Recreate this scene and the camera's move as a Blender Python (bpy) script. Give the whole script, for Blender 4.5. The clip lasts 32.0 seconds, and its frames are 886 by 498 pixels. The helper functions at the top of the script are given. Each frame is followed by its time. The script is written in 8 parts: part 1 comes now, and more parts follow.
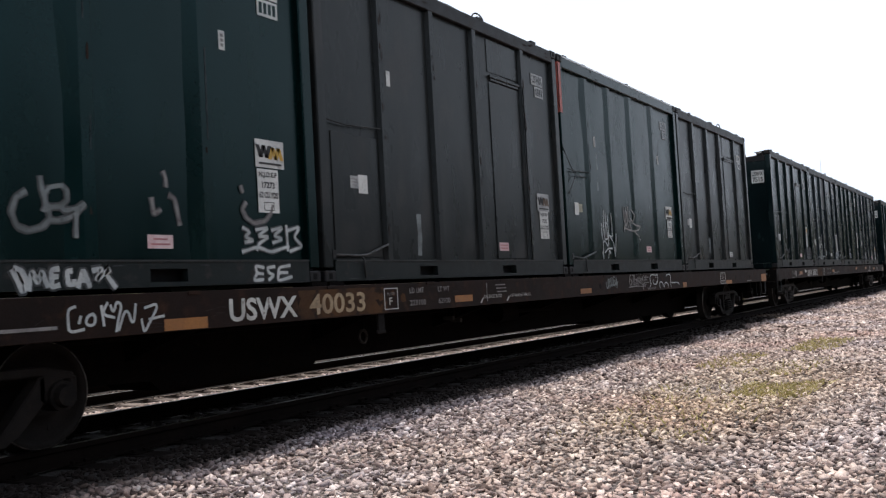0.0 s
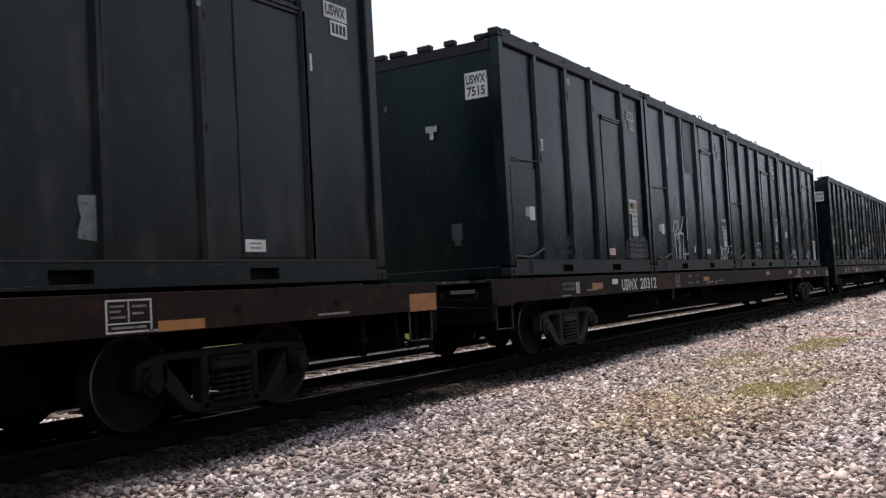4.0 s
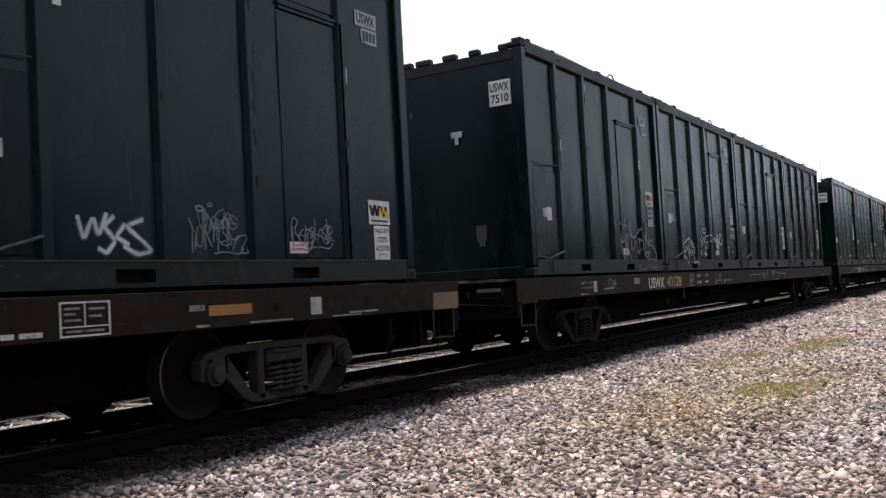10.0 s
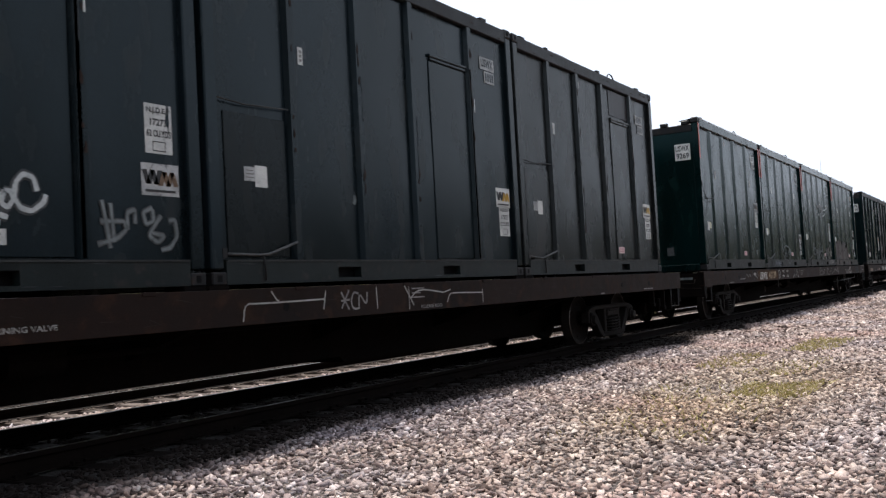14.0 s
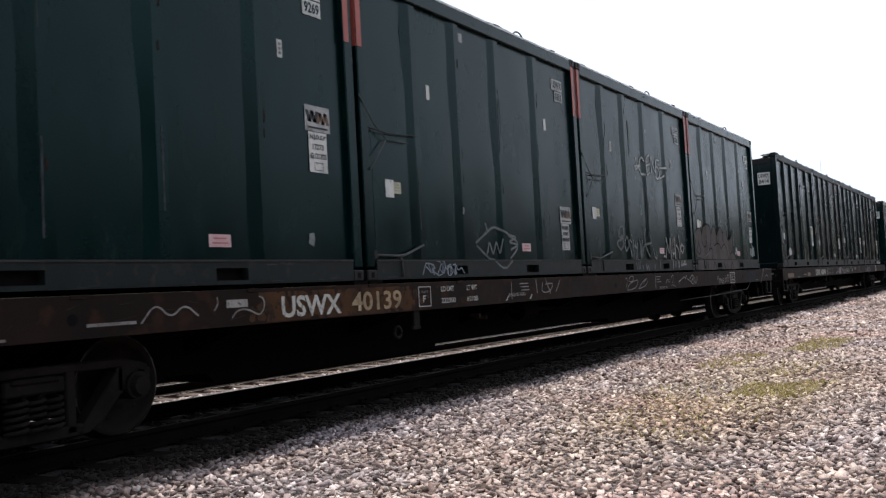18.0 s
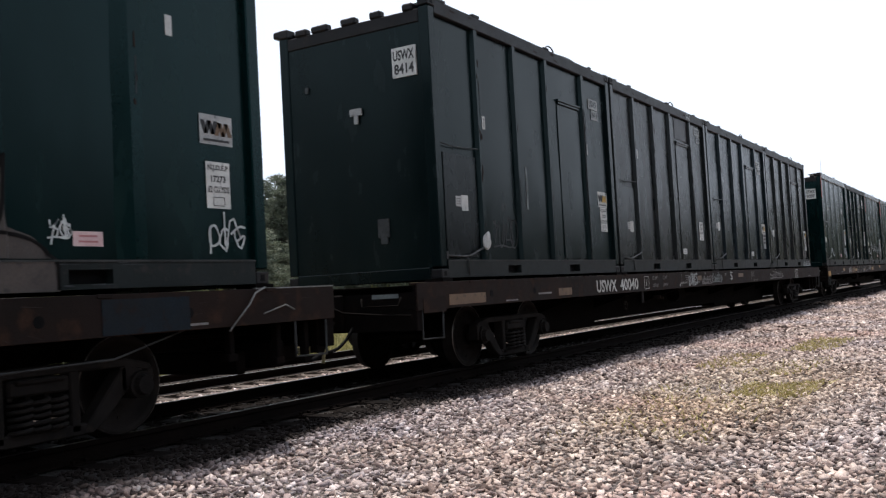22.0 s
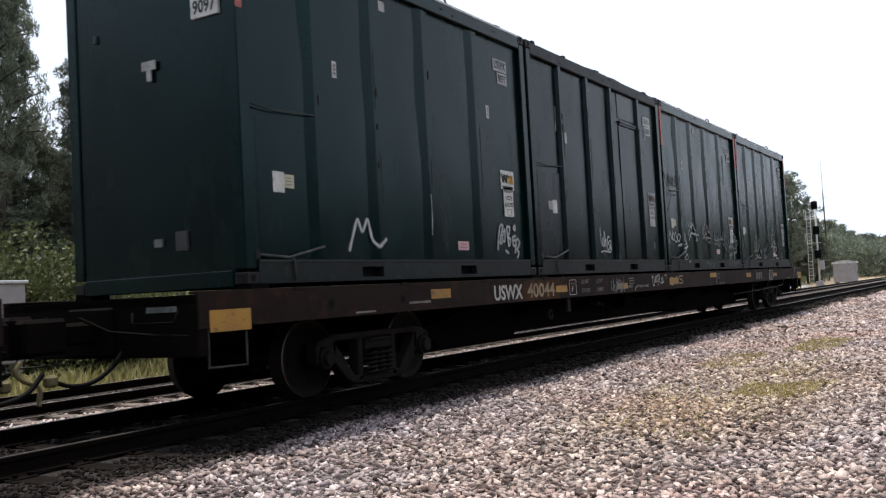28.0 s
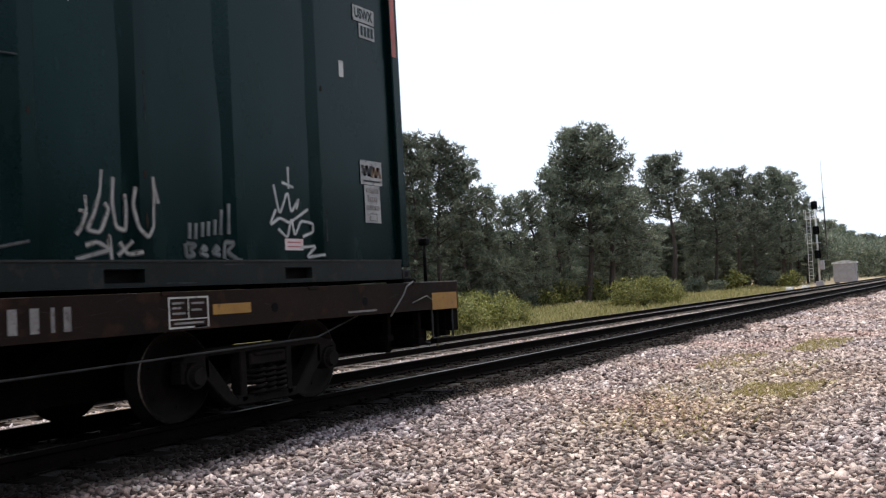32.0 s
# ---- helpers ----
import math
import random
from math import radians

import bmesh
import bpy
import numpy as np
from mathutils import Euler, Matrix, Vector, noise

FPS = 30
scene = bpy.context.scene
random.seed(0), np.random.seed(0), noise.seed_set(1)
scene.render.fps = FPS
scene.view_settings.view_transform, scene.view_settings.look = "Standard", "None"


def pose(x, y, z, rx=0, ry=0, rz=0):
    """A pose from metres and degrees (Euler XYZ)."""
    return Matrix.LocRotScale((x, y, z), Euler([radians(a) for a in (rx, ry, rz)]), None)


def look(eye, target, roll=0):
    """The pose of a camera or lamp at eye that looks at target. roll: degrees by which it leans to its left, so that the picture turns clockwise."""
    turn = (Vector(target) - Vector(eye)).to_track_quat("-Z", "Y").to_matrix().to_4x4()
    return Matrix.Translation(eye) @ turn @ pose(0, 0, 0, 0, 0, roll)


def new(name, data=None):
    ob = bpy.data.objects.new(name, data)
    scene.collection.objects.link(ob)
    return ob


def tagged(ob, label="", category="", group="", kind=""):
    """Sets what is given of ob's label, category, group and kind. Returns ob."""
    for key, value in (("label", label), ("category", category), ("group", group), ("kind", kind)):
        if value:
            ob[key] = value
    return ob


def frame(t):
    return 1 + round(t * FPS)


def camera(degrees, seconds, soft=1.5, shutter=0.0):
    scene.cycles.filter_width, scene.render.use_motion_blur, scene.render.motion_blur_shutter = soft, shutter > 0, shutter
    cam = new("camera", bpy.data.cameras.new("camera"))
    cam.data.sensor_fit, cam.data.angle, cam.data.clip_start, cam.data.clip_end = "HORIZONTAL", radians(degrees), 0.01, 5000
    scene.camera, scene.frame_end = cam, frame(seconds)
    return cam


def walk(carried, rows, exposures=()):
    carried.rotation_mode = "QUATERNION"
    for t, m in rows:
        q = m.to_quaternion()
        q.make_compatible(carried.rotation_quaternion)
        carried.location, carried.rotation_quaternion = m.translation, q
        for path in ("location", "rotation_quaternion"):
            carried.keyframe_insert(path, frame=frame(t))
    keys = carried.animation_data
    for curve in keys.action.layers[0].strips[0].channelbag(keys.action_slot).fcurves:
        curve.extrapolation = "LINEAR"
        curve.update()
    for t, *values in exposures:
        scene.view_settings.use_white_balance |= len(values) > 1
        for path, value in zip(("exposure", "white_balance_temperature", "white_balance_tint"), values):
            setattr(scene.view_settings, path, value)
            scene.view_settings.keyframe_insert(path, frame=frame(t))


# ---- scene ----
# z = 0 is the top of the running rail, x runs along the track, y away from the camera's side.
EYE = (0.0, -7.1935, 1.0489)
YAW, PITCH = radians(58.5026), radians(2.5716)
AIM = (EYE[0] + math.sin(YAW) * math.cos(PITCH), EYE[1] + math.cos(YAW) * math.cos(PITCH), EYE[2] + math.sin(PITCH))
cam = camera(51.14, 32.0, soft=1.25, shutter=0.1)
walk(cam, [(0.0, look(EYE, AIM, -3.127)), (32.0, look(EYE, AIM, -3.127))],
     exposures=[(0.0, 0.0), (32.0, 0.0)])

# ---- light: high sun far along the track and a little behind the train, hazy bright sky ----
SUN_UP, SUN_AZ = radians(76), radians(40)      # azimuth from +y towards +x
world = bpy.data.worlds.new("sky")
scene.world = world
world.use_nodes = True
wn = world.node_tree
sky = wn.nodes.new("ShaderNodeTexSky")
sky.sky_type, sky.sun_disc = "NISHITA", False
sky.sun_elevation, sky.sun_rotation = SUN_UP, SUN_AZ
sky.air_density, sky.dust_density, sky.ozone_density = 1.0, 4.0, 1.0
# thin white haze that thickens towards the horizon
wc, ws, wr, wg, wm = (wn.nodes.new("ShaderNode" + k) for k in ("TexCoord", "SeparateXYZ", "MapRange", "TexNoise", "Mix"))
wn.links.new(wc.outputs["Generated"], ws.inputs[0])
wr.interpolation_type = "SMOOTHSTEP"
wr.inputs["From Min"].default_value, wr.inputs["From Max"].default_value = 0.95, 0.24
wr.inputs["To Min"].default_value, wr.inputs["To Max"].default_value = 0.22, 0.90
wn.links.new(ws.outputs["Z"], wr.inputs[0])
wg.inputs["Scale"].default_value, wg.inputs["Detail"].default_value = 2.2, 6
wn.links.new(wc.outputs["Generated"], wg.inputs["Vector"])
wv = wn.nodes.new("ShaderNodeMath")
wv.operation = "MULTIPLY_ADD"
wv.inputs[1].default_value = 0.20
wn.links.new(wg.outputs[0], wv.inputs[0]), wn.links.new(wr.outputs[0], wv.inputs[2])
wm.data_type, wm.clamp_factor = "RGBA", True
wm.inputs[7].default_value = (6.75, 7.4, 8.5, 1)
wn.links.new(wv.outputs[0], wm.inputs[0]), wn.links.new(sky.outputs[0], wm.inputs[6])
wn.links.new(wm.outputs[2], wn.nodes["Background"].inputs[0])
wn.nodes["Background"].inputs[1].default_value = 0.15
sun = new("sun", bpy.data.lights.new("sun", "SUN"))
sun.data.energy, sun.data.angle, sun.data.color = 4.15, radians(0.6), (1.0, 0.95, 0.88)
sd = Vector((math.sin(SUN_AZ) * math.cos(SUN_UP), math.cos(SUN_AZ) * math.cos(SUN_UP), math.sin(SUN_UP)))
sun.matrix_basis = look(tuple(sd * 60), (0, 0, 0))


# ---- materials ----
def mat(name, base, rough=0.6, metal=0.0, dark=None, spots=None, scale=3.0, grain=60.0, bump=0.15, streak=0.0, spread=0.0, amount=0.5, island=False, spec=0.5, tint=None):
    """Paint, metal or stone: two colours mixed by broad noise, a second stain, fine grain in colour and relief."""
    m = bpy.data.materials.new(name)
    m.use_nodes = True
    nt = m.node_tree
    N, L = nt.nodes.new, nt.links.new
    b = nt.nodes["Principled BSDF"]
    b.inputs["Roughness"].default_value, b.inputs["Metallic"].default_value = rough, metal
    b.inputs["Specular IOR Level"].default_value = spec
    if tint:
        b.inputs["Specular Tint"].default_value = (*tint, 1)
    co = N("ShaderNodeTexCoord")
    oi = N("ShaderNodeObjectInfo")
    add = N("ShaderNodeVectorMath")
    add.operation = "MULTIPLY_ADD"
    L(oi.outputs["Random"], add.inputs[0])
    add.inputs[1].default_value = (37.0, 53.0, 71.0) if not island else (0, 0, 0)
    L(co.outputs["Object"], add.inputs[2])
    mp = N("ShaderNodeMapping")
    L(add.outputs[0], mp.inputs[0])
    mp.inputs["Scale"].default_value = (1, 1, 1 - 0.85 * streak)
    n1, n2, n3 = N("ShaderNodeTexNoise"), N("ShaderNodeTexNoise"), N("ShaderNodeTexNoise")
    for n, s, d in ((n1, scale, 6), (n2, scale * 3.7, 8), (n3, grain, 4)):
        n.inputs["Scale"].default_value, n.inputs["Detail"].default_value = s, d
    L(mp.outputs[0], n1.inputs[0]), L(mp.outputs[0], n2.inputs[0]), L(add.outputs[0], n3.inputs[0])
    dark = dark or tuple(c * 0.55 for c in base)
    mix = N("ShaderNodeMix")
    mix.data_type = "RGBA"
    ramp = N("ShaderNodeMapRange")
    ramp.inputs["From Min"].default_value, ramp.inputs["From Max"].default_value = 0.35, 0.7
    L(n1.outputs[0], ramp.inputs[0]), L(ramp.outputs[0], mix.inputs[0])
    mix.inputs[6].default_value, mix.inputs[7].default_value = (*base, 1), (*dark, 1)
    col = mix.outputs[2]
    if spots:
        mx = N("ShaderNodeMix")
        mx.data_type = "RGBA"
        rp = N("ShaderNodeMapRange")
        rp.inputs["From Min"].default_value, rp.inputs["From Max"].default_value = 0.68 - 0.3 * amount, 0.78 - 0.2 * amount
        L(n2.outputs[0], rp.inputs[0]), L(rp.outputs[0], mx.inputs[0])
        L(col, mx.inputs[6])
        mx.inputs[7].default_value = (*spots, 1)
        col = mx.outputs[2]
    hs = N("ShaderNodeHueSaturation")
    L(col, hs.inputs["Color"])
    if spread or island:
        vr = N("ShaderNodeMapRange")
        vr.inputs["To Min"].default_value, vr.inputs["To Max"].default_value = 1 - spread, 1 + spread
        src = N("ShaderNodeNewGeometry").outputs["Random Per Island"] if island else oi.outputs["Random"]
        L(src, vr.inputs[0]), L(vr.outputs[0], hs.inputs["Value"])
    g = N("ShaderNodeMix")
    g.data_type, g.blend_type = "RGBA", "OVERLAY"
    g.inputs[0].default_value = 0.35
    L(hs.outputs[0], g.inputs[6]), L(n3.outputs[0], g.inputs[7])
    L(g.outputs[2], b.inputs["Base Color"])
    rr = N("ShaderNodeMapRange")
    rr.inputs["To Min"].default_value, rr.inputs["To Max"].default_value = max(0.05, rough - 0.15), min(1.0, rough + 0.15)
    L(n2.outputs[0], rr.inputs[0]), L(rr.outputs[0], b.inputs["Roughness"])
    bp = N("ShaderNodeBump")
    bp.inputs["Strength"].default_value, bp.inputs["Distance"].default_value = bump, 0.01
    ad = N("ShaderNodeMath")
    L(n2.outputs[0], ad.inputs[0]), L(n3.outputs[0], ad.inputs[1])
    L(ad.outputs[0], bp.inputs["Height"]), L(bp.outputs[0], b.inputs["Normal"])
    return m


GREEN = mat("dark_green_paint", (0.0008, 0.0088, 0.0088), 0.24, dark=(0.0003, 0.0034, 0.0029), spots=(0.0026, 0.0105, 0.0092), scale=0.9, grain=34, bump=0.05, streak=0.72, spread=0.18, amount=0.36, spec=0.175, tint=(0.55, 0.95, 1.0))
SLATE = mat("grey_green_paint", (0.0086, 0.0142, 0.0182), 0.25, dark=(0.003, 0.0054, 0.0062), spots=(0.0150, 0.0172, 0.0180), scale=0.9, grain=34, bump=0.05, streak=0.72, spread=0.18, amount=0.46, spec=0.19, tint=(0.79, 0.94, 1.0))
SCUFF = mat("pale_scuff", (0.052, 0.058, 0.062), 0.7, dark=(0.020, 0.024, 0.026), spots=(0.012, 0.016, 0.017), scale=9, amount=0.5, spec=0.15)
TRUCK_PALE = mat("pale_dusty_cast_steel", (0.042, 0.038, 0.035), 0.85, dark=(0.020, 0.018, 0.017), spots=(0.050, 0.042, 0.037), scale=4, amount=0.4, spec=0.12)
GREY = mat("worn_grey_paint", (0.0195, 0.0215, 0.0217), 0.3, dark=(0.0082, 0.0098, 0.01), spots=(0.028, 0.0270, 0.0262), scale=0.9, grain=34, bump=0.05, streak=0.72, spread=0.18, amount=0.5, spec=0.16, tint=(0.9, 0.97, 1.0))
FADED = mat("faded_grey_paint", (0.0135, 0.015, 0.0152), 0.26, dark=(0.0048, 0.0062, 0.0064), spots=(0.0200, 0.0190, 0.0183), scale=0.9, grain=34, bump=0.05, streak=0.72, spread=0.18, amount=0.5, spec=0.17, tint=(0.88, 0.97, 1.0))
PINE = mat("blackish_green_paint", (0.0038, 0.0094, 0.0101), 0.24, dark=(0.0014, 0.0042, 0.0047), spots=(0.0072, 0.0118, 0.0125), scale=0.9, grain=34, bump=0.05, streak=0.72, spread=0.18, amount=0.4, spec=0.145, tint=(0.74, 0.96, 0.98))
DUSTY = mat("dusty_rail_paint", (0.0092, 0.0140, 0.0142), 0.5, dark=(0.0050, 0.0084, 0.0086), spots=(0.0240, 0.0225, 0.0210), scale=2.2, spread=0.15, amount=0.38, spec=0.16)
# base rail's lip: the light it catches is put into this paler colour
LIP = mat("lit_rail_lip", (0.036, 0.038, 0.038), 0.5, dark=(0.016, 0.018, 0.018), spots=(0.030, 0.026, 0.023), scale=2.5, spread=0.15, amount=0.4, spec=0.2)
TRIM = mat("weathered_rail_paint", (0.0165, 0.0158, 0.0168), 0.45, dark=(0.0090, 0.0094, 0.0102), spots=(0.0239, 0.0181, 0.0155), scale=2.0, spread=0.15, amount=0.4, spec=0.14)
SILL = mat("rusty_brown_sill", (0.0164, 0.0084, 0.0060), 0.7, dark=(0.0076, 0.0050, 0.0043), spots=(0.0300, 0.0150, 0.0094), scale=1.3, spread=0.1, amount=0.46, spec=0.11)
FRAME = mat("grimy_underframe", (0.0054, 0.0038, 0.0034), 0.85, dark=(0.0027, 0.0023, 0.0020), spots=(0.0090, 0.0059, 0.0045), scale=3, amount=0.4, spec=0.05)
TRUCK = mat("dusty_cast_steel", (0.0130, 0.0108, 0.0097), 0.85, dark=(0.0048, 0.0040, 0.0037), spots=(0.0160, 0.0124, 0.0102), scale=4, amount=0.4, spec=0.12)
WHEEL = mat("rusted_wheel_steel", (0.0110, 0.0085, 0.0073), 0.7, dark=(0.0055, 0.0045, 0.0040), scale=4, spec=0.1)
TREAD = mat("polished_tread", (0.20, 0.19, 0.18), 0.35, metal=1.0, scale=20)
RAILTOP = mat("polished_rail_head", (0.36, 0.345, 0.33), 0.34, metal=1.0, scale=5, bump=0.05)
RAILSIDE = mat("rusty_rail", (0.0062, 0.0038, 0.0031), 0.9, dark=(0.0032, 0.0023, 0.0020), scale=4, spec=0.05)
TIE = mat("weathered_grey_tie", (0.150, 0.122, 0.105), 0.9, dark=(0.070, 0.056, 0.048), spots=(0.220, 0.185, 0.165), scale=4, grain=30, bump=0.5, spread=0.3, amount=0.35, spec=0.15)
# main-track tie: creosote brown, darkened to hold the train's shade
SHADED_TIE = mat("shaded_creosoted_tie", (0.0066, 0.0044, 0.0034), 0.9, dark=(0.0040, 0.0029, 0.0025), spots=(0.0120, 0.0080, 0.0062), scale=4, grain=30, bump=0.5, spread=0.3, amount=0.35, spec=0.08)
# darker copy of the rail head; the train's dark reflection is in its colour
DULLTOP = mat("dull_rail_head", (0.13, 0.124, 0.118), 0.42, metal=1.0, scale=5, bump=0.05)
# dusty foot, made paler so that the sunlit flange line is in its colour
DUST_LIT_FOOT = mat("dusty_lit_rail_foot", (0.21, 0.175, 0.155), 0.9, dark=(0.10, 0.082, 0.070), scale=7, spec=0.1)
WHITE = mat("white_decal", (0.60, 0.60, 0.57), 0.6, dark=(0.42, 0.42, 0.40), spots=(0.25, 0.25, 0.24), scale=4, spread=0.1, amount=0.25)
STENCIL = mat("stencil_white", (0.50, 0.50, 0.47), 0.7, dark=(0.36, 0.35, 0.32), spots=(0.12, 0.10, 0.09), scale=5, amount=0.3)
FAINT = mat("worn_stencil", (0.23, 0.22, 0.21), 0.8, dark=(0.12, 0.11, 0.11), spots=(0.07, 0.05, 0.05), scale=6, amount=0.4)
RUBBED = mat("rubbed_stencil_white", (0.34, 0.33, 0.31), 0.75, dark=(0.20, 0.19, 0.18), spots=(0.09, 0.07, 0.06), scale=7, amount=0.4)
CHALK = mat("white_spray_paint", (0.48, 0.50, 0.49), 0.6, dark=(0.28, 0.30, 0.30), spots=(0.10, 0.12, 0.12), scale=5, amount=0.25)
MIST = mat("thin_grey_spray_paint", (0.16, 0.18, 0.18), 0.6, dark=(0.07, 0.08, 0.08), spots=(0.05, 0.06, 0.06), scale=5, amount=0.35)
DULL = mat("dull_scratch", (0.036, 0.030, 0.027), 0.75, dark=(0.020, 0.015, 0.013), spots=(0.014, 0.010, 0.009), scale=8, amount=0.4, spec=0.1)
LICHEN = mat("grey_green_lichen", (0.030, 0.033, 0.026), 0.9, dark=(0.018, 0.020, 0.016), scale=8, spec=0.05)
DIM = mat("dim_grey_spray_fill", (0.052, 0.055, 0.056), 0.7, dark=(0.026, 0.029, 0.030), spots=(0.012, 0.015, 0.016), scale=6, amount=0.45)
LILAC = mat("pale_bluish_spray_paint", (0.25, 0.28, 0.33), 0.6, dark=(0.14, 0.16, 0.20), spots=(0.07, 0.08, 0.09), scale=5, amount=0.25)
BUFF = mat("buff_spray_fill", (0.056, 0.043, 0.036), 0.7, dark=(0.036, 0.029, 0.026), spots=(0.026, 0.024, 0.023), scale=3, amount=0.3)
SOOT = mat("thin_black_spray_paint", (0.0045, 0.004, 0.004), 0.7, spec=0.1)
TEAL = mat("faded_teal_overspray", (0.006, 0.013, 0.020), 0.7, dark=(0.010, 0.011, 0.012), spots=(0.0152, 0.0088, 0.0074), scale=2.5, amount=0.45, spec=0.12)
INK = mat("black_ink", (0.012, 0.012, 0.013), 0.6)
PINK = mat("pink_decal", (0.60, 0.50, 0.49), 0.6, dark=(0.5, 0.27, 0.28))
YELLOW = mat("yellow_reflector", (0.3360, 0.1760, 0.0200), 0.45, dark=(0.2400, 0.1200, 0.0240), spots=(0.1120, 0.0640, 0.0320), scale=3, spread=0.2, amount=0.3)
ORANGE = mat("faded_orange_reflector", (0.300, 0.118, 0.022), 0.5, dark=(0.205, 0.080, 0.020), spots=(0.095, 0.046, 0.026), scale=3, spread=0.2, amount=0.3)
TAN = mat("faded_tan_reflector", (0.1300, 0.0750, 0.0375), 0.55, dark=(0.0950, 0.0550, 0.0300), spots=(0.0500, 0.0350, 0.0250), scale=3, amount=0.35)
ROSEWORN = mat("worn_rose_reflector", (0.16, 0.085, 0.072), 0.6, dark=(0.22, 0.17, 0.155), spots=(0.07, 0.045, 0.04), scale=6, amount=0.35)
ROSE = mat("rose_print", (0.42, 0.16, 0.17), 0.6)
WORN = mat("worn_white_panel", (0.42, 0.42, 0.41), 0.7, dark=(0.24, 0.25, 0.25), spots=(0.10, 0.10, 0.10), scale=5, amount=0.35)
RUST = mat("orange_rust_stain", (0.075, 0.038, 0.018), 0.85, dark=(0.035, 0.021, 0.014), spots=(0.022, 0.016, 0.014), scale=2.5, amount=0.5, spec=0.1)
GOLD = mat("gold_logo", (0.62, 0.36, 0.04), 0.5)
MAROON = mat("brown_primer_patch", (0.0165, 0.0122, 0.0138), 0.34, dark=(0.0077, 0.007, 0.0072), spots=(0.020, 0.0175, 0.0172), scale=0.9, grain=34, bump=0.05, streak=0.72, spread=0.18, amount=0.4, spec=0.13, tint=(1.0, 0.95, 0.95))
PRIMER = mat("brownish_dark_primer", (0.0074, 0.0094, 0.0102), 0.27, dark=(0.0030, 0.0042, 0.0046), spots=(0.0110, 0.0118, 0.0116), scale=1.2, grain=34, bump=0.05, streak=0.6, spread=0.18, amount=0.4, spec=0.15, tint=(0.82, 0.95, 1.0))
CHIP = mat("dull_rust_chip", (0.032, 0.021, 0.017), 0.85, dark=(0.018, 0.012, 0.010), scale=9, spec=0.1)
CREAM = mat("cream_decal", (0.55, 0.53, 0.36), 0.6)
RED = mat("red_orange_paint", (0.40, 0.085, 0.06), 0.5, dark=(0.28, 0.06, 0.05), scale=3)
# also fills openings, whose inner shade is put into this colour
BLACK = mat("black_paint_and_hollows", (0.0035, 0.0035, 0.004), 0.7, spec=0.08)
GALV = mat("galvanised_steel", (0.60, 0.61, 0.62), 0.5, metal=0.3, dark=(0.5, 0.5, 0.51))
ALUM = mat("pale_aluminium_sheet", (0.36, 0.335, 0.345), 0.55, dark=(0.29, 0.27, 0.28))
ROOFW = mat("white_roof_sheet", (0.72, 0.72, 0.72), 0.5)
HOSE = mat("brass_gladhand", (0.1650, 0.1350, 0.0600), 0.5)
BARE = mat("worn_bare_steel", (0.20, 0.20, 0.19), 0.45, metal=0.5)
CABLE = mat("dull_galvanised_cable", (0.060, 0.062, 0.062), 0.6, dark=(0.014, 0.015, 0.015), spots=(0.02, 0.02, 0.02), scale=14, amount=0.4)
STRAP = mat("worn_bar_steel", (0.050, 0.051, 0.050), 0.55, dark=(0.0100, 0.0100, 0.0100), spec=0.15)
CLOTH = mat("white_rag", (0.6, 0.6, 0.58), 0.9)
BARK = mat("pine_bark", (0.060, 0.046, 0.038), 0.9, dark=(0.03, 0.024, 0.021), scale=6, bump=0.8)


def leafmat(name, a, b):
    m = bpy.data.materials.new(name)
    m.use_nodes = True
    nt = m.node_tree
    p = nt.nodes["Principled BSDF"]
    p.inputs["Roughness"].default_value = 0.6
    p.inputs["Specular IOR Level"].default_value = 0.3
    ge, oi = nt.nodes.new("ShaderNodeNewGeometry"), nt.nodes.new("ShaderNodeObjectInfo")
    mx, hs = nt.nodes.new("ShaderNodeMix"), nt.nodes.new("ShaderNodeHueSaturation")
    mx.data_type = "RGBA"
    mx.inputs[6].default_value, mx.inputs[7].default_value = (*a, 1), (*b, 1)
    nt.links.new(ge.outputs["Random Per Island"], mx.inputs[0])
    nt.links.new(mx.outputs[2], hs.inputs["Color"])
    mr = nt.nodes.new("ShaderNodeMapRange")
    mr.inputs["To Min"].default_value, mr.inputs["To Max"].default_value = 0.75, 1.3
    nt.links.new(oi.outputs["Random"], mr.inputs[0])
    nt.links.new(mr.outputs[0], hs.inputs["Value"])
    nt.links.new(hs.outputs[0], p.inputs["Base Color"])
    tr = nt.nodes.new("ShaderNodeBsdfTranslucent")
    ms = nt.nodes.new("ShaderNodeMixShader")
    ms.inputs[0].default_value = 0.25
    nt.links.new(hs.outputs[0], tr.inputs[0])
    nt.links.new(p.outputs[0], ms.inputs[1]), nt.links.new(tr.outputs[0], ms.inputs[2])
    nt.links.new(ms.outputs[0], nt.nodes["Material Output"].inputs[0])
    return m


NEEDLE = leafmat("pine_needles", (0.070, 0.090, 0.066), (0.190, 0.212, 0.154))
FARNEEDLE = leafmat("shaded_pine_needles", (0.062, 0.073, 0.054), (0.160, 0.166, 0.120))
LUSH = leafmat("lush_dark_leaves", (0.032, 0.046, 0.018), (0.130, 0.145, 0.052))
BROAD = leafmat("broad_leaves", (0.060, 0.072, 0.026), (0.29, 0.29, 0.090))
GRASS = leafmat("dry_green_grass", (0.150, 0.156, 0.054), (0.41, 0.37, 0.175))
WEED = leafmat("sparse_yellow_weed", (0.22, 0.185, 0.065), (0.37, 0.31, 0.14))


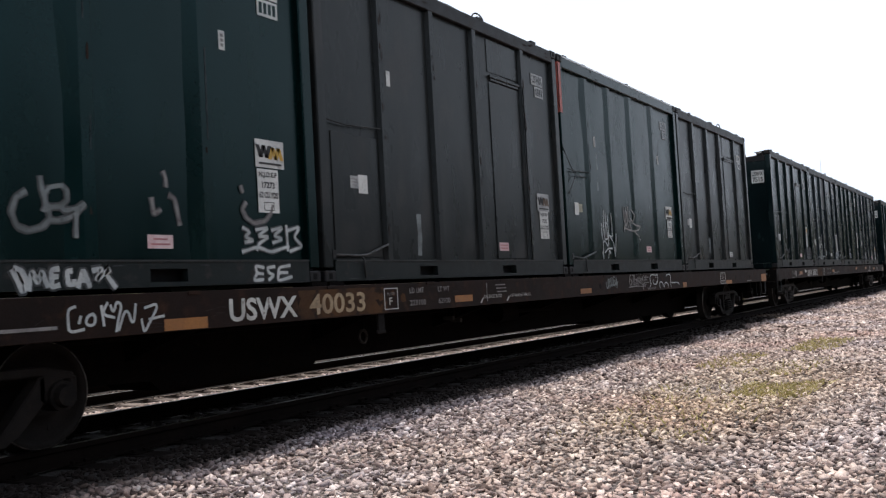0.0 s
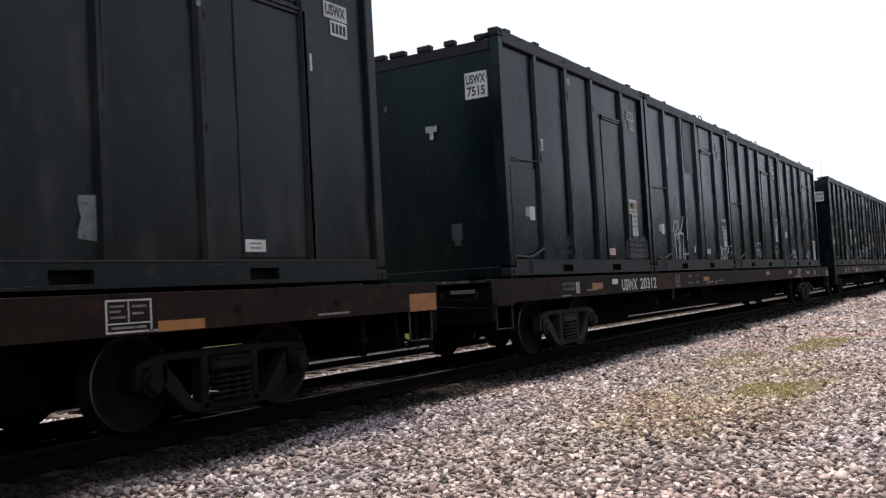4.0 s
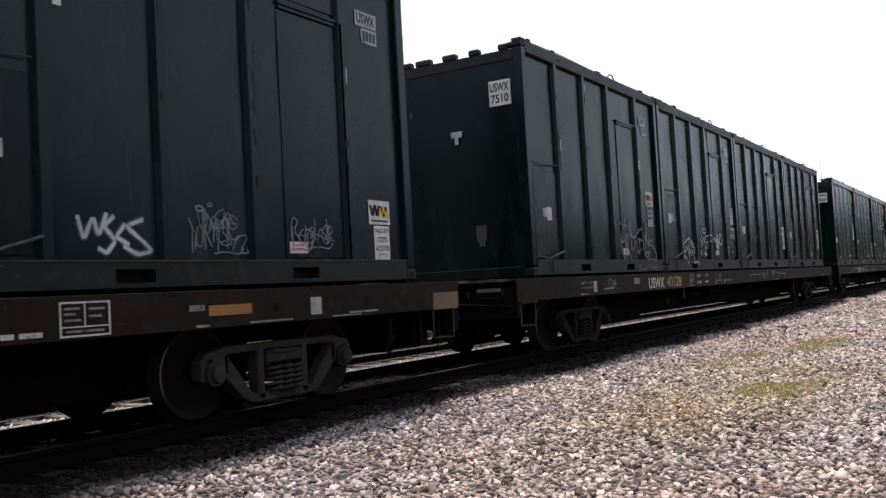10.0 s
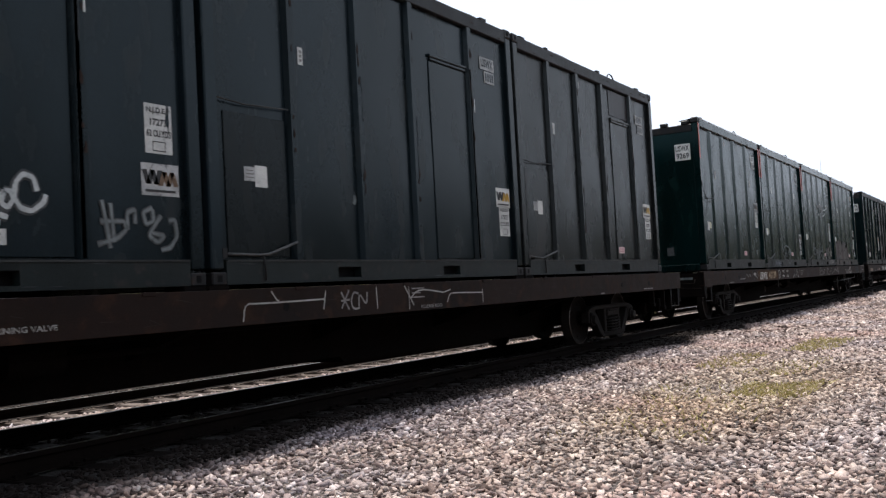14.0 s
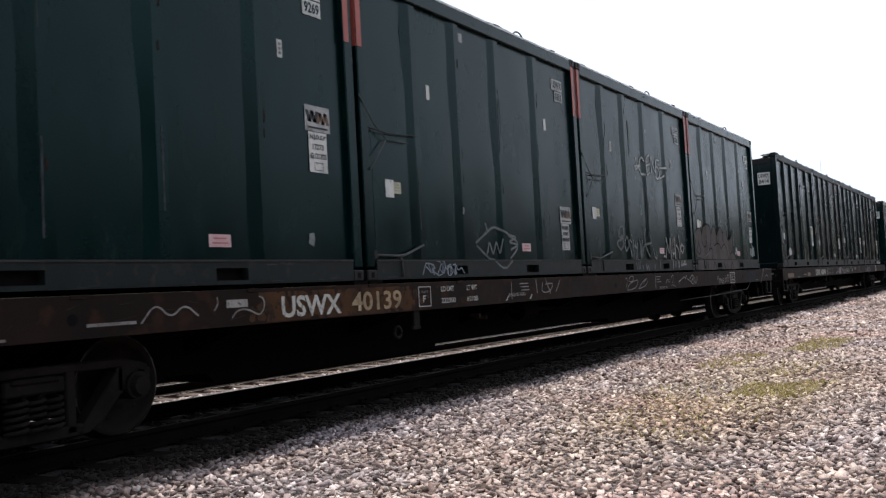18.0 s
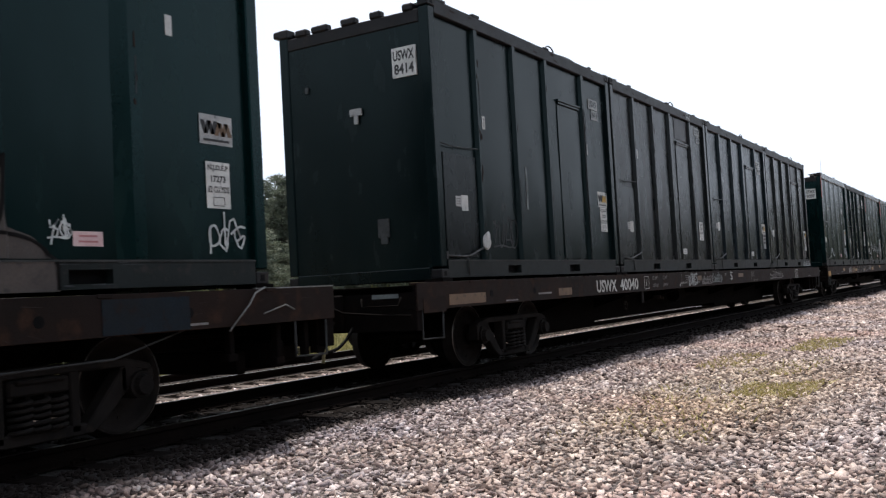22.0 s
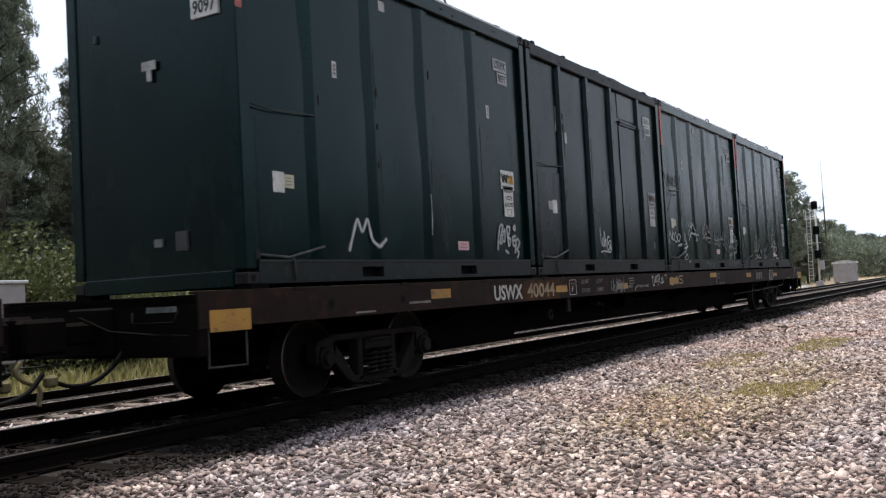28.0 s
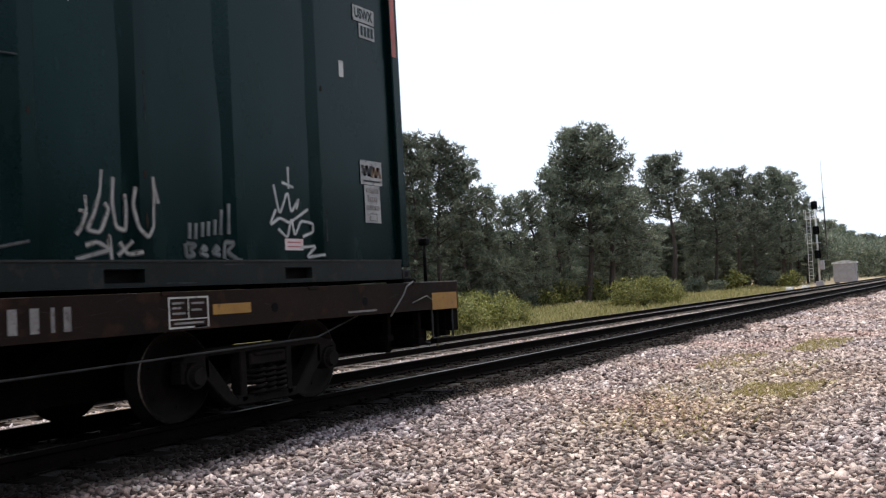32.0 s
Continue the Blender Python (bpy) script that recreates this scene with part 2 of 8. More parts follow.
def soiled_shaded(nt, y, rough, colour):
    """Grease and rust off the trains, fraying outwards; darkened and spread across the gauge to paint shade."""
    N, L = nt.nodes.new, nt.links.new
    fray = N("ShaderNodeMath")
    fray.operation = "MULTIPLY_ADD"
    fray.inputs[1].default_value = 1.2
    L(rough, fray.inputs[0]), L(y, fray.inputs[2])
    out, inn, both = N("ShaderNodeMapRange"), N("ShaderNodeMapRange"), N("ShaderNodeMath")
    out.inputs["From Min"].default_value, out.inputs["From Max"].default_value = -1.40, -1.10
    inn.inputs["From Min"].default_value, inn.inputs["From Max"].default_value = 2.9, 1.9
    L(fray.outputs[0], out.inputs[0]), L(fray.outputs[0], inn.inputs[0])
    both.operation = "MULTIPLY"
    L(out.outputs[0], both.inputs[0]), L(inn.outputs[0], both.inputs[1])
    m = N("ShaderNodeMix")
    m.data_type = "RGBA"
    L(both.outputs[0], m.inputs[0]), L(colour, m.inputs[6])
    # near-black: the train's shadow is mixed into the brown of the stain
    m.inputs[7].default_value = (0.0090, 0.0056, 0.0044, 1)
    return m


def stonemat():
    """Crushed stone: each piece its own grey, pink or tan, with fine grain."""
    m = bpy.data.materials.new("crushed_stone")
    m.use_nodes = True
    nt = m.node_tree
    N, L = nt.nodes.new, nt.links.new
    b = nt.nodes["Principled BSDF"]
    b.inputs["Roughness"].default_value, b.inputs["Specular IOR Level"].default_value = 0.9, 0.2
    ge, co, sep = N("ShaderNodeNewGeometry"), N("ShaderNodeTexCoord"), N("ShaderNodeSeparateXYZ")
    L(co.outputs["Object"], sep.inputs[0])
    cr = N("ShaderNodeValToRGB")
    e = cr.color_ramp.elements
    e[0].color, e[1].color = (0.062, 0.047, 0.045, 1), (0.66, 0.575, 0.555, 1)
    for k, c in ((0.15, (0.150, 0.114, 0.108)), (0.34, (0.350, 0.272, 0.258)), (0.5, (0.318, 0.272, 0.274)), (0.68, (0.412, 0.330, 0.302)), (0.85, (0.505, 0.424, 0.408))):
        el = cr.color_ramp.elements.new(k)
        el.color = (*c, 1)
    L(ge.outputs["Random Per Island"], cr.inputs[0])
    big, fine = N("ShaderNodeTexNoise"), N("ShaderNodeTexNoise")
    big.inputs["Scale"].default_value, big.inputs["Detail"].default_value = 0.5, 8
    fine.inputs["Scale"].default_value, fine.inputs["Detail"].default_value = 70, 4
    L(co.outputs["Object"], big.inputs["Vector"]), L(co.outputs["Object"], fine.inputs["Vector"])
    g = N("ShaderNodeMix")
    g.data_type, g.blend_type = "RGBA", "OVERLAY"
    g.inputs[0].default_value = 0.5
    L(cr.outputs[0], g.inputs[6]), L(fine.outputs[0], g.inputs[7])
    dust = N("ShaderNodeMix")
    dust.data_type, dust.blend_type = "RGBA", "SOFT_LIGHT"
    dust.inputs[0].default_value = 0.6
    L(g.outputs[2], dust.inputs[6]), L(big.outputs[0], dust.inputs[7])
    patch, ramp, tint = N("ShaderNodeTexNoise"), N("ShaderNodeValToRGB"), N("ShaderNodeMix")
    patch.inputs["Scale"].default_value, patch.inputs["Detail"].default_value = 0.42, 5
    shift = N("ShaderNodeVectorMath")
    shift.inputs[1].default_value = (41.0, 17.0, 3.0)
    L(co.outputs["Object"], shift.inputs[0]), L(shift.outputs[0], patch.inputs["Vector"])
    q = ramp.color_ramp.elements
    q[0].position, q[1].position = 0.30, 0.70
    q[0].color, q[1].color = (0.95, 0.99, 1.07, 1), (1.12, 0.98, 0.92, 1)
    ol = ramp.color_ramp.elements.new(0.52)
    ol.color = (1.04, 1.0, 0.93, 1)
    tint.data_type, tint.blend_type = "RGBA", "MULTIPLY"
    tint.inputs[0].default_value = 1.0
    L(patch.outputs[0], ramp.inputs[0]), L(dust.outputs[2], tint.inputs[6]), L(ramp.outputs[0], tint.inputs[7])
    # tan silt washed over the stone in one broad ragged patch
    mp, ln, ad, sr, silt = N("ShaderNodeMapping"), N("ShaderNodeVectorMath"), N("ShaderNodeMath"), N("ShaderNodeMapRange"), N("ShaderNodeMix")
    mp.inputs["Location"].default_value, mp.inputs["Scale"].default_value = (-10.4 / 4.2, 4.5 / 1.25, 0), (1 / 4.2, 1 / 1.25, 0)
    ln.operation = "LENGTH"
    L(co.outputs["Object"], mp.inputs[0]), L(mp.outputs[0], ln.inputs[0])
    L(ln.outputs["Value"], ad.inputs[0]), L(patch.outputs[0], ad.inputs[1])
    sr.inputs["From Min"].default_value, sr.inputs["From Max"].default_value, sr.inputs["To Max"].default_value = 1.75, 0.95, 0.9
    L(ad.outputs[0], sr.inputs[0])
    silt.data_type, silt.blend_type = "RGBA", "MULTIPLY"
    silt.inputs[7].default_value = (1.0, 0.965, 0.80, 1)
    L(sr.outputs[0], silt.inputs[0]), L(tint.outputs[2], silt.inputs[6])
    m2 = soiled_shaded(nt, sep.outputs["Y"], big.outputs[0], silt.outputs[2])
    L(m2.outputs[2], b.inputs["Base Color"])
    bp = N("ShaderNodeBump")
    bp.inputs["Strength"].default_value, bp.inputs["Distance"].default_value = 0.5, 0.008
    L(fine.outputs[0], bp.inputs["Height"]), L(bp.outputs[0], b.inputs["Normal"])
    return m


STONE = stonemat()


def groundmat():
    """Crushed stone near the tracks, grass and bare earth beyond them; small weed-grown patches in the stone."""
    m = bpy.data.materials.new("gravel_and_grass")
    m.use_nodes = True
    nt = m.node_tree
    N, L = nt.nodes.new, nt.links.new
    b = nt.nodes["Principled BSDF"]
    b.inputs["Roughness"].default_value = 0.95
    co = N("ShaderNodeTexCoord")
    sep = N("ShaderNodeSeparateXYZ")
    L(co.outputs["Object"], sep.inputs[0])
    vo = N("ShaderNodeTexVoronoi")
    vo.inputs["Scale"].default_value = 21
    v2 = N("ShaderNodeTexVoronoi")
    v2.feature, v2.inputs["Scale"].default_value = "DISTANCE_TO_EDGE", 21
    L(co.outputs["Object"], vo.inputs["Vector"]), L(co.outputs["Object"], v2.inputs["Vector"])
    sp = N("ShaderNodeSeparateColor")
    L(vo.outputs["Color"], sp.inputs[0])
    cr = N("ShaderNodeValToRGB")
    e = cr.color_ramp.elements
    e[0].color, e[1].color = (0.055, 0.043, 0.040, 1), (0.34, 0.278, 0.258, 1)
    mid = cr.color_ramp.elements.new(0.5)
    mid.color = (0.165, 0.131, 0.120, 1)
    L(sp.outputs[0], cr.inputs[0])
    # shade in the gaps between stones, multiplied into the colour
    gap = N("ShaderNodeMapRange")
    gap.inputs["From Max"].default_value, gap.inputs["To Min"].default_value = 0.22, 0.10
    L(v2.outputs["Distance"], gap.inputs[0])
    mul = N("ShaderNodeMix")
    mul.data_type, mul.blend_type = "RGBA", "MULTIPLY"
    mul.inputs[0].default_value = 1
    L(cr.outputs[0], mul.inputs[6]), L(gap.outputs[0], mul.inputs[7])
    big = N("ShaderNodeTexNoise")
    big.inputs["Scale"].default_value, big.inputs["Detail"].default_value = 0.5, 8
    L(co.outputs["Object"], big.inputs["Vector"])
    # grass
    gn = N("ShaderNodeTexNoise")
    gn.inputs["Scale"].default_value, gn.inputs["Detail"].default_value = 1.7, 10
    L(co.outputs["Object"], gn.inputs["Vector"])
    gr = N("ShaderNodeValToRGB")
    ge = gr.color_ramp.elements
    ge[0].position, ge[1].position = 0.35, 0.68
    ge[0].color, ge[1].color = (0.21, 0.18, 0.08, 1), (0.46, 0.36, 0.27, 1)
    L(gn.outputs[0], gr.inputs[0])
    off = N("ShaderNodeMath")
    off.operation = "MULTIPLY_ADD"
    off.inputs[1].default_value = 3.0
    L(big.outputs[0], off.inputs[0]), L(sep.outputs["Y"], off.inputs[2])
    edge = N("ShaderNodeMapRange")
    edge.inputs["From Min"].default_value, edge.inputs["From Max"].default_value = 7.4, 8.3
    L(off.outputs[0], edge.inputs[0])
    m1 = N("ShaderNodeMix")
    m1.data_type = "RGBA"
    L(edge.outputs[0], m1.inputs[0]), L(mul.outputs[2], m1.inputs[6]), L(gr.outputs[0], m1.inputs[7])
    m2 = soiled_shaded(nt, sep.outputs["Y"], big.outputs[0], m1.outputs[2])
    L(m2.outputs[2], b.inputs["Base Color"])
    bp = N("ShaderNodeBump")
    bp.inputs["Strength"].default_value, bp.inputs["Distance"].default_value = 0.9, 0.03
    L(v2.outputs["Distance"], bp.inputs["Height"]), L(bp.outputs[0], b.inputs["Normal"])
    return m


GROUND = groundmat()


# ---- building blocks ----
def box(bm, x0, x1, y0, y1, z0, z1, bevel=0.0):
    vs = [bm.verts.new((x, y, z)) for x in (x0, x1) for y in (y0, y1) for z in (z0, z1)]
    fs = [bm.faces.new([vs[i] for i in q]) for q in ((0, 1, 3, 2), (4, 6, 7, 5), (0, 4, 5, 1), (2, 3, 7, 6), (0, 2, 6, 4), (1, 5, 7, 3))]
    if bevel:
        es = list({e for f in fs for e in f.edges})
        bmesh.ops.bevel(bm, geom=es, offset=bevel, segments=1, affect="EDGES")
    return bm


def boxes(*rows, bevel=0.0):
    bm = bmesh.new()
    for r in rows:
        box(bm, *r, bevel=bevel)
    return bm


def rod(bm, a, b, r0, r1=None, n=10):
    a, b = Vector(a), Vector(b)
    r1 = r0 if r1 is None else r1
    q = (b - a).to_track_quat("Z", "Y")
    rings = []
    for p, r in ((a, r0), (b, r1)):
        rings.append([bm.verts.new(p + q @ Vector((r * math.cos(k * math.tau / n), r * math.sin(k * math.tau / n), 0))) for k in range(n)])
    for k in range(n):
        bm.faces.new((rings[0][k], rings[0][(k + 1) % n], rings[1][(k + 1) % n], rings[1][k]))
    bm.faces.new(rings[0][::-1])
    bm.faces.new(rings[1])
    return bm


def rods(points, r, n=8):
    """One bent bar through all the points, its cross-section carried along without twisting."""
    bm = bmesh.new()
    pts = [Vector(p) for p in points]
    way = [(b - a).normalized() for a, b in zip(pts, pts[1:])]
    side = way[0].orthogonal().normalized()
    rings = []
    for i, p in enumerate(pts):
        d = (way[max(0, i - 1)] + way[min(i, len(way) - 1)]).normalized()
        side = (side - d * side.dot(d)).normalized()
        up = d.cross(side)
        rings.append([bm.verts.new(p + (side * math.cos(k * math.tau / n) + up * math.sin(k * math.tau / n)) * r) for k in range(n)])
    for s, q in zip(rings, rings[1:]):
        for k in range(n):
            bm.faces.new((s[k], s[(k + 1) % n], q[(k + 1) % n], q[k])).smooth = True
    bm.faces.new(rings[0][::-1])
    bm.faces.new(rings[-1])
    return bm


def prism(outline, a, b, axis="y", bevel=0.0):
    """A closed outline swept straight from a to b along an axis."""
    bm = bmesh.new()
    place = {"y": lambda p, t: (p[0], t, p[1]), "x": lambda p, t: (t, p[0], p[1]), "z": lambda p, t: (p[0], p[1], t)}[axis]
    va = [bm.verts.new(place(p, a)) for p in outline]
    vb = [bm.verts.new(place(p, b)) for p in outline]
    n = len(outline)
    for k in range(n):
        bm.faces.new((va[k], va[(k + 1) % n], vb[(k + 1) % n], vb[k]))
    bm.faces.new(va[::-1])
    bm.faces.new(vb)
    bmesh.ops.recalc_face_normals(bm, faces=bm.faces)
    if bevel:
        bmesh.ops.bevel(bm, geom=list(bm.edges), offset=bevel, segments=1, affect="EDGES")
    return bm


def mesh_of(name, bm, *mats):
    me = bpy.data.meshes.new(name)
    bmesh.ops.recalc_face_normals(bm, faces=bm.faces)
    bm.to_mesh(me)
    bm.free()
    for m in mats:
        me.materials.append(m)
    return me


def put(name, me, parent=None, label="", at=None):
    ob = new(name, me)
    if parent is not None:
        ob.parent = parent
    if at is not None:
        ob.matrix_basis = at
    return tagged(ob, label)


def part(name, bm, material, parent, label="", at=None):
    return put(name, mesh_of(name, bm, material), parent, label, at)


def root(name, label, category, group="", kind="", at=None):
    ob = new(name)
    ob.empty_display_size = 0.3
    if at is not None:
        ob.matrix_basis = at
    return tagged(ob, label, category, group, kind)


def lettering(text, x, z, height, width, y, bold=0.012):
    """Flat letters of the built-in font, facing -y, fitted into width x height with the lower left corner at x, z."""
    cu = bpy.data.curves.new("letters", "FONT")
    cu.body, cu.resolution_u, cu.offset = text, 3, bold
    ob = bpy.data.objects.new("letters", cu)
    scene.collection.objects.link(ob)
    dg = bpy.context.evaluated_depsgraph_get()
    me = bpy.data.meshes.new_from_object(ob.evaluated_get(dg))
    bpy.data.objects.remove(ob)
    bpy.data.curves.remove(cu)
    n = len(me.vertices)
    co = np.empty(n * 3, np.float32)
    me.vertices.foreach_get("co", co)
    co = co.reshape(-1, 3)
    lo, hi = co[:, :2].min(0), co[:, :2].max(0)
    out = np.empty_like(co)
    out[:, 0] = x + (co[:, 0] - lo[0]) / (hi[0] - lo[0]) * width
    out[:, 1] = y
    out[:, 2] = z + (co[:, 1] - lo[1]) / (hi[1] - lo[1]) * height
    me.vertices.foreach_set("co", out.ravel())
    me.update()
    return me


def letter_part(text, x, z, height, width, y, material, parent, name="lettering", bold=0.012):
    me = lettering(text, x, z, height, width, y, bold)
    me.materials.clear()
    me.materials.append(material)
    return put(name, me, parent)


# ---- the train's way: metres gone along the track at t seconds ----
def gone(t):
    u = (t - 16.0) / 16.0
    return 4.8156592 * t + 4.9479385 * u ** 2 + 0.162718 * u ** 3 + 0.1266574 * u ** 4 + 0.1683556 * u ** 5


CAR_AT = (6.0865, 33.4587, 61.0439, 88.8012, 116.3302, 144.0963)
LOADED = (-0.045, 0.05, 0.055, -0.01, 0.01, -0.04)     # how far the containers sit from the cars' marks
STEP = 6.13                      # from container to container
LONG, HALF, TALL, BASE = 6.05, 1.22, 3.56, 1.185
WHEEL_R = 0.42
moving = []                      # (thing, x of its origin before the train has moved, z)
rolling = []                     # (wheelset, x on its car)

# ---- ground ----
GY = (-2500, -400, -60, -20, -10, -7, -5, -4, -3.2, -2.6, -2.1, -1.7, -1.35, -0.75, 0.0, 0.75, 1.35, 1.8, 2.3, 2.6, 2.9, 3.1, 3.26, 3.5, 4.2, 4.9, 5.5, 6.1, 6.8, 8, 10, 13, 17, 22, 30, 45, 80, 200, 600, 2500)
GZ = {-3.2: -0.25, -2.6: -0.22, -2.1: -0.19, -1.7: -0.17, -1.35: -0.168, -0.75: -0.178, 0.0: -0.182, 0.75: -0.182, 1.35: -0.178, 1.8: -0.178, 2.3: -0.225, 2.6: -0.272, 2.9: -0.288, 3.1: -0.300, 3.26: -0.340, 3.5: -0.335, 4.2: -0.300, 4.9: -0.290, 5.5: -0.34, 6.1: -0.42}


def ground_z(y):
    if y <= -3.2:
        return -0.25
    if y >= 6.8:
        return -0.52
    ks = sorted(k for k in GY if -3.2 <= k <= 6.8)
    z = [GZ.get(k, -0.25 if k < 0 else -0.52) for k in ks]
    return float(np.interp(y, ks, z))


def ground():
    xs = [-2500, -400, -80, -30] + [-15 + 1.5 * k for k in range(50)] + [65 + 6 * k for k in range(24)] + [260, 400, 800, 2500]
    vs = [(x, y, ground_z(y) + (0.02 * noise.noise((x * 0.5, y * 0.7, 0)) if -20 < x < 100 and (-20 < y < -1.6 or 5.4 < y < 20) else 0)) for x in xs for y in GY]
    n = len(GY)
    fs = [(i * n + j, (i + 1) * n + j, (i + 1) * n + j + 1, i * n + j + 1) for i in range(len(xs) - 1) for j in range(n - 1)]
    me = bpy.data.meshes.new("ground")
    me.from_pydata(vs, [], fs)
    me.materials.append(GROUND)
    for p in me.polygons:
        p.use_smooth = True
    tagged(new("ground", me), "pale crushed-stone ground with grass beyond the tracks", "ground", kind="structure")


ground()


# ---- tracks ----
def rail_mesh(name, x0, x1, head, foot):
    half = [(-0.075, -0.155), (-0.075, -0.143), (-0.012, -0.122), (-0.009, -0.05), (-0.036, -0.038), (-0.036, -0.006), (-0.028, 0.0)]
    pts = half + [(-a, b) for a, b in half[::-1]]
    bm = prism(pts, x0, x1, axis="x")
    bm.faces.ensure_lookup_table()
    for f in bm.faces:
        zs = [v.co.z for v in f.verts]
        if min(zs) > -0.001:
            f.material_index = 1
        elif max(zs) < -0.115 and f.normal.z > 0.2:
            f.material_index = 2
    return mesh_of(name, bm, RAILSIDE, head, foot)


def track(name, y, z, ties, x0, x1, label, half, wood, head, foot):
    t = root(name, label, "railway track", "railway tracks", "structure", pose(0, y, z))
    me = rail_mesh("rail", x0, x1, head, foot)
    for s in (-0.755, 0.755):
        put("rail", me, t, "rusty steel rail with a polished head", pose(0, s, 0))
    protos = []
    for k in range(5):
        rnd = random.Random(k)
        bm = bmesh.new()
        L = half + rnd.uniform(-0.04, 0.04)
        box(bm, -0.115, 0.115, -L, L, -0.28, -0.157, bevel=0.012)
        for v in bm.verts:
            v.co += Vector((rnd.uniform(-0.006, 0.006), rnd.uniform(-0.01, 0.01), rnd.uniform(-0.004, 0.004)))
        protos.append(mesh_of("tie", bm, wood))
    bm = bmesh.new()
    for s in (-0.755, 0.755):
        box(bm, -0.09, 0.09, s - 0.17, s + 0.17, -0.161, -0.147)
        for dx in (-0.06, 0.06):
            for dy in (-0.1, 0.1):
                box(bm, dx - 0.012, dx + 0.012, s + dy - 0.018, s + dy + 0.018, -0.148, -0.122)
    plate = mesh_of("tie_plates", bm, foot)
    rnd = random.Random(7)
    for k in range(ties):
        x = 1.0 + 0.535 * k + rnd.uniform(-0.03, 0.03)
        tie = put("tie", protos[k % 5], t, "", pose(x, rnd.uniform(-0.04, 0.04), rnd.uniform(-0.006, 0.004), 0, 0, rnd.uniform(-1.5, 1.5)))
        if k < 90:
            put("tie_plate", plate, tie)
    return t


track("main_track", 0.0, 0.0, 240, -120, 330, "main track of rusty rails on dark wooden ties", 1.3, SHADED_TIE, DULLTOP, RAILSIDE)
track("siding_track", 4.12, -0.10, 150, -120, 330, "lower parallel track of rusty rails on weathered ties", 1.40, TIE, RAILTOP, DUST_LIT_FOOT)


# ---- crushed stone, counted in tens of thousands ----
def stones():
    rng = np.random.default_rng(5)

    def strip(x0, x1, y0, y1, cell, keep):
        gx, gy = np.meshgrid(np.arange(x0, x1, cell), np.arange(y0, y1, cell), indexing="ij")
        p = np.c_[gx.ravel(), gy.ravel()] + rng.uniform(-0.5, 0.5, (gx.size, 2)) * cell
        p = p[rng.random(len(p)) < keep]
        # only the part of the plan that lies open to the west-south-west corner, where it is crossed on foot
        p = p[p[:, 0] > (p[:, 1] + 7.2) * 0.58]
        return np.c_[p, np.full(len(p), cell)]

    parts = [strip(2.5, 11, -7.3, -1.0, 0.045, 0.84), strip(11, 19, -7.6, -1.0, 0.053, 0.84), strip(19, 34, -7.9, -1.0, 0.075, 0.8), strip(34, 62, -7.9, -1.0, 0.12, 0.8), strip(62, 130, -7.9, -1.0, 0.26, 0.9),
             strip(3, 14, -0.66, 0.66, 0.055, 0.85), strip(3, 14, 0.84, 2.42, 0.05, 0.9), strip(14, 30, -0.66, 2.42, 0.065, 0.85), strip(3, 14, 2.42, 3.17, 0.045, 0.95), strip(14, 40, 2.42, 3.17, 0.055, 0.95), strip(6, 40, 3.5, 4.75, 0.065, 0.95)]
    # the same stone, more thinly, round about
    thin = [(-12, 2.5, -13, -1.2, 0.11), (2.5, 34, -14, -7.9, 0.12), (-12, 5, 0.9, 2.6, 0.11)]
    for a, b, c, d, cell in thin:
        gx, gy = np.meshgrid(np.arange(a, b, cell), np.arange(c, d, cell), indexing="ij")
        q = np.c_[gx.ravel(), gy.ravel()] + rng.uniform(-0.5, 0.5, (gx.size, 2)) * cell
        parts.append(np.c_[q, np.full(len(q), 0.075)])
    gx, gy = np.meshgrid(np.arange(2.5, 6, 0.07), np.arange(-7.9, -1.2, 0.07), indexing="ij")
    q = np.c_[gx.ravel(), gy.ravel()] + rng.uniform(-0.5, 0.5, (gx.size, 2)) * 0.07
    q = q[q[:, 0] <= (q[:, 1] + 7.2) * 0.58]
    parts.append(np.c_[q, np.full(len(q), 0.065)])
    p = np.concatenate(parts)
    off = np.abs((p[:, 0] - 1.0 + 0.2675) % 0.535 - 0.2675)
    p = p[~((off < 0.13) & ((np.abs(p[:, 1]) < 1.25) | (p[:, 1] > 2.70)))]
    p = p[~((np.abs(np.abs(p[:, 1]) - 0.755) < 0.1) | ((p[:, 1] > -1.75) & (p[:, 1] < -0.7) & (rng.random(len(p)) < 0.2)))]
    n = len(p)
    corners = np.array([(x, y, z) for x in (-1, 1) for y in (-1, 1) for z in (-1, 1)], float)
    size = p[:, 2] * np.where(rng.random(n) < 0.84, rng.uniform(0.34, 0.60, n), rng.uniform(0.56, 0.80, n))
    v = corners[None] * rng.uniform(0.45, 1.0, (n, 8, 3))
    v *= (size[:, None] * np.c_[rng.uniform(0.85, 1.35, n), rng.uniform(0.6, 1.0, n), rng.uniform(0.36, 0.78, n)])[:, None, :]
    a, tx, ty = rng.uniform(0, math.tau, n), rng.normal(0, 0.32, n), rng.normal(0, 0.32, n)
    ca, sa = np.cos(a), np.sin(a)
    x = v[:, :, 0] * ca[:, None] - v[:, :, 1] * sa[:, None]
    y = v[:, :, 0] * sa[:, None] + v[:, :, 1] * ca[:, None]
    z = v[:, :, 2] + x * tx[:, None] + y * ty[:, None]
    ys = np.array(sorted(k for k in GY if -60 <= k <= 10))
    zs = np.array([ground_z(k) for k in ys])
    gz = np.interp(p[:, 1], ys, zs)
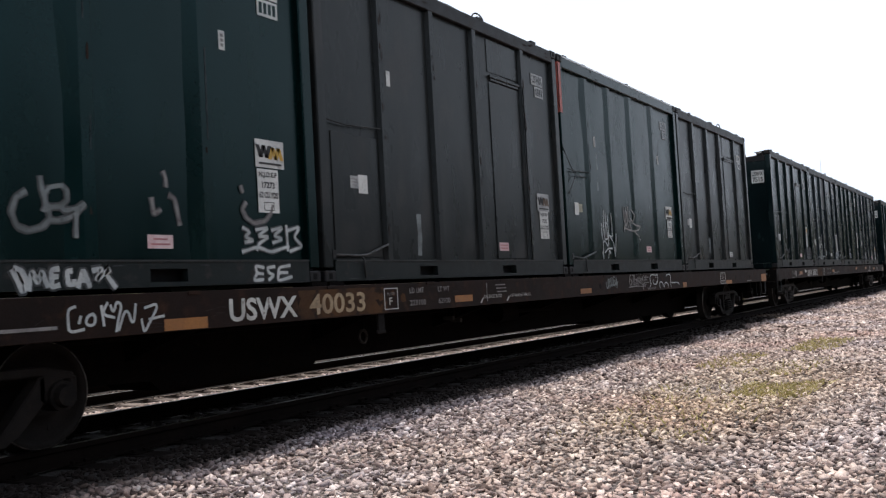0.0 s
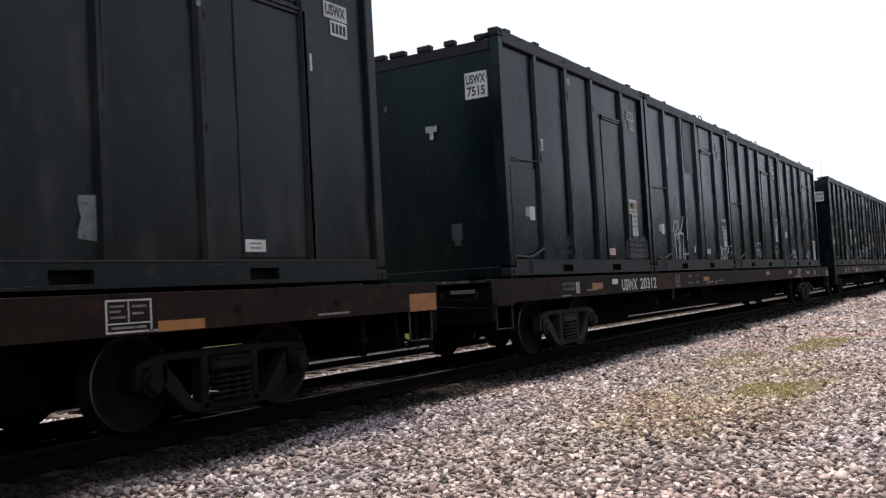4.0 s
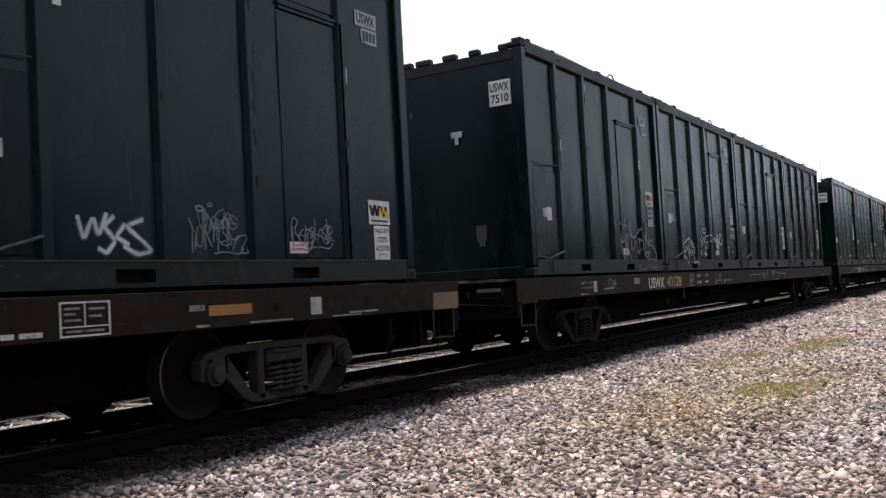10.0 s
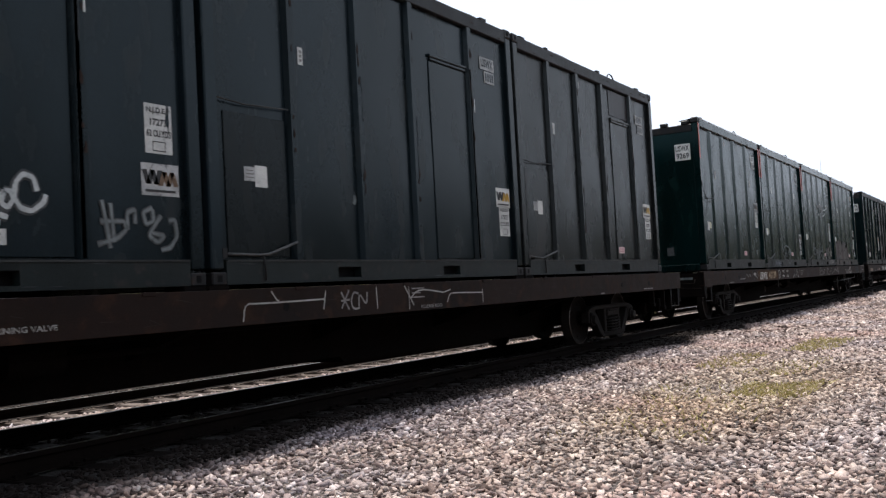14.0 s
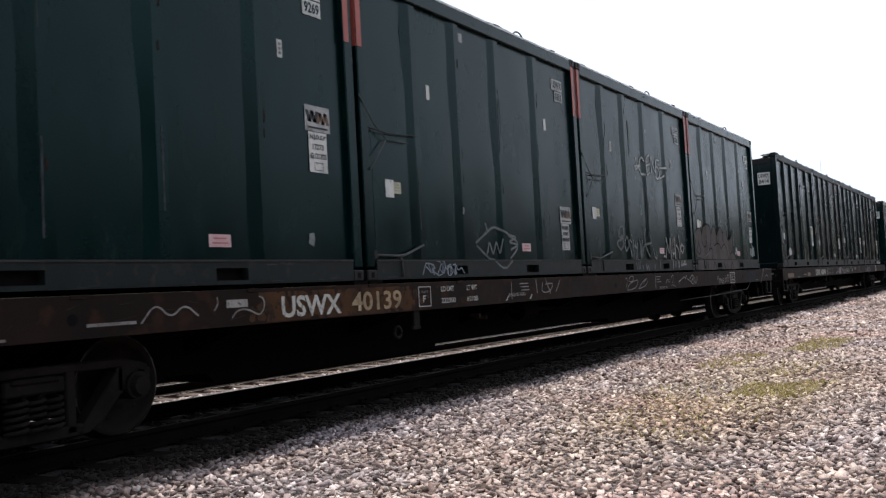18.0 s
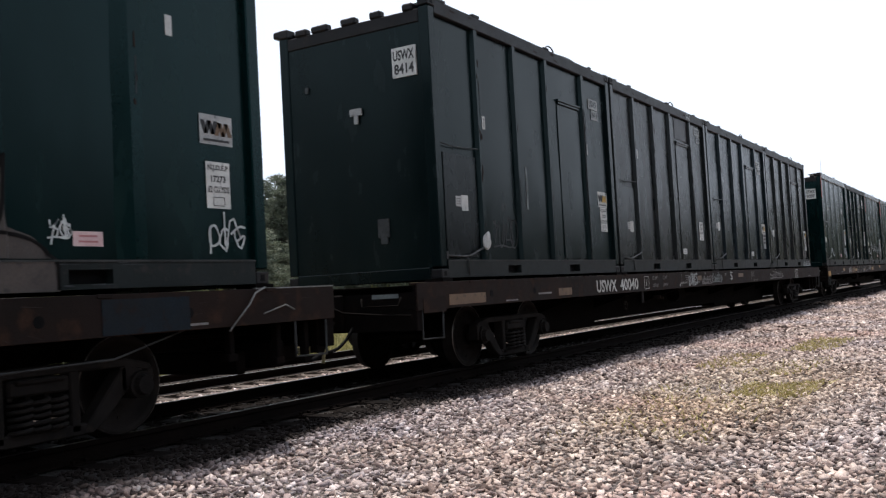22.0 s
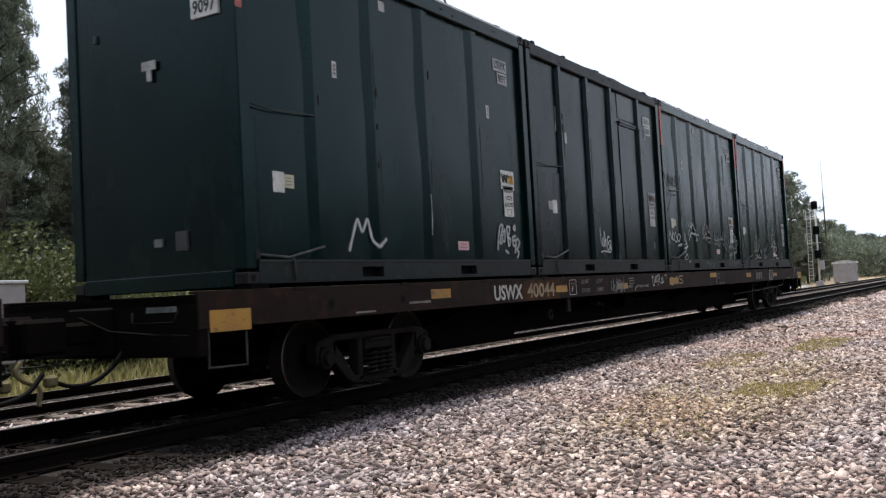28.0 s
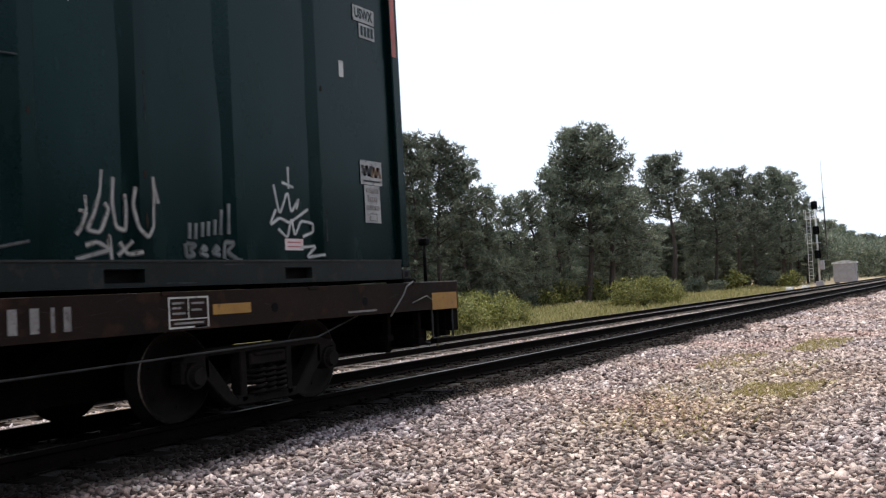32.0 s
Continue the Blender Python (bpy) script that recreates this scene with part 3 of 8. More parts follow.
    co = np.stack([x + p[:, 0, None], y + p[:, 1, None], z + (gz + size * rng.uniform(0.0, 0.42, n))[:, None]], 2).reshape(-1, 3)
    quad = np.array([(0, 1, 3, 2), (4, 6, 7, 5), (0, 4, 5, 1), (2, 3, 7, 6), (0, 2, 6, 4), (1, 5, 7, 3)])
    idx = (quad[None] + (np.arange(n) * 8)[:, None, None]).reshape(-1)
    me = bpy.data.meshes.new("gravel")
    me.vertices.add(n * 8), me.loops.add(len(idx)), me.polygons.add(n * 6)
    me.vertices.foreach_set("co", co.astype(np.float32).ravel())
    me.loops.foreach_set("vertex_index", idx.astype(np.int32))
    me.polygons.foreach_set("loop_start", np.arange(0, n * 24, 4, dtype=np.int32))
    me.update(calc_edges=True)
    me.materials.append(STONE)
    tagged(new("gravel", me), "loose pinkish grey crushed stone beside the track", "gravel", kind="stuff")


stones()


# ---- containers ----
RIBS = {"plain": (1.2, 2.25, 3.35, 4.6), "door": (1.2, 2.33, 3.42, 4.85)}
WALL = -1.155                    # outer face of the wall sheet; ribs, posts and rails stand out to -HALF
FOOT, HEAD = 0.245, 0.20          # heights of the base rail and the top rail


def rib_shape(kind):
    return (0.045, 0.02, 0.02) if kind == "door" else (0.06, 0.18, 0.03)     # half of the flat top, widths of the leading and the trailing flank


def rib_crest(kind):
    return -HALF + 0.006 if kind == "door" else WALL - 0.030


def wall_at(u, z, kind):
    """Where the outside of a container's side lies at u along it and z above its foot."""
    if z < FOOT or z > TALL - HEAD or u < 0.15 or u > LONG - 0.15:
        return -HALF
    if kind == "door" and 3.86 < u < 4.78 and z < 2.74:
        return WALL - 0.014
    if 0.26 < u < (1.1 if kind == "door" else 0.9) and FOOT + 0.03 < z < 1.62:
        return WALL - (0.012 if kind == "door" else 0.002)
    flat, lead, trail = rib_shape(kind)
    r = min(RIBS[kind], key=lambda q: abs(u - q))
    d, flank = abs(u - r), lead if u < r else trail
    crest = rib_crest(kind)
    if d <= flat:
        return crest
    if d <= flat + flank:
        return crest + (WALL - crest) * (d - flat) / flank
    return WALL


def ribbon(bm, pts, width, kind, lift=0.005):
    """A painted stroke that follows the side of a container."""
    fine = []
    for (a, b), (c, d) in zip(pts, pts[1:]):
        k = max(1, int(math.hypot(c - a, d - b) / 0.035))
        fine += [(a + (c - a) * i / k, b + (d - b) * i / k) for i in range(k)]
    fine.append(pts[-1])
    rows = []
    for i, (u, z) in enumerate(fine):
        p, q = fine[max(0, i - 1)], fine[min(len(fine) - 1, i + 1)]
        dx, dz = q[0] - p[0], q[1] - p[1]
        n = math.hypot(dx, dz) or 1
        w = width * (0.92 + 0.09 * math.sin(i * 0.9)) / 2
        rows.append([bm.verts.new((u + s * -dz / n * w, wall_at(u, z, kind) - lift, z + s * dx / n * w)) for s in (-1, 1)])
    for r, q in zip(rows, rows[1:]):
        bm.faces.new((r[0], r[1], q[1], q[0]))


GLYPHS = (
    ((0, 0), (0.15, 1), (0.45, 0.35), (0.7, 1), (0.95, 0.0)),
    ((0.9, 0.9), (0.3, 1), (0.05, 0.6), (0.8, 0.45), (0.85, 0.1), (0.3, 0.0), (0.0, 0.2)),
    ((0.1, 1), (0.05, 0.2), (0.35, 0.0), (0.7, 0.2), (0.75, 1)),
    ((0.1, 0), (0.5, 1), (0.9, 0), (0.7, 0.4), (0.25, 0.38)),
    ((0.2, 0), (0.1, 1), (0.75, 0.85), (0.2, 0.5), (0.9, 0.0)),
    ((0.5, 0.95), (0.1, 0.7), (0.08, 0.25), (0.5, 0.02), (0.9, 0.3), (0.88, 0.75), (0.5, 0.95)),
    ((0.1, 0.9), (0.85, 0.95), (0.2, 0.05), (0.95, 0.1), (0.75, 0.3)),
    ((0.1, 1), (0.45, 0.55), (0.85, 1), (0.45, 0.55), (0.3, -0.1)),
    ((0.9, 0.8), (0.5, 1.0), (0.1, 0.5), (0.4, 0.0), (0.9, 0.2), (0.9, 0.5), (0.55, 0.45)),
)


def smooth(pts, rounds=2, cut=0.25):
    for _ in range(rounds):
        out = [pts[0]]
        for a, b in zip(pts, pts[1:]):
            out += [(a[0] + (b[0] - a[0]) * f, a[1] + (b[1] - a[1]) * f) for f in (cut, 1 - cut)]
        pts = out + [pts[-1]]
    return pts


LETTERS = {"E": (((0.9, 1), (0.1, 0.95), (0.05, 0.0), (0.95, 0.05)), ((0.1, 0.5), (0.75, 0.52))), "S": (((0.9, 0.9), (0.2, 1), (0.1, 0.6), (0.9, 0.4), (0.8, 0.0), (0.05, 0.08)),),
           "N": (((0.05, 0), (0.1, 1), (0.85, 0.0), (0.95, 1)),), "G": (((0.9, 0.9), (0.4, 1), (0.05, 0.5), (0.35, 0.0), (0.9, 0.1), (0.9, 0.5), (0.5, 0.5)),),
           "C": (((0.95, 0.85), (0.4, 1), (0.05, 0.5), (0.4, 0.0), (0.95, 0.15)),), "M": (((0.0, 0.0), (0.2, 0.95), (0.5, 0.35), (0.75, 1), (0.95, 0.15), (1.25, 0.3)),),
           "J": (((0.1, 0.95), (0.95, 1)), ((0.6, 1), (0.62, 0.25), (0.4, 0.0), (0.05, 0.2))), "T": (((0.0, 0.95), (1.0, 1)), ((0.5, 0.97), (0.48, 0.0))), "Y": (((0.0, 1), (0.45, 0.5), (0.95, 1)), ((0.45, 0.5), (0.4, -0.1))),
           "D": (((0.15, 0.0), (0.1, 1), (0.8, 0.8), (0.9, 0.3), (0.15, 0.0)),), "P": (((0.15, -0.1), (0.1, 1), (0.8, 0.95), (0.85, 0.5), (0.15, 0.45)),), "R": (((0.15, 0), (0.1, 1), (0.8, 0.95), (0.75, 0.55), (0.2, 0.5), (0.95, 0.0)),),
           "O": (((0.5, 0.98), (0.08, 0.7), (0.1, 0.2), (0.5, 0.0), (0.9, 0.3), (0.88, 0.8), (0.5, 0.98)),), "X": (((0.1, 1), (0.9, 0.0)), ((0.9, 1), (0.05, 0.05)), ((0.0, 0.5), (1.0, 0.55))), "|": (((0.5, 1), (0.52, 0.0)),),
           "B": (((0.1, 0.0), (0.12, 1), (0.8, 0.85), (0.2, 0.52), (0.9, 0.3), (0.1, 0.0)),), "K": (((0.1, 0), (0.15, 1)), ((0.9, 1), (0.15, 0.5), (0.95, -0.1))), "A": (((0.0, 0), (0.5, 1), (0.95, 0)), ((0.2, 0.4), (0.8, 0.42))), "Z": (((0.05, 1), (0.95, 0.95), (0.05, 0.02), (0.95, 0.05)),), "=": (((0.0, 0.7), (0.9, 0.75)), ((0.0, 0.3), (0.9, 0.35))), "$": (((0.9, 0.85), (0.2, 0.9), (0.1, 0.6), (0.9, 0.4), (0.8, 0.1), (0.05, 0.15)), ((0.5, 1.05), (0.5, 0.0)))}


def tag_strokes(u, z, w, h, seed, word=""):
    rnd = random.Random(seed)
    lines = []
    n = len(word) or max(4, min(9, round(w / h * 2.7)))
    for k in range(n):
        x0, cw = u + w * k / n, w / n * (rnd.uniform(1.3, 2.3) if not word else rnd.uniform(0.85, 1.2))
        dz, ch = h * (rnd.uniform(-0.12, 0.22) if not word else rnd.uniform(-0.08, 0.08)), h * (rnd.uniform(0.55, 1.1) if not word else rnd.uniform(0.88, 1.12))
        for g in (LETTERS[word[k]] if word else (GLYPHS[rnd.randrange(len(GLYPHS))],)):
            j = 0.06 if word else 0.18
            g = [(a + rnd.uniform(-j, j), b + rnd.uniform(-j, j)) for a, b in g]
            pts = [(x0 + a * cw, z + dz + b * ch) for a, b in g]
            lines.append(smooth(pts, 2) if word or rnd.random() < 0.5 else smooth(pts, 1))
    if not word:
        for k in range(max(1, n // 2)):
            x = u + w * rnd.uniform(0.05, 0.95)
            z0 = z + h * rnd.uniform(-0.1, 0.3)
            lines.append([(x, z0), (x + w * rnd.uniform(-0.08, 0.08), z0 + h * rnd.uniform(0.5, 0.95))])
        if rnd.random() < 0.5:
            lines.append(smooth([(u, z - 0.06 * h), (u + w * 0.4, z + 0.02 * h), (u + w * 0.9, z - 0.1 * h), (u + w * 1.02, z + 0.15 * h)], 2))
        if rnd.random() < 0.35:
            c = (u + w * rnd.uniform(0.2, 0.8), z + h * 1.2)
            lines.append([(c[0] + 0.14 * h * math.cos(a), c[1] + 0.08 * h * math.sin(a)) for a in [k * math.tau / 12 for k in range(13)]])
    return lines


def graffiti(parent, kind, u, z, w, h, seed, material=None, word="", line=0.023):
    bm = bmesh.new()
    for i, s in enumerate(tag_strokes(u, z, w, h, seed, word)):
        ribbon(bm, s, min(line, h * 0.10), kind, 0.005 + 0.0006 * (seed % 5) + 0.0003 * i)
    return part("graffiti_tag", bm, material or CHALK, parent, "sprayed tag in thin looping strokes")


def plate(parent, name, u, z, w, h, material, kind, label="", y=None):
    """A thin decal, its centre at u, z, lying just off the side."""
    y = wall_at(u, z, kind) if y is None else y
    return part(name, boxes((u - w / 2, u + w / 2, y - 0.0055, y - 0.0015, z - h / 2, z + h / 2)), material, parent, label)


def bars(parent, u, z, w, h, rows, kind, material=INK, y=None, fill=0.62, seed=0):
    """Unreadable print: one bar for each line of it."""
    rnd = random.Random(seed)
    y = wall_at(u, z, kind) if y is None else y
    bm = bmesh.new()
    for k in range(rows):
        zc = z + h / 2 - h * (k + 0.5) / rows
        ww = w * rnd.uniform(0.6, 0.95)
        box(bm, u - ww / 2, u + ww / 2, y - 0.0075, y - 0.0058, zc - h / rows * fill / 2, zc + h / rows * fill / 2)
    return part("stencil_print", bm, material, parent)


SHARED = {}


def shared(key, make):
    if key not in SHARED:
        SHARED[key] = make()
    return SHARED[key]


def side_panel(kind, a, b, m):
    """One bay of the wall between two ribs, a little dished."""
    bm = bmesh.new()
    y1 = -1.10
    n = 6
    front, back = [], []
    rnd = random.Random(int(a * 100))
    z0, z1 = FOOT - 0.01, TALL - HEAD + 0.01
    for i in range(n + 1):
        u = a + (b - a) * i / n
        col = []
        for j in range(9):
            z = z0 + (z1 - z0) * j / 8
            d = 0.012 * noise.noise((u * 1.3 + a, z * 0.9, 3.1)) if 0 < i < n and 0 < j < 8 else 0
            col.append(bm.verts.new((u, WALL + d, z)))
        front.append(col)
    for i in range(n):
        for j in range(8):
            bm.faces.new((front[i][j], front[i + 1][j], front[i + 1][j + 1], front[i][j + 1])).smooth = True
    box(bm, a, b, y1, y1 + 0.02, z0, z1)
    return mesh_of("side_panel", bm, m)


def container(kind, paint, spec):
    """A tall steel waste container, its foot at z = 0 and its leading end at u = 0."""
    c = root("waste_container", spec["label"], "waste container", "waste containers on the flat cars")
    key = (kind, paint.name)

    def add(name, make, material, label=""):
        me = shared(key + (name, label), lambda: mesh_of(name, make(), material))
        return put(name.split(".")[0], me, c, label)

    ribs = RIBS[kind]
    flat, lead, trail = rib_shape(kind)
    edges = [0.13] + [r for r in ribs] + [LONG - 0.13]
    for k, (a, b) in enumerate(zip(edges, edges[1:])):
        hue = paint
        me = shared(key + ("panel", k, hue.name), lambda: side_panel(kind, a + (flat if k else 0), b - (flat if k < len(ribs) else 0), hue))
        put("side_panel", me, c)
    for k, r in enumerate(ribs):
        o = [(r - flat - lead, WALL + 0.003), (r - flat, rib_crest(kind)), (r + flat, rib_crest(kind)), (r + flat + trail, WALL + 0.003)]
        z1 = TALL - HEAD + 0.01
        me = shared(key + ("rib", k), lambda: mesh_of("rib", prism(o, FOOT - 0.01, z1, "z"), paint))
        put("rib", me, c)
    add("far_wall", lambda: boxes((0.1, LONG - 0.1, 1.13, 1.2, FOOT, TALL - HEAD)), paint)
    for k, (u, y) in enumerate(((0, -HALF), (LONG - 0.15, -HALF), (0, HALF - 0.15), (LONG - 0.15, HALF - 0.15))):
        add(f"corner_post.{k}", lambda: boxes((u, u + 0.15, y, y + 0.15, 0.16, TALL - 0.12), bevel=0.012), paint)
    for k, (u, y, z) in enumerate((u, y, z) for u in (-0.005, LONG - 0.175) for y in (-HALF - 0.006, HALF - 0.155) for z in (0.016, TALL - 0.115)):
        def cast():
            bm = boxes((u, u + 0.18, y, y + 0.162, z, z + 0.118), bevel=0.012)
            if z > 1 and y > 0:          # flared ear on the far upper corners
                box(bm, u, u + 0.18, y + 0.1, y + 0.26, z + 0.02, z + 0.118, bevel=0.02)
            return bm
        cc = add(f"corner_casting.{k}", cast, TRIM)
        if y < 0:
            # black plate on the casting paints the darkness inside its slot
            me = shared(key + ("slot", k), lambda: mesh_of("slot", boxes((u + 0.06, u + 0.115, y - 0.002, y + 0.004, z + 0.03, z + 0.09)), BLACK))
            put("slot", me, cc)

    us = [0.175, 1.78, 2.18, 3.88, 4.28, LONG - 0.175]
    for k in (0, 2, 4):
        add(f"base_rail.{k}", lambda: boxes((us[k], us[k + 1], -HALF, -HALF + 0.1, 0.022, FOOT)), DUSTY)
    for k in (1, 3):
        add(f"pocket_lintel.{k}", lambda: boxes((us[k], us[k + 1], -HALF, -HALF + 0.1, 0.17, FOOT)), DUSTY)
        add(f"pocket_sill.{k}", lambda: boxes((us[k], us[k + 1], -HALF, -HALF + 0.1, 0.022, 0.06)), DUSTY)
        # black box behind the opening paints the shade within the pocket
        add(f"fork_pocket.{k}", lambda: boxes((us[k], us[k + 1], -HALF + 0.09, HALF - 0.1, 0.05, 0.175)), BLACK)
    add("base_rail.far", lambda: boxes((0.175, LONG - 0.175, HALF - 0.1, HALF, 0.022, FOOT)), paint)
    # thin strip in the paler colour, a painted line of caught light
    add("base_lip", lambda: boxes((0.18, LONG - 0.18, -HALF - 0.012, -HALF - 0.001, FOOT - 0.016, FOOT)), LIP)
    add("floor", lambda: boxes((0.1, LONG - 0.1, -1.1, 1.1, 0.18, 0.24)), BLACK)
    for k, u in enumerate((0.0, LONG - 0.06)):
        add(f"end_wall.{k}", lambda: boxes((u + 0.02, u + 0.05, -1.08, 1.08, 0.1, TALL - 0.3)), paint)
        add(f"end_foot.{k}", lambda: boxes((u + (-0.012 if k == 0 else 0.0), u + (0.06 if k == 0 else 0.072), -1.06, 1.06, 0.0, 0.16), bevel=0.01), paint)
        add(f"end_header.{k}", lambda: boxes((u, u + 0.06, -1.07, 1.07, TALL - 0.31, TALL - 0.145), bevel=0.01), TRIM)
    add("top_rail", lambda: boxes((0.15, LONG - 0.15, -HALF, -HALF + 0.08, TALL - HEAD, TALL - 0.015), bevel=0.01), TRIM if kind == "door" else paint)
    if kind == "plain":
        add("roof_seam", lambda: boxes((0.16, LONG - 0.16, -HALF - 0.004, -HALF + 0.03, TALL - 0.030, TALL - 0.004)), ROOFW, "pale strip along the roof edge")
    add("top_rail.far", lambda: boxes((0.15, LONG - 0.15, HALF - 0.08, HALF, TALL - HEAD, TALL - 0.015), bevel=0.01), paint)

    def lid():
        bm = bmesh.new()
        n, m = 14, 6
        rnd = random.Random(spec["seed"] % 4)
        g = [[bm.verts.new((0.12 + (LONG - 0.24) * i / n, -1.16 + 2.32 * j / m, TALL - 0.03 - 0.15 * math.sin(math.pi * j / m) ** 0.6 + rnd.uniform(-0.012, 0.018))) for j in range(m + 1)] for i in range(n + 1)]
        for i in range(n):
            for j in range(m):
                bm.faces.new((g[i][j], g[i + 1][j], g[i + 1][j + 1], g[i][j + 1])).smooth = True
        box(bm, 0.1, LONG - 0.1, -1.15, 1.15, TALL - 0.27, TALL - 0.23)
        return bm
    me = shared(key + ("lid", spec["seed"] % 4), lambda: mesh_of("roof_cover", lid(), TRIM))
    put("roof_cover", me, c, "sagging dark roof cover")
    bm = bmesh.new()
    last = None
    for i in range(61):
        u = 0.2 + (LONG - 0.4) * i / 60
        h = TALL + 0.004 + 0.05 * max(0.0, noise.noise((u * 1.1, spec["seed"] * 3.7, 0.5)) - 0.08) + 0.006 * noise.noise((u * 9, spec["seed"], 1.5))
        row = [bm.verts.new(p) for p in ((u, -HALF + 0.05, TALL - 0.02), (u, -HALF + 0.045, h), (u, -HALF + 0.14, h + 0.008), (u, -HALF + 0.5, TALL - 0.01))]
        if last:
            for a in range(3):
                bm.faces.new((last[a], row[a], row[a + 1], last[a + 1])).smooth = True
        last = row
    part("tarp_edge", bm, ALUM if spec["seed"] % 3 == 0 else TRIM, c, "rumpled edge of the roof tarp")
    rnd = random.Random(spec["seed"])
    for u in (0.25, 0.9 + rnd.uniform(0, 0.5), 3.1 + rnd.uniform(-0.5, 0.5), 5.2):
        part("roof_clamp", boxes((u, u + rnd.uniform(0.08, 0.2), -HALF + 0.0, -HALF + 0.12, TALL - 0.016, TALL + rnd.uniform(0.006, 0.024))), TRIM, c)
    if rnd.random() < 0.75:
        u = 3.9 + rnd.uniform(-0.3, 0.5)
        loop = [(u + 0.11 * math.cos(a) * 1.4, -HALF + 0.1, TALL + 0.02 + 0.09 * math.sin(a)) for a in [math.pi * k / 8 for k in range(9)]]
        part("roof_loop", rods(loop, 0.012, 6), STRAP, c, "bent wire loop on the roof edge")

    # the small hatch at the leading end, its bars and latch
    def hatch():
        return boxes((0.26, 1.1, WALL - (0.012 if kind == "door" else 0.002), WALL + 0.01, FOOT + 0.03, 1.62), bevel=0.006 if kind == "door" else 0.003)
    add("hatch", hatch, PRIMER if paint in (SLATE, PINE) else paint, "brownish repainted hatch" if paint in (SLATE, PINE) else "")
    add("hatch_bar", lambda: rods([(0.16, WALL - 0.05, 1.72), (0.5, WALL - 0.045, 1.70), (1.12, WALL - 0.05, 1.73)], 0.008), STRAP)
    sag = spec["seed"] % 3
    pts = [(0.14, WALL - 0.055, 0.30), (0.62, WALL - 0.05, 0.27 + 0.01 * sag), (0.75, WALL - 0.06, 0.30), (1.16, WALL - 0.055, 0.38 + 0.02 * sag)]
    part("latch_bar", rods(pts, 0.014), CABLE, c, "bent steel latch bar")
    part("latch_link", rods([(0.66, WALL - 0.055, 0.28), (0.66, -HALF - 0.015, 0.24), (0.67, -HALF - 0.015, 0.05)], 0.010, 6), STRAP, c)
    part("latch_bracket", boxes((0.13, 0.19, WALL - 0.07, WALL, 0.26, 0.35)), TRIM, c)
    if kind == "plain":
        if not spec.get("bare"):
            part("cable", rods([(-0.02, -HALF - 0.012, 2.06), (0.25, WALL - 0.05, 1.83 - 0.02 * sag), (0.49, WALL - 0.05, 1.63), (0.97, WALL - 0.03, 1.63)], 0.007, 6), CABLE, c, "slack cable from the corner post")
            part("chain", rods([(0.49, WALL - 0.045, 1.63 - 0.02), (0.12, -HALF - 0.012, 1.3 - 0.03 * sag)], 0.008, 6), CABLE, c, "loose chain below the bar")
    else:
        def door():
            bm = boxes((3.86, 4.78, WALL - 0.014, WALL + 0.01, FOOT + 0.02, 2.74), bevel=0.006)
            return bm
        add("door", door, paint)

        def lintel():
            bm = boxes((3.86, 4.80, WALL - 0.04, WALL, 2.79, 2.83), bevel=0.008)
            box(bm, 3.88, 4.80, WALL - 0.03, WALL, 2.75, 2.785, bevel=0.006)
            return bm
        add("door_lintel", lintel, paint)
        if spec["seed"] % 2 == 0:
            part("door_head", boxes((3.84, 4.79, WALL - 0.012, WALL + 0.005, 2.87, 3.34), bevel=0.006), FADED if paint is not FADED else MAROON, c, "paler plate above the door")
        add("door_stop", lambda: boxes((4.80, 4.86, -HALF + 0.006, WALL, FOOT, 2.80), bevel=0.01), paint)
    if spec.get("stripe"):
        for u in (0.0, LONG - 0.15):
            if (u == 0 and spec["stripe"] < 3) or (u > 0 and spec["stripe"] > 1):
                part("red_stripe", boxes((u + 0.002, u + 0.09, -HALF - 0.003, -HALF + 0.0, TALL - 0.95, TALL - 0.13)), RED, c, "red stripe on the corner post")
                if u == 0 and not spec.get("endmark"):
                    part("red_stripe", boxes((-0.004, 0.001, -HALF + 0.01, -HALF + 0.09, TALL - 0.95, TALL - 0.13)), RED, c, "red stripe on the corner post")

    # decals
    s = spec["seed"]
    rnd = random.Random(s * 7 + 1)
    note, side, tag, tag_b, mark_at, logo_at, permit_at, label_at = spec["decals"]
    lift = WALL - 0.012 if kind == "door" else WALL - 0.004
    if note:
        nu, nz = note
        plate(c, "notice", nu, nz, 0.165, 0.205, WHITE, kind, "white paper notice", y=lift)
        mu, mz = nu + side * 0.155, nz + 0.015
        small = plate(c, "notice", mu, mz, 0.145, 0.135, CREAM if spec.get("stripe") else WORN, kind, "small weathered notice", y=lift)
        bars(small, mu, mz, 0.12, 0.10, 3, kind, FAINT, y=lift, fill=0.3, seed=s)
    for at in (tag, tag_b):
        if at:
            t = plate(c, "tag_plate", at[0], at[1], 0.075, 0.18, WHITE, kind, "narrow white tag", y=WALL if at is tag else None)
            if s % 2:
                y = (WALL if at is tag else wall_at(*at, kind)) - 0.0072
                part("stencil_print", boxes(*[(at[0] - 0.018, at[0] + 0.018, y, y + 0.001, at[1] - 0.06 + 0.045 * q, at[1] - 0.03 + 0.045 * q) for q in range(3)]), FAINT, t)
    if rnd.random() < 0.7:
        plate(c, "tag_plate", 2.45 + rnd.uniform(-0.1, 0.1), 3.2, 0.12, 0.12, WORN, kind, "small white tag", y=WALL)
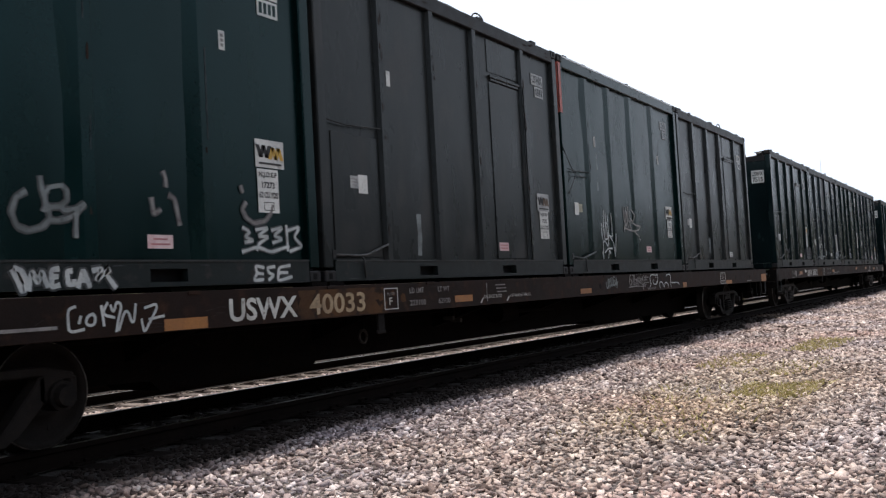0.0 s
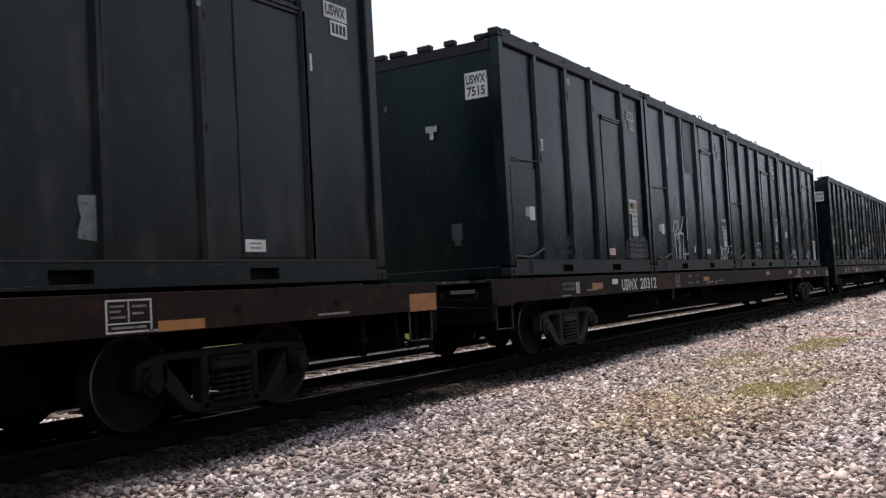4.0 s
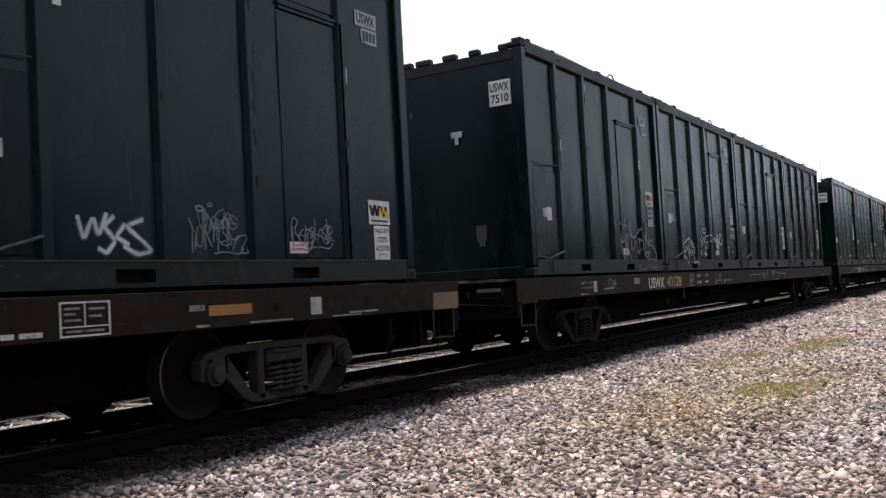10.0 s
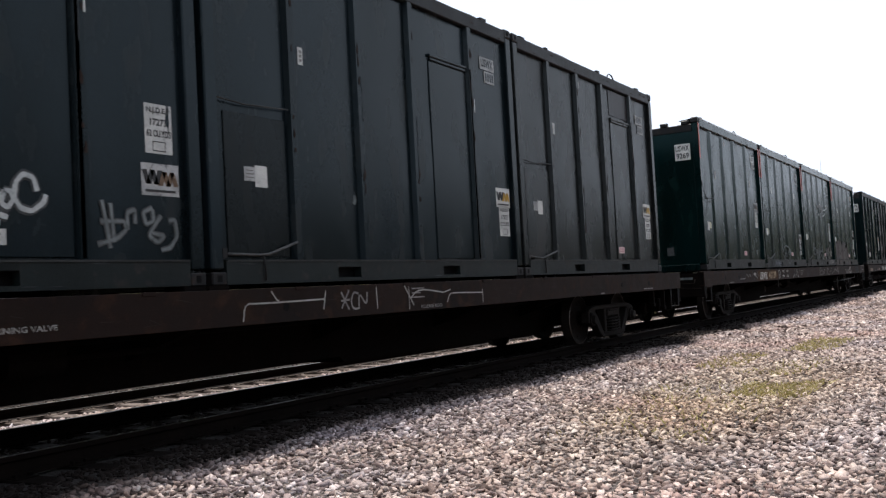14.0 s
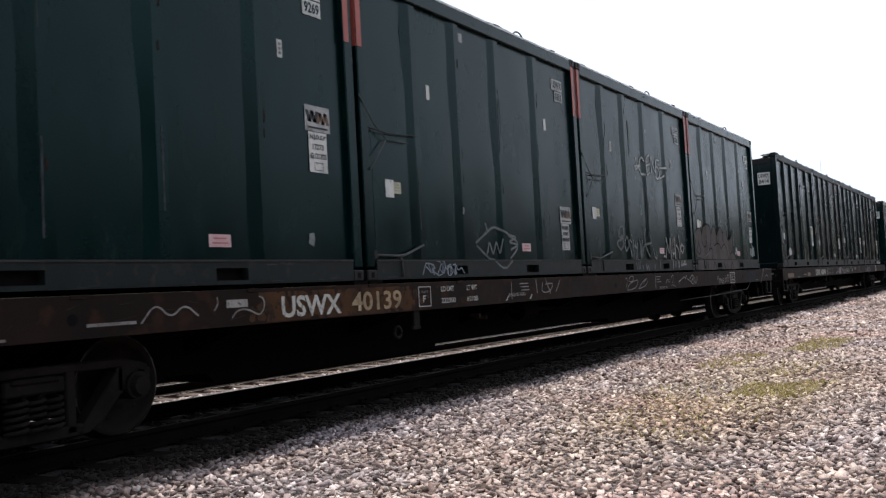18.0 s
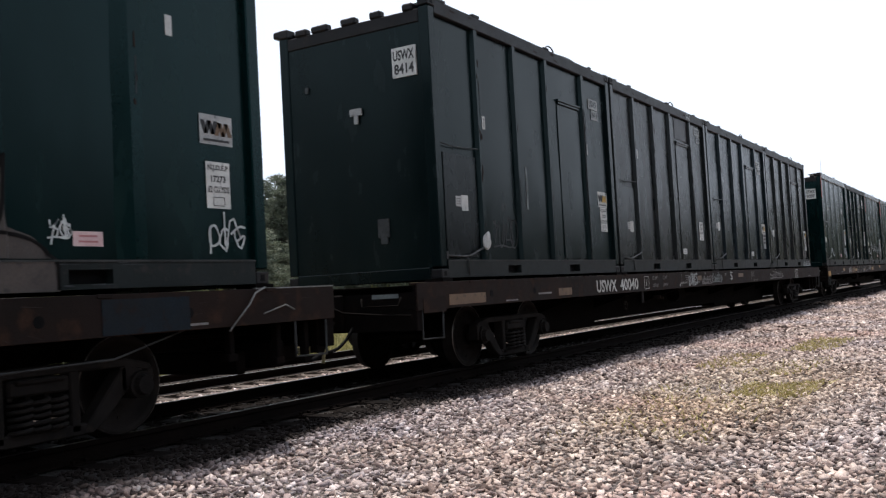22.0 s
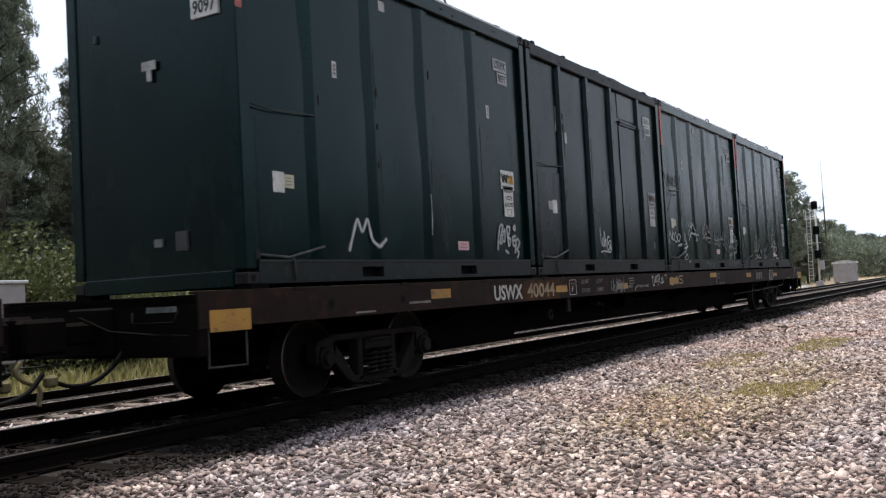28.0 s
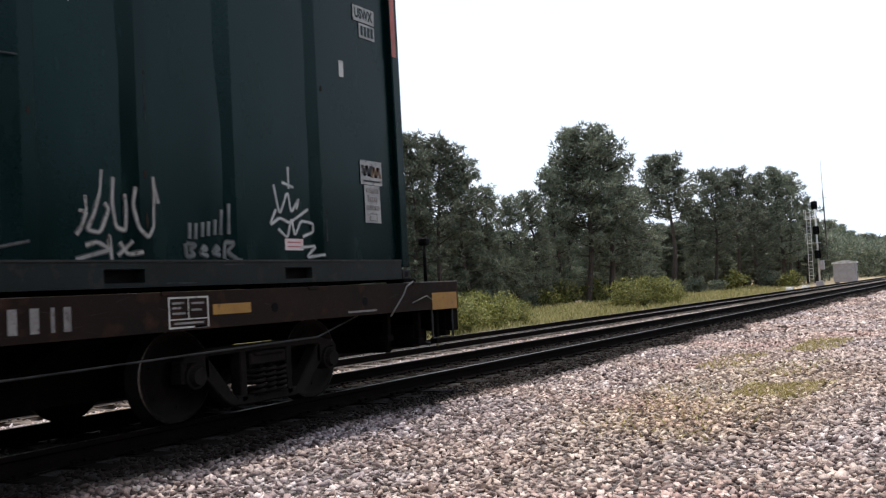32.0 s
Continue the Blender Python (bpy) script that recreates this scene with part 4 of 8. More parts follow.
    # worn reporting mark high up at the trailing end, on two panels
    if mark_at:
        mu, mz = mark_at
        worn = s % 3 != 1
        my = wall_at(mu, mz, kind)
        mark = plate(c, "mark_panel", mu, mz + 0.09, 0.40, 0.175, WORN if worn else WHITE, kind, "worn white marking panel with dark letters", y=my)
        letter_part("USWX", mu - 0.17, mz + 0.035, 0.12, 0.34, my - 0.0076, paint, mark, bold=0.035)
        low = plate(c, "mark_panel", mu + 0.05, mz - 0.095, 0.29, 0.165, WORN if worn else WHITE, kind, "worn white marking panel with dark letters", y=my)
        if spec.get("endmark"):
            letter_part(spec["endmark"], mu - 0.07, mz - 0.15, 0.115, 0.24, my - 0.0076, paint, low, bold=0.03)
        else:
            part("stencil_print", boxes(*[(mu - 0.07 + 0.064 * q, mu - 0.025 + 0.064 * q, my - 0.0075, my - 0.006, mz - 0.15, mz - 0.04) for q in range(4)]), paint, low)
    if logo_at:
        lu, lz = logo_at
        faded = s % 4 == 2 or spec.get("dull")
        sign = plate(c, "logo_sign", lu, lz, 0.40, 0.27, WORN if faded else WHITE, kind, "white sign with a dark and gold zigzag logo")
        y = wall_at(lu, lz, kind) - 0.0075
        for x0, m in ((-0.17, INK), (0.0, TAN if faded else GOLD)):
            bm = bmesh.new()
            up = 1 if x0 < 0 else -1
            zz = [(x0 + 0.168 * t / 4, up * (0.065 if t % 2 == 0 else -0.055) + 0.015) for t in range(5)]
            for (a, b), (p, q) in zip(zz, zz[1:]):
                bm.faces.new([bm.verts.new(v) for v in ((lu + a - 0.026, y, lz + b), (lu + a + 0.026, y, lz + b), (lu + p + 0.026, y, lz + q), (lu + p - 0.026, y, lz + q))])
            part("logo_mark", bm, m, sign)
        part("stencil_print", boxes((lu - 0.16, lu + 0.16, y - 0.001, y + 0.001, lz - 0.105, lz - 0.085)), INK, sign)
    if permit_at:
        pu, iz = permit_at
        info = plate(c, "permit_panel", pu, iz, 0.29, 0.42, WORN if s % 5 == 4 else WHITE, kind, "white permit panel with black lettering")
        y = wall_at(pu, iz, kind) - 0.0076
        if s % 5 != 4:
            for k, (w, txt) in enumerate(((0.25, "N.J.D.E.P"), (0.18, "17273"), (0.26, "62 CU.YDS"))):
                letter_part(txt, pu - w / 2, iz + 0.12 - 0.095 * k, 0.062, w, y, INK, info, bold=0.035)
        else:
            for k, w in enumerate((0.24, 0.19, 0.25)):
                n = 8 if k != 1 else 5
                bm = boxes(*[(pu - w / 2 + w * q / n, pu - w / 2 + w * (q + 0.68) / n, y - 0.001, y + 0.001, iz + 0.12 - 0.095 * k, iz + 0.175 - 0.095 * k) for q in range(n)])
                part("stencil_print", bm, INK if s % 4 else FAINT, info)
        part("print_frame", boxes((pu - 0.07, pu + 0.07, y - 0.001, y, iz - 0.19, iz - 0.183), (pu - 0.07, pu + 0.07, y - 0.001, y, iz - 0.113, iz - 0.106), (pu - 0.07, pu - 0.063, y - 0.001, y, iz - 0.183, iz - 0.113), (pu + 0.063, pu + 0.07, y - 0.001, y, iz - 0.183, iz - 0.113)), INK, info)
    if label_at:
        ku, kz = label_at
        ly = WALL - (0.014 if kind == "door" else 0)
        pk = plate(c, "warning_label", ku, kz, 0.27, 0.115, WHITE if spec.get("pale") else PINK, kind, "pale warning label", y=ly)
        bars(pk, ku, kz, 0.23, 0.085, 2, kind, ROSE if not spec.get("pale") else FAINT, y=ly, fill=0.35, seed=s)
    # leading end wall
    if spec.get("endmark"):
        y0 = -0.83
        en = part("mark_panel", boxes((-0.006, 0.021, y0 - 0.18, y0 + 0.18, 2.59, 2.97)), WHITE, c, "white marking panel with black letters")
        for k, (txt, w) in enumerate((("USWX", 0.32), (spec["endmark"], 0.30))):
            me = lettering(txt, 0, 2.80 - 0.175 * k, 0.135, w, 0, 0.03)
            me.materials.clear()
            me.materials.append(INK)
            put("lettering", me, en, "", Matrix.Translation((-0.008, y0 + w / 2, 0)) @ Matrix.Rotation(radians(-90), 4, "Z"))
        part("bracket_plate", boxes((-0.02, -0.0, -0.14, 0.05, 2.20, 2.29), (-0.02, -0.001, -0.075, -0.015, 2.09, 2.20)), WORN, c, "white T-shaped plate")
        if kind == "plain":
            part("tag_plate", boxes((-0.004, 0.021, -0.475, -0.315, 0.385, 0.575)), DIM, c, "faded grey tag")
            part("tag_plate", boxes((-0.004, 0.021, -0.125, -0.015, 0.44, 0.52)), MIST, c, "small pale tag")
        else:
            part("tag_plate", boxes((-0.004, 0.021, -0.47, -0.30, 0.58, 0.82), (-0.003, 0.021, -0.44, -0.34, 0.50, 0.579)), DIM, c, "faded grey tag")
        part("tag_plate", boxes((-0.004, 0.021, 0.74, 0.79, 2.62, 2.70)), DIM, c, "chip of pale paint")
        for y, w in ((-0.92, 0.08), (-0.42, 0.09), (0.02, 0.12), (0.50, 0.14), (0.82, 0.1)):
            part("roof_clamp", boxes((-0.02, 0.1, y - w, y + w, TALL - 0.147, TALL - 0.055), bevel=0.018), TRIM, c)
    for g in spec.get("tags", ()):
        graffiti(c, kind, *g)
    for r in RIBS[kind]:
        for _ in range(rnd.choice((0, 1, 1, 2))):
            a, z0 = r + rnd.uniform(-0.05, 0.04), rnd.uniform(0.35, 2.3)
            bm = bmesh.new()
            ribbon(bm, [(a, z0), (a + rnd.uniform(-0.01, 0.01), z0 + rnd.uniform(0.2, 0.9))], rnd.uniform(0.008, 0.022), kind, 0.003)
            part("paint_scuff", bm, SCUFF, c, "thin pale scuff down a rib")
    # rust chips along the ribs and rails, rubbed scuffs along the base
    for what, m, many in (("rust_chip", CHIP, 34 if kind == "door" else 12), ("rubbed_scuff", SCUFF, 10)):
        bm = bmesh.new()
        for q in range(many):
            w, h = rnd.uniform(0.010, 0.035), rnd.uniform(0.03, 0.16)
            if what == "rubbed_scuff":
                u, z, w, h = rnd.uniform(0.3, LONG - 0.5), rnd.choice((rnd.uniform(0.04, 0.05), rnd.uniform(0.19, 0.22))), rnd.uniform(0.05, 0.25), rnd.uniform(0.006, 0.014)
            elif q % 4 == 0:
                u, z, w, h = rnd.uniform(0.3, LONG - 0.3), TALL - HEAD + rnd.uniform(0.02, 0.14), h, w
            else:
                u, z = rnd.choice(RIBS[kind]) + rnd.uniform(-0.03, 0.02), rnd.uniform(0.4, TALL - HEAD - 0.3)
            y = wall_at(u, z, kind) - 0.0028 - 0.00001 * q
            bm.faces.new([bm.verts.new((u + w * i, y, z + h * j)) for i, j in ((0, 0.1), (rnd.uniform(0.3, 0.7), 0), (1, rnd.uniform(0.1, 0.4)), (rnd.uniform(0.6, 1.0), rnd.uniform(0.6, 0.9)), (rnd.uniform(0.2, 0.6), 1), (0, rnd.uniform(0.5, 0.8)))])
        tagged(part(what, bm, m, c), "rust chips on ribs and rails" if m is CHIP else "pale rubbed scuffs along the base rail", kind="stuff")
    if spec.get("patch"):
        u0, u1, z0, z1 = spec["patch"]
        part("paint_patch", boxes((u0, u1, WALL - 0.004, WALL - 0.001, z0, z1)), MAROON, c, "dull maroon repainted patch")
    for a, b, z1, w in spec.get("streaks", ()):
        bm = bmesh.new()
        ribbon(bm, [(a, z1), (a + 0.01, (z1 + b) / 2), (a - 0.012, b)], w, kind, 0.004)
        part("paint_streak", bm, MIST if w > 0.03 else CHALK, c, "thin pale run of paint")
    for u, z, w, h in spec.get("blots", ()):
        bm = bmesh.new()
        n = 12
        for q in range(n):
            a, b = u + w * q / n, u + w * (q + 1) / n
            top = [z + h * (1 - 0.25 * abs(2 * (e - u) / w - 1) ** 3) for e in (a, b)]
            bm.faces.new([bm.verts.new((x, wall_at(x, y, kind) - 0.004, y)) for x, y in ((a, z), (b, z), (b, top[1]), (a, top[0]))])
        blot = part("graffiti_fill", bm, DIM, c, "thin grey blocked-out letter")
        bm = bmesh.new()
        for q in range(3):
            ribbon(bm, smooth([(u + w * 0.1, z + h * (0.2 + 0.25 * q)), (u + w * 0.45, z + h * (0.35 + 0.2 * q)), (u + w * 0.6, z + h * (0.15 + 0.25 * q)), (u + w * 0.92, z + h * (0.3 + 0.2 * q))], 2), 0.028, kind, 0.0062)
        part("graffiti_outline", bm, SOOT, blot, "dark strokes over the grey")
    for lines, w, m in spec.get("lines", ()):
        bm, haze = bmesh.new(), bmesh.new()
        for i, pts in enumerate(lines):
            way = smooth(list(pts), 2, 0.13)
            ribbon(bm, way, w * 1.2, kind, 0.0075 + 0.0002 * i)
            ribbon(haze, way, w * 2.3, kind, 0.003 + 0.0002 * i)
        tag = part("graffiti_tag", bm, m, c, "sprayed tag in quick strokes")
        part("overspray", haze, DIM, tag, "thin grey overspray")
    return c


# ---- flat cars ----
SIDE = -1.36                     # outer face of the side sill
LOW, TOP = 0.835, 1.158          # its foot and head
CAR_A, CAR_B = -0.78, 25.22      # the deck's ends, from the first container's leading end


def sill_plate(car, name, a, b, z0, z1, material, label=""):
    return part(name, boxes((a, b, SIDE - 0.005, SIDE - 0.0015, z0, z1)), material, car, label)


def sill_strokes(car, lines, thick, material, label):
    """Strokes on the side sill, each a ribbon a little above the last."""
    bm = bmesh.new()
    for k, line in enumerate(lines):
        pts = [(min(max(a, CAR_A), CAR_B), min(max(b, LOW + 0.01), TOP - 0.01)) for a, b in line]
        rows = []
        for i, (x, zz) in enumerate(pts):
            p, q = pts[max(0, i - 1)], pts[min(len(pts) - 1, i + 1)]
            dx, dz = q[0] - p[0], q[1] - p[1]
            n = math.hypot(dx, dz) or 1
            rows.append([bm.verts.new((x - s * dz / n * thick, SIDE - 0.004 - 0.0003 * k, zz + s * dx / n * thick)) for s in (-1, 1)])
        for r, q in zip(rows, rows[1:]):
            bm.faces.new((r[0], r[1], q[1], q[0]))
    return part("graffiti_tag", bm, material, car, label)


def sill_tag(car, u, z, w, h, seed, material=None, word="", thick=0.011):
    return sill_strokes(car, tag_strokes(u, z, w, h, seed, word), thick, material or MIST, "thin sprayed tag on the side sill")


def sill_lines(car, lines, thick, material):
    return sill_strokes(car, [smooth(list(q), 2) if len(q) > 2 else list(q) for q in lines], thick, material, "chalk drawing in loose lines on the side sill")


def rust_stain(car, a, b):
    """A ragged orange stain of many small blooms, thinning out at its ends."""
    rnd = random.Random(int(a * 100))
    bm = bmesh.new()
    for k in range(150):
        u = rnd.uniform(a, b) if k < 110 else rnd.gauss(b, 0.22) if k % 2 else rnd.gauss(a, 0.15)
        r = rnd.uniform(0.05, 0.12) if k < 110 else rnd.uniform(0.02, 0.06)
        z, y = rnd.uniform(LOW + 0.02, TOP - 0.04), SIDE - 0.0011 - 0.000005 * k
        ring = [(u + r * rnd.uniform(0.6, 1.2) * math.cos(t), min(max(z + r * rnd.uniform(0.6, 1.2) * math.sin(t), LOW + 0.012), TOP - 0.034)) for t in [q * math.tau / 9 for q in range(9)]]
        bm.faces.new([bm.verts.new((p, y, q)) for p, q in ring])
    tagged(part("rust_stain", bm, RUST, car), "ragged orange rust stain behind the number", kind="stuff")


def sill_scuffs(car, seed, mossy):
    """Scratches and rubbed patches along the sill."""
    rnd = random.Random(seed)
    for lot in range(5):
        bm = bmesh.new()
        for k in range(26):
            u = CAR_A + 0.3 + (lot + rnd.random()) * 5.05
            z, w = rnd.uniform(LOW + 0.03, TOP - 0.05), rnd.uniform(0.03, 0.22)
            d = rnd.uniform(-0.05, 0.05)
            t = rnd.uniform(0.0012, 0.004)
            y = SIDE - 0.0013 - 0.00005 * k
            bm.faces.new([bm.verts.new(p) for p in ((u, y, z - t), (u + w, y, z + d - t * 0.3), (u + w, y, z + d + t * 0.3), (u, y, z + t))])
        tagged(part("paint_scratch", bm, DULL, car), "fine pale scratches along the sill", kind="stuff")
    if mossy:
        bm = bmesh.new()
        for k in range(260):
            u, z, r = rnd.uniform(14.6, 19.2), rnd.uniform(LOW + 0.02, TOP - 0.03), rnd.uniform(0.005, 0.016)
            y = SIDE - 0.0014 - 0.000003 * k
            bm.faces.new([bm.verts.new((u + r * rnd.uniform(0.6, 1.3) * math.cos(a), y, z + r * rnd.uniform(0.6, 1.1) * math.sin(a))) for a in [q * math.tau / 6 for q in range(6)]])
        tagged(part("lichen", bm, LICHEN, car), "grey-green lichen specks on the sill", kind="stuff")


def wheel_mesh():
    bm = bmesh.new()
    prof = [(0.09, 0.075), (0.09, -0.075), (0.17, -0.05), (0.33, -0.012), (0.345, -0.055), (0.404, -0.066), (0.414, -0.062), (0.42, 0.055), (0.447, 0.062), (0.447, 0.078), (0.36, 0.08), (0.33, 0.03), (0.17, 0.02)]
    n = 36
    rings = [[bm.verts.new((r * math.cos(k * math.tau / n), y, r * math.sin(k * math.tau / n))) for k in range(n)] for r, y in prof]
    for i in range(len(prof)):
        for k in range(n):
            f = bm.faces.new((rings[i][k], rings[i][(k + 1) % n], rings[(i + 1) % len(prof)][(k + 1) % n], rings[(i + 1) % len(prof)][k]))
            f.smooth = True
            if i == 5:
                f.material_index = 1
    for k in range(6):
        a = k * math.tau / 6
        x, z = 0.27 * math.cos(a), 0.27 * math.sin(a)
        rod(bm, (x, -0.032, z), (x, -0.02, z), 0.02, n=6)
    me = mesh_of("wheel", bm, WHEEL, TREAD)
    return me


def side_frame(y):
    """The cast side frame of a truck, in the plane y, seen as the usual flat triangle pair."""
    bm = bmesh.new()
    s = 1 if y > 0 else -1
    a, b = y - 0.07, y + 0.07

    def slab(pts):
        va, vb = [bm.verts.new((p[0], a, p[1])) for p in pts], [bm.verts.new((p[0], b, p[1])) for p in pts]
        n = len(pts)
        for k in range(n):
            bm.faces.new((va[k], va[(k + 1) % n], vb[(k + 1) % n], vb[k]))
        bm.faces.new(va[::-1]), bm.faces.new(vb)
    slab([(-1.06, 0.52), (-1.04, 0.59), (-0.78, 0.65), (0.78, 0.65), (1.04, 0.59), (1.06, 0.52), (0.74, 0.58), (-0.74, 0.58)])
    for m in (-1, 1):
        slab([(m * 0.97, 0.55), (m * 0.78, 0.60), (m * 0.44, 0.20), (m * 0.34, 0.10), (m * 0.46, 0.10), (m * 0.58, 0.17)])
        slab([(m * 0.36, 0.60), (m * 0.27, 0.60), (m * 0.27, 0.12), (m * 0.36, 0.12)])
        slab([(m * 1.07, 0.36), (m * 1.07, 0.56), (m * 1.0, 0.56), (m * 1.0, 0.36)])
        slab([(m * 0.80, 0.36), (m * 0.80, 0.58), (m * 0.74, 0.58), (m * 0.74, 0.40)])
    slab([(-0.40, 0.095), (0.40, 0.095), (0.42, 0.185), (-0.42, 0.185)])
    bmesh.ops.recalc_face_normals(bm, faces=bm.faces)
    bmesh.ops.bevel(bm, geom=list(bm.edges), offset=0.012, segments=1, affect="EDGES")
    return bm


def spring(x, y):
    return rods([(x + 0.075 * math.cos(k * math.tau / 10), y + 0.075 * math.sin(k * math.tau / 10), 0.17 + 0.27 * k / 55) for k in range(56)], 0.019, 5)


def flat_car(spec):
    car = root("flat_car", spec["label"], "flat car", "flat cars of the train")

    def add(name, make, material, label="", at=None, parent=None):
        me = shared(("car", name), lambda: mesh_of(name, make(), material))
        return put(name.split(".")[0], me, parent or car, label, at)

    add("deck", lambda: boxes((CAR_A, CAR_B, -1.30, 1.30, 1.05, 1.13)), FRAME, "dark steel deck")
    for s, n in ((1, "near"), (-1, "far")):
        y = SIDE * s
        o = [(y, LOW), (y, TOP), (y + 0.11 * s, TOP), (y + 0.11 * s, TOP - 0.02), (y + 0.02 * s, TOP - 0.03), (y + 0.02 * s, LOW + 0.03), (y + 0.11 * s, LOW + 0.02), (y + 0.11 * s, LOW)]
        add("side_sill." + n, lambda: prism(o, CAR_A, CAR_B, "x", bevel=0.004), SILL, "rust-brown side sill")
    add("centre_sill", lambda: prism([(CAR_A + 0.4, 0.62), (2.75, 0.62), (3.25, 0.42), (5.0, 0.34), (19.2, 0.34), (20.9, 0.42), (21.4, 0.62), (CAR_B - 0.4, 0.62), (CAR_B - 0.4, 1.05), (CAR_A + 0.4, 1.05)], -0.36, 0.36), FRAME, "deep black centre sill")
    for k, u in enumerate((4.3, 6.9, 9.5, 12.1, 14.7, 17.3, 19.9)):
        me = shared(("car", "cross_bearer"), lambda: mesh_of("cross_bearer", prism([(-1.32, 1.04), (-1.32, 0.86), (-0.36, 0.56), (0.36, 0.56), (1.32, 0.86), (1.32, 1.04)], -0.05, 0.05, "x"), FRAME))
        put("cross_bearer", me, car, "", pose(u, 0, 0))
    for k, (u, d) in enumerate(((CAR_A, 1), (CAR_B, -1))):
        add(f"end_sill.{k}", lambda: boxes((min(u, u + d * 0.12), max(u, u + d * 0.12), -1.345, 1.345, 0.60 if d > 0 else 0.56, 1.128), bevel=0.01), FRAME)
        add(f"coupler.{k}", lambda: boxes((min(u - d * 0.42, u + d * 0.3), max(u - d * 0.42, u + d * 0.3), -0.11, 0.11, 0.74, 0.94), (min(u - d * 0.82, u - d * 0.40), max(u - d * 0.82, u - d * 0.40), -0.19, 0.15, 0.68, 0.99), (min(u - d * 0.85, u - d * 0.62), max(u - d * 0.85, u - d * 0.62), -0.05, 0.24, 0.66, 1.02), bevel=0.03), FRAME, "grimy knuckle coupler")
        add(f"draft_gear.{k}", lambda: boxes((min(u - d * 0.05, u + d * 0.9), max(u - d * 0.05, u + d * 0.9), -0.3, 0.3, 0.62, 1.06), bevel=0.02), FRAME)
        y = -0.45
        hose = [(u - d * 0.05, y, 0.66), (u - d * 0.16, y + 0.02, 0.52), (u - d * 0.32, y + 0.05, 0.42), (u - d * 0.5, y + 0.1, 0.40), (u - d * 0.64, y + 0.14, 0.46)]
        add(f"air_hose.{k}", lambda: rods(smooth3(hose), 0.02, 7), BLACK, "black air hose")
        add(f"gladhand.{k}", lambda: boxes((min(u - d * 0.62, u - d * 0.72), max(u - d * 0.62, u - d * 0.72), y + 0.1, y + 0.2, 0.42, 0.52), bevel=0.02), HOSE, "brass-coloured hose coupling")
        add(f"uncoupling_lever.{k}", lambda: rods([(u - d * 0.06, -1.3, 0.78), (u - d * 0.1, -0.9, 0.80), (u - d * 0.1, -0.35, 0.84), (u - d * 0.3, -0.2, 0.98)], 0.016, 6), FRAME)
        for s in (-1, 1):
            for j, (a, b) in enumerate(((0.12, 0.58),)):
                x0, x1 = sorted((u + d * a, u + d * b))
                yy = 1.335 * s
                add(f"step.{k}{s}", lambda: rods([(x0, yy, LOW + 0.03), (x0, yy, 0.50), (x1, yy, 0.49), (x1, yy, LOW + 0.03)], 0.014, 6), STRAP, "hanging stirrup step")
            add(f"handhold.{k}{s}", lambda: rods([(u - d * 0.05, 0.6 * s, 1.0), (u - d * 0.08, 0.62 * s, 0.9), (u - d * 0.08, 1.15 * s, 0.9), (u - d * 0.05, 1.17 * s, 1.0)], 0.013, 6), FRAME)
    # clutter hung under the trailing end
    for k, (u, z) in enumerate(((24.52, 0.44), (24.92, 0.42), (23.9, 0.52), (25.12, 0.5))):
        add(f"brake_hanger.{k}", lambda: boxes((u - 0.03, u + 0.03, -1.24, -1.16, z, 0.82), (u - 0.06, u + 0.06, -1.25, -1.15, z, z + 0.07), bevel=0.008), FRAME)
    if spec.get("levers"):
        add("lever_handle", lambda: rods([(23.72, SIDE - 0.03, 0.80), (23.98, SIDE - 0.03, 1.02), (24.06, SIDE - 0.03, 1.12), (24.2, SIDE - 0.02, 1.17)], 0.009, 6), BARE, "worn bare lever handle")
    if spec.get("levers"):
        add("lever_bar", lambda: rods([(24.16, SIDE - 0.03, 0.93), (24.46, SIDE - 0.03, 1.0), (24.58, SIDE - 0.03, 0.95)], 0.008, 6), BARE, "worn bare lever")
    if spec.get("levers"):
        add("end_edge", lambda: boxes((24.1, CAR_B, -1.36, -1.32, TOP - 0.004, TOP + 0.008)), BARE, "worn bare deck edge")
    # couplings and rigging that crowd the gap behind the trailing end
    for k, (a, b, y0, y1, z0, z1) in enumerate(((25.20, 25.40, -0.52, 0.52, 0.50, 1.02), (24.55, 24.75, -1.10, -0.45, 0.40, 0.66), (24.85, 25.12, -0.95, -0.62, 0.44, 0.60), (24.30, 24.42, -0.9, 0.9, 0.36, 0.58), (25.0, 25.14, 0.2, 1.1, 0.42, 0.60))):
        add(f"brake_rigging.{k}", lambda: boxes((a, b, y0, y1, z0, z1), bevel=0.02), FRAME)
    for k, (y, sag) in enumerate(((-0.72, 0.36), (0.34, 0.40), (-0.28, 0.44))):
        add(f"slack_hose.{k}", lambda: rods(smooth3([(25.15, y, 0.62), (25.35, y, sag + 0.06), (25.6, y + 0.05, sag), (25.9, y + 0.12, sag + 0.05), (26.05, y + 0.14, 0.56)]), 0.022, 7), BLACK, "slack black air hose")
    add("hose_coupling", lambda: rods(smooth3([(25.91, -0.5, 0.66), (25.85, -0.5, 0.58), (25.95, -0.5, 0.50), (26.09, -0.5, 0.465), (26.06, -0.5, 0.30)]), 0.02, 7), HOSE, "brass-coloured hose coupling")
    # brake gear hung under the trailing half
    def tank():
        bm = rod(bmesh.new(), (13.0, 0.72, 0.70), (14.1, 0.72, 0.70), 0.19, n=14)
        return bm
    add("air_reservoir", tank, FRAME)
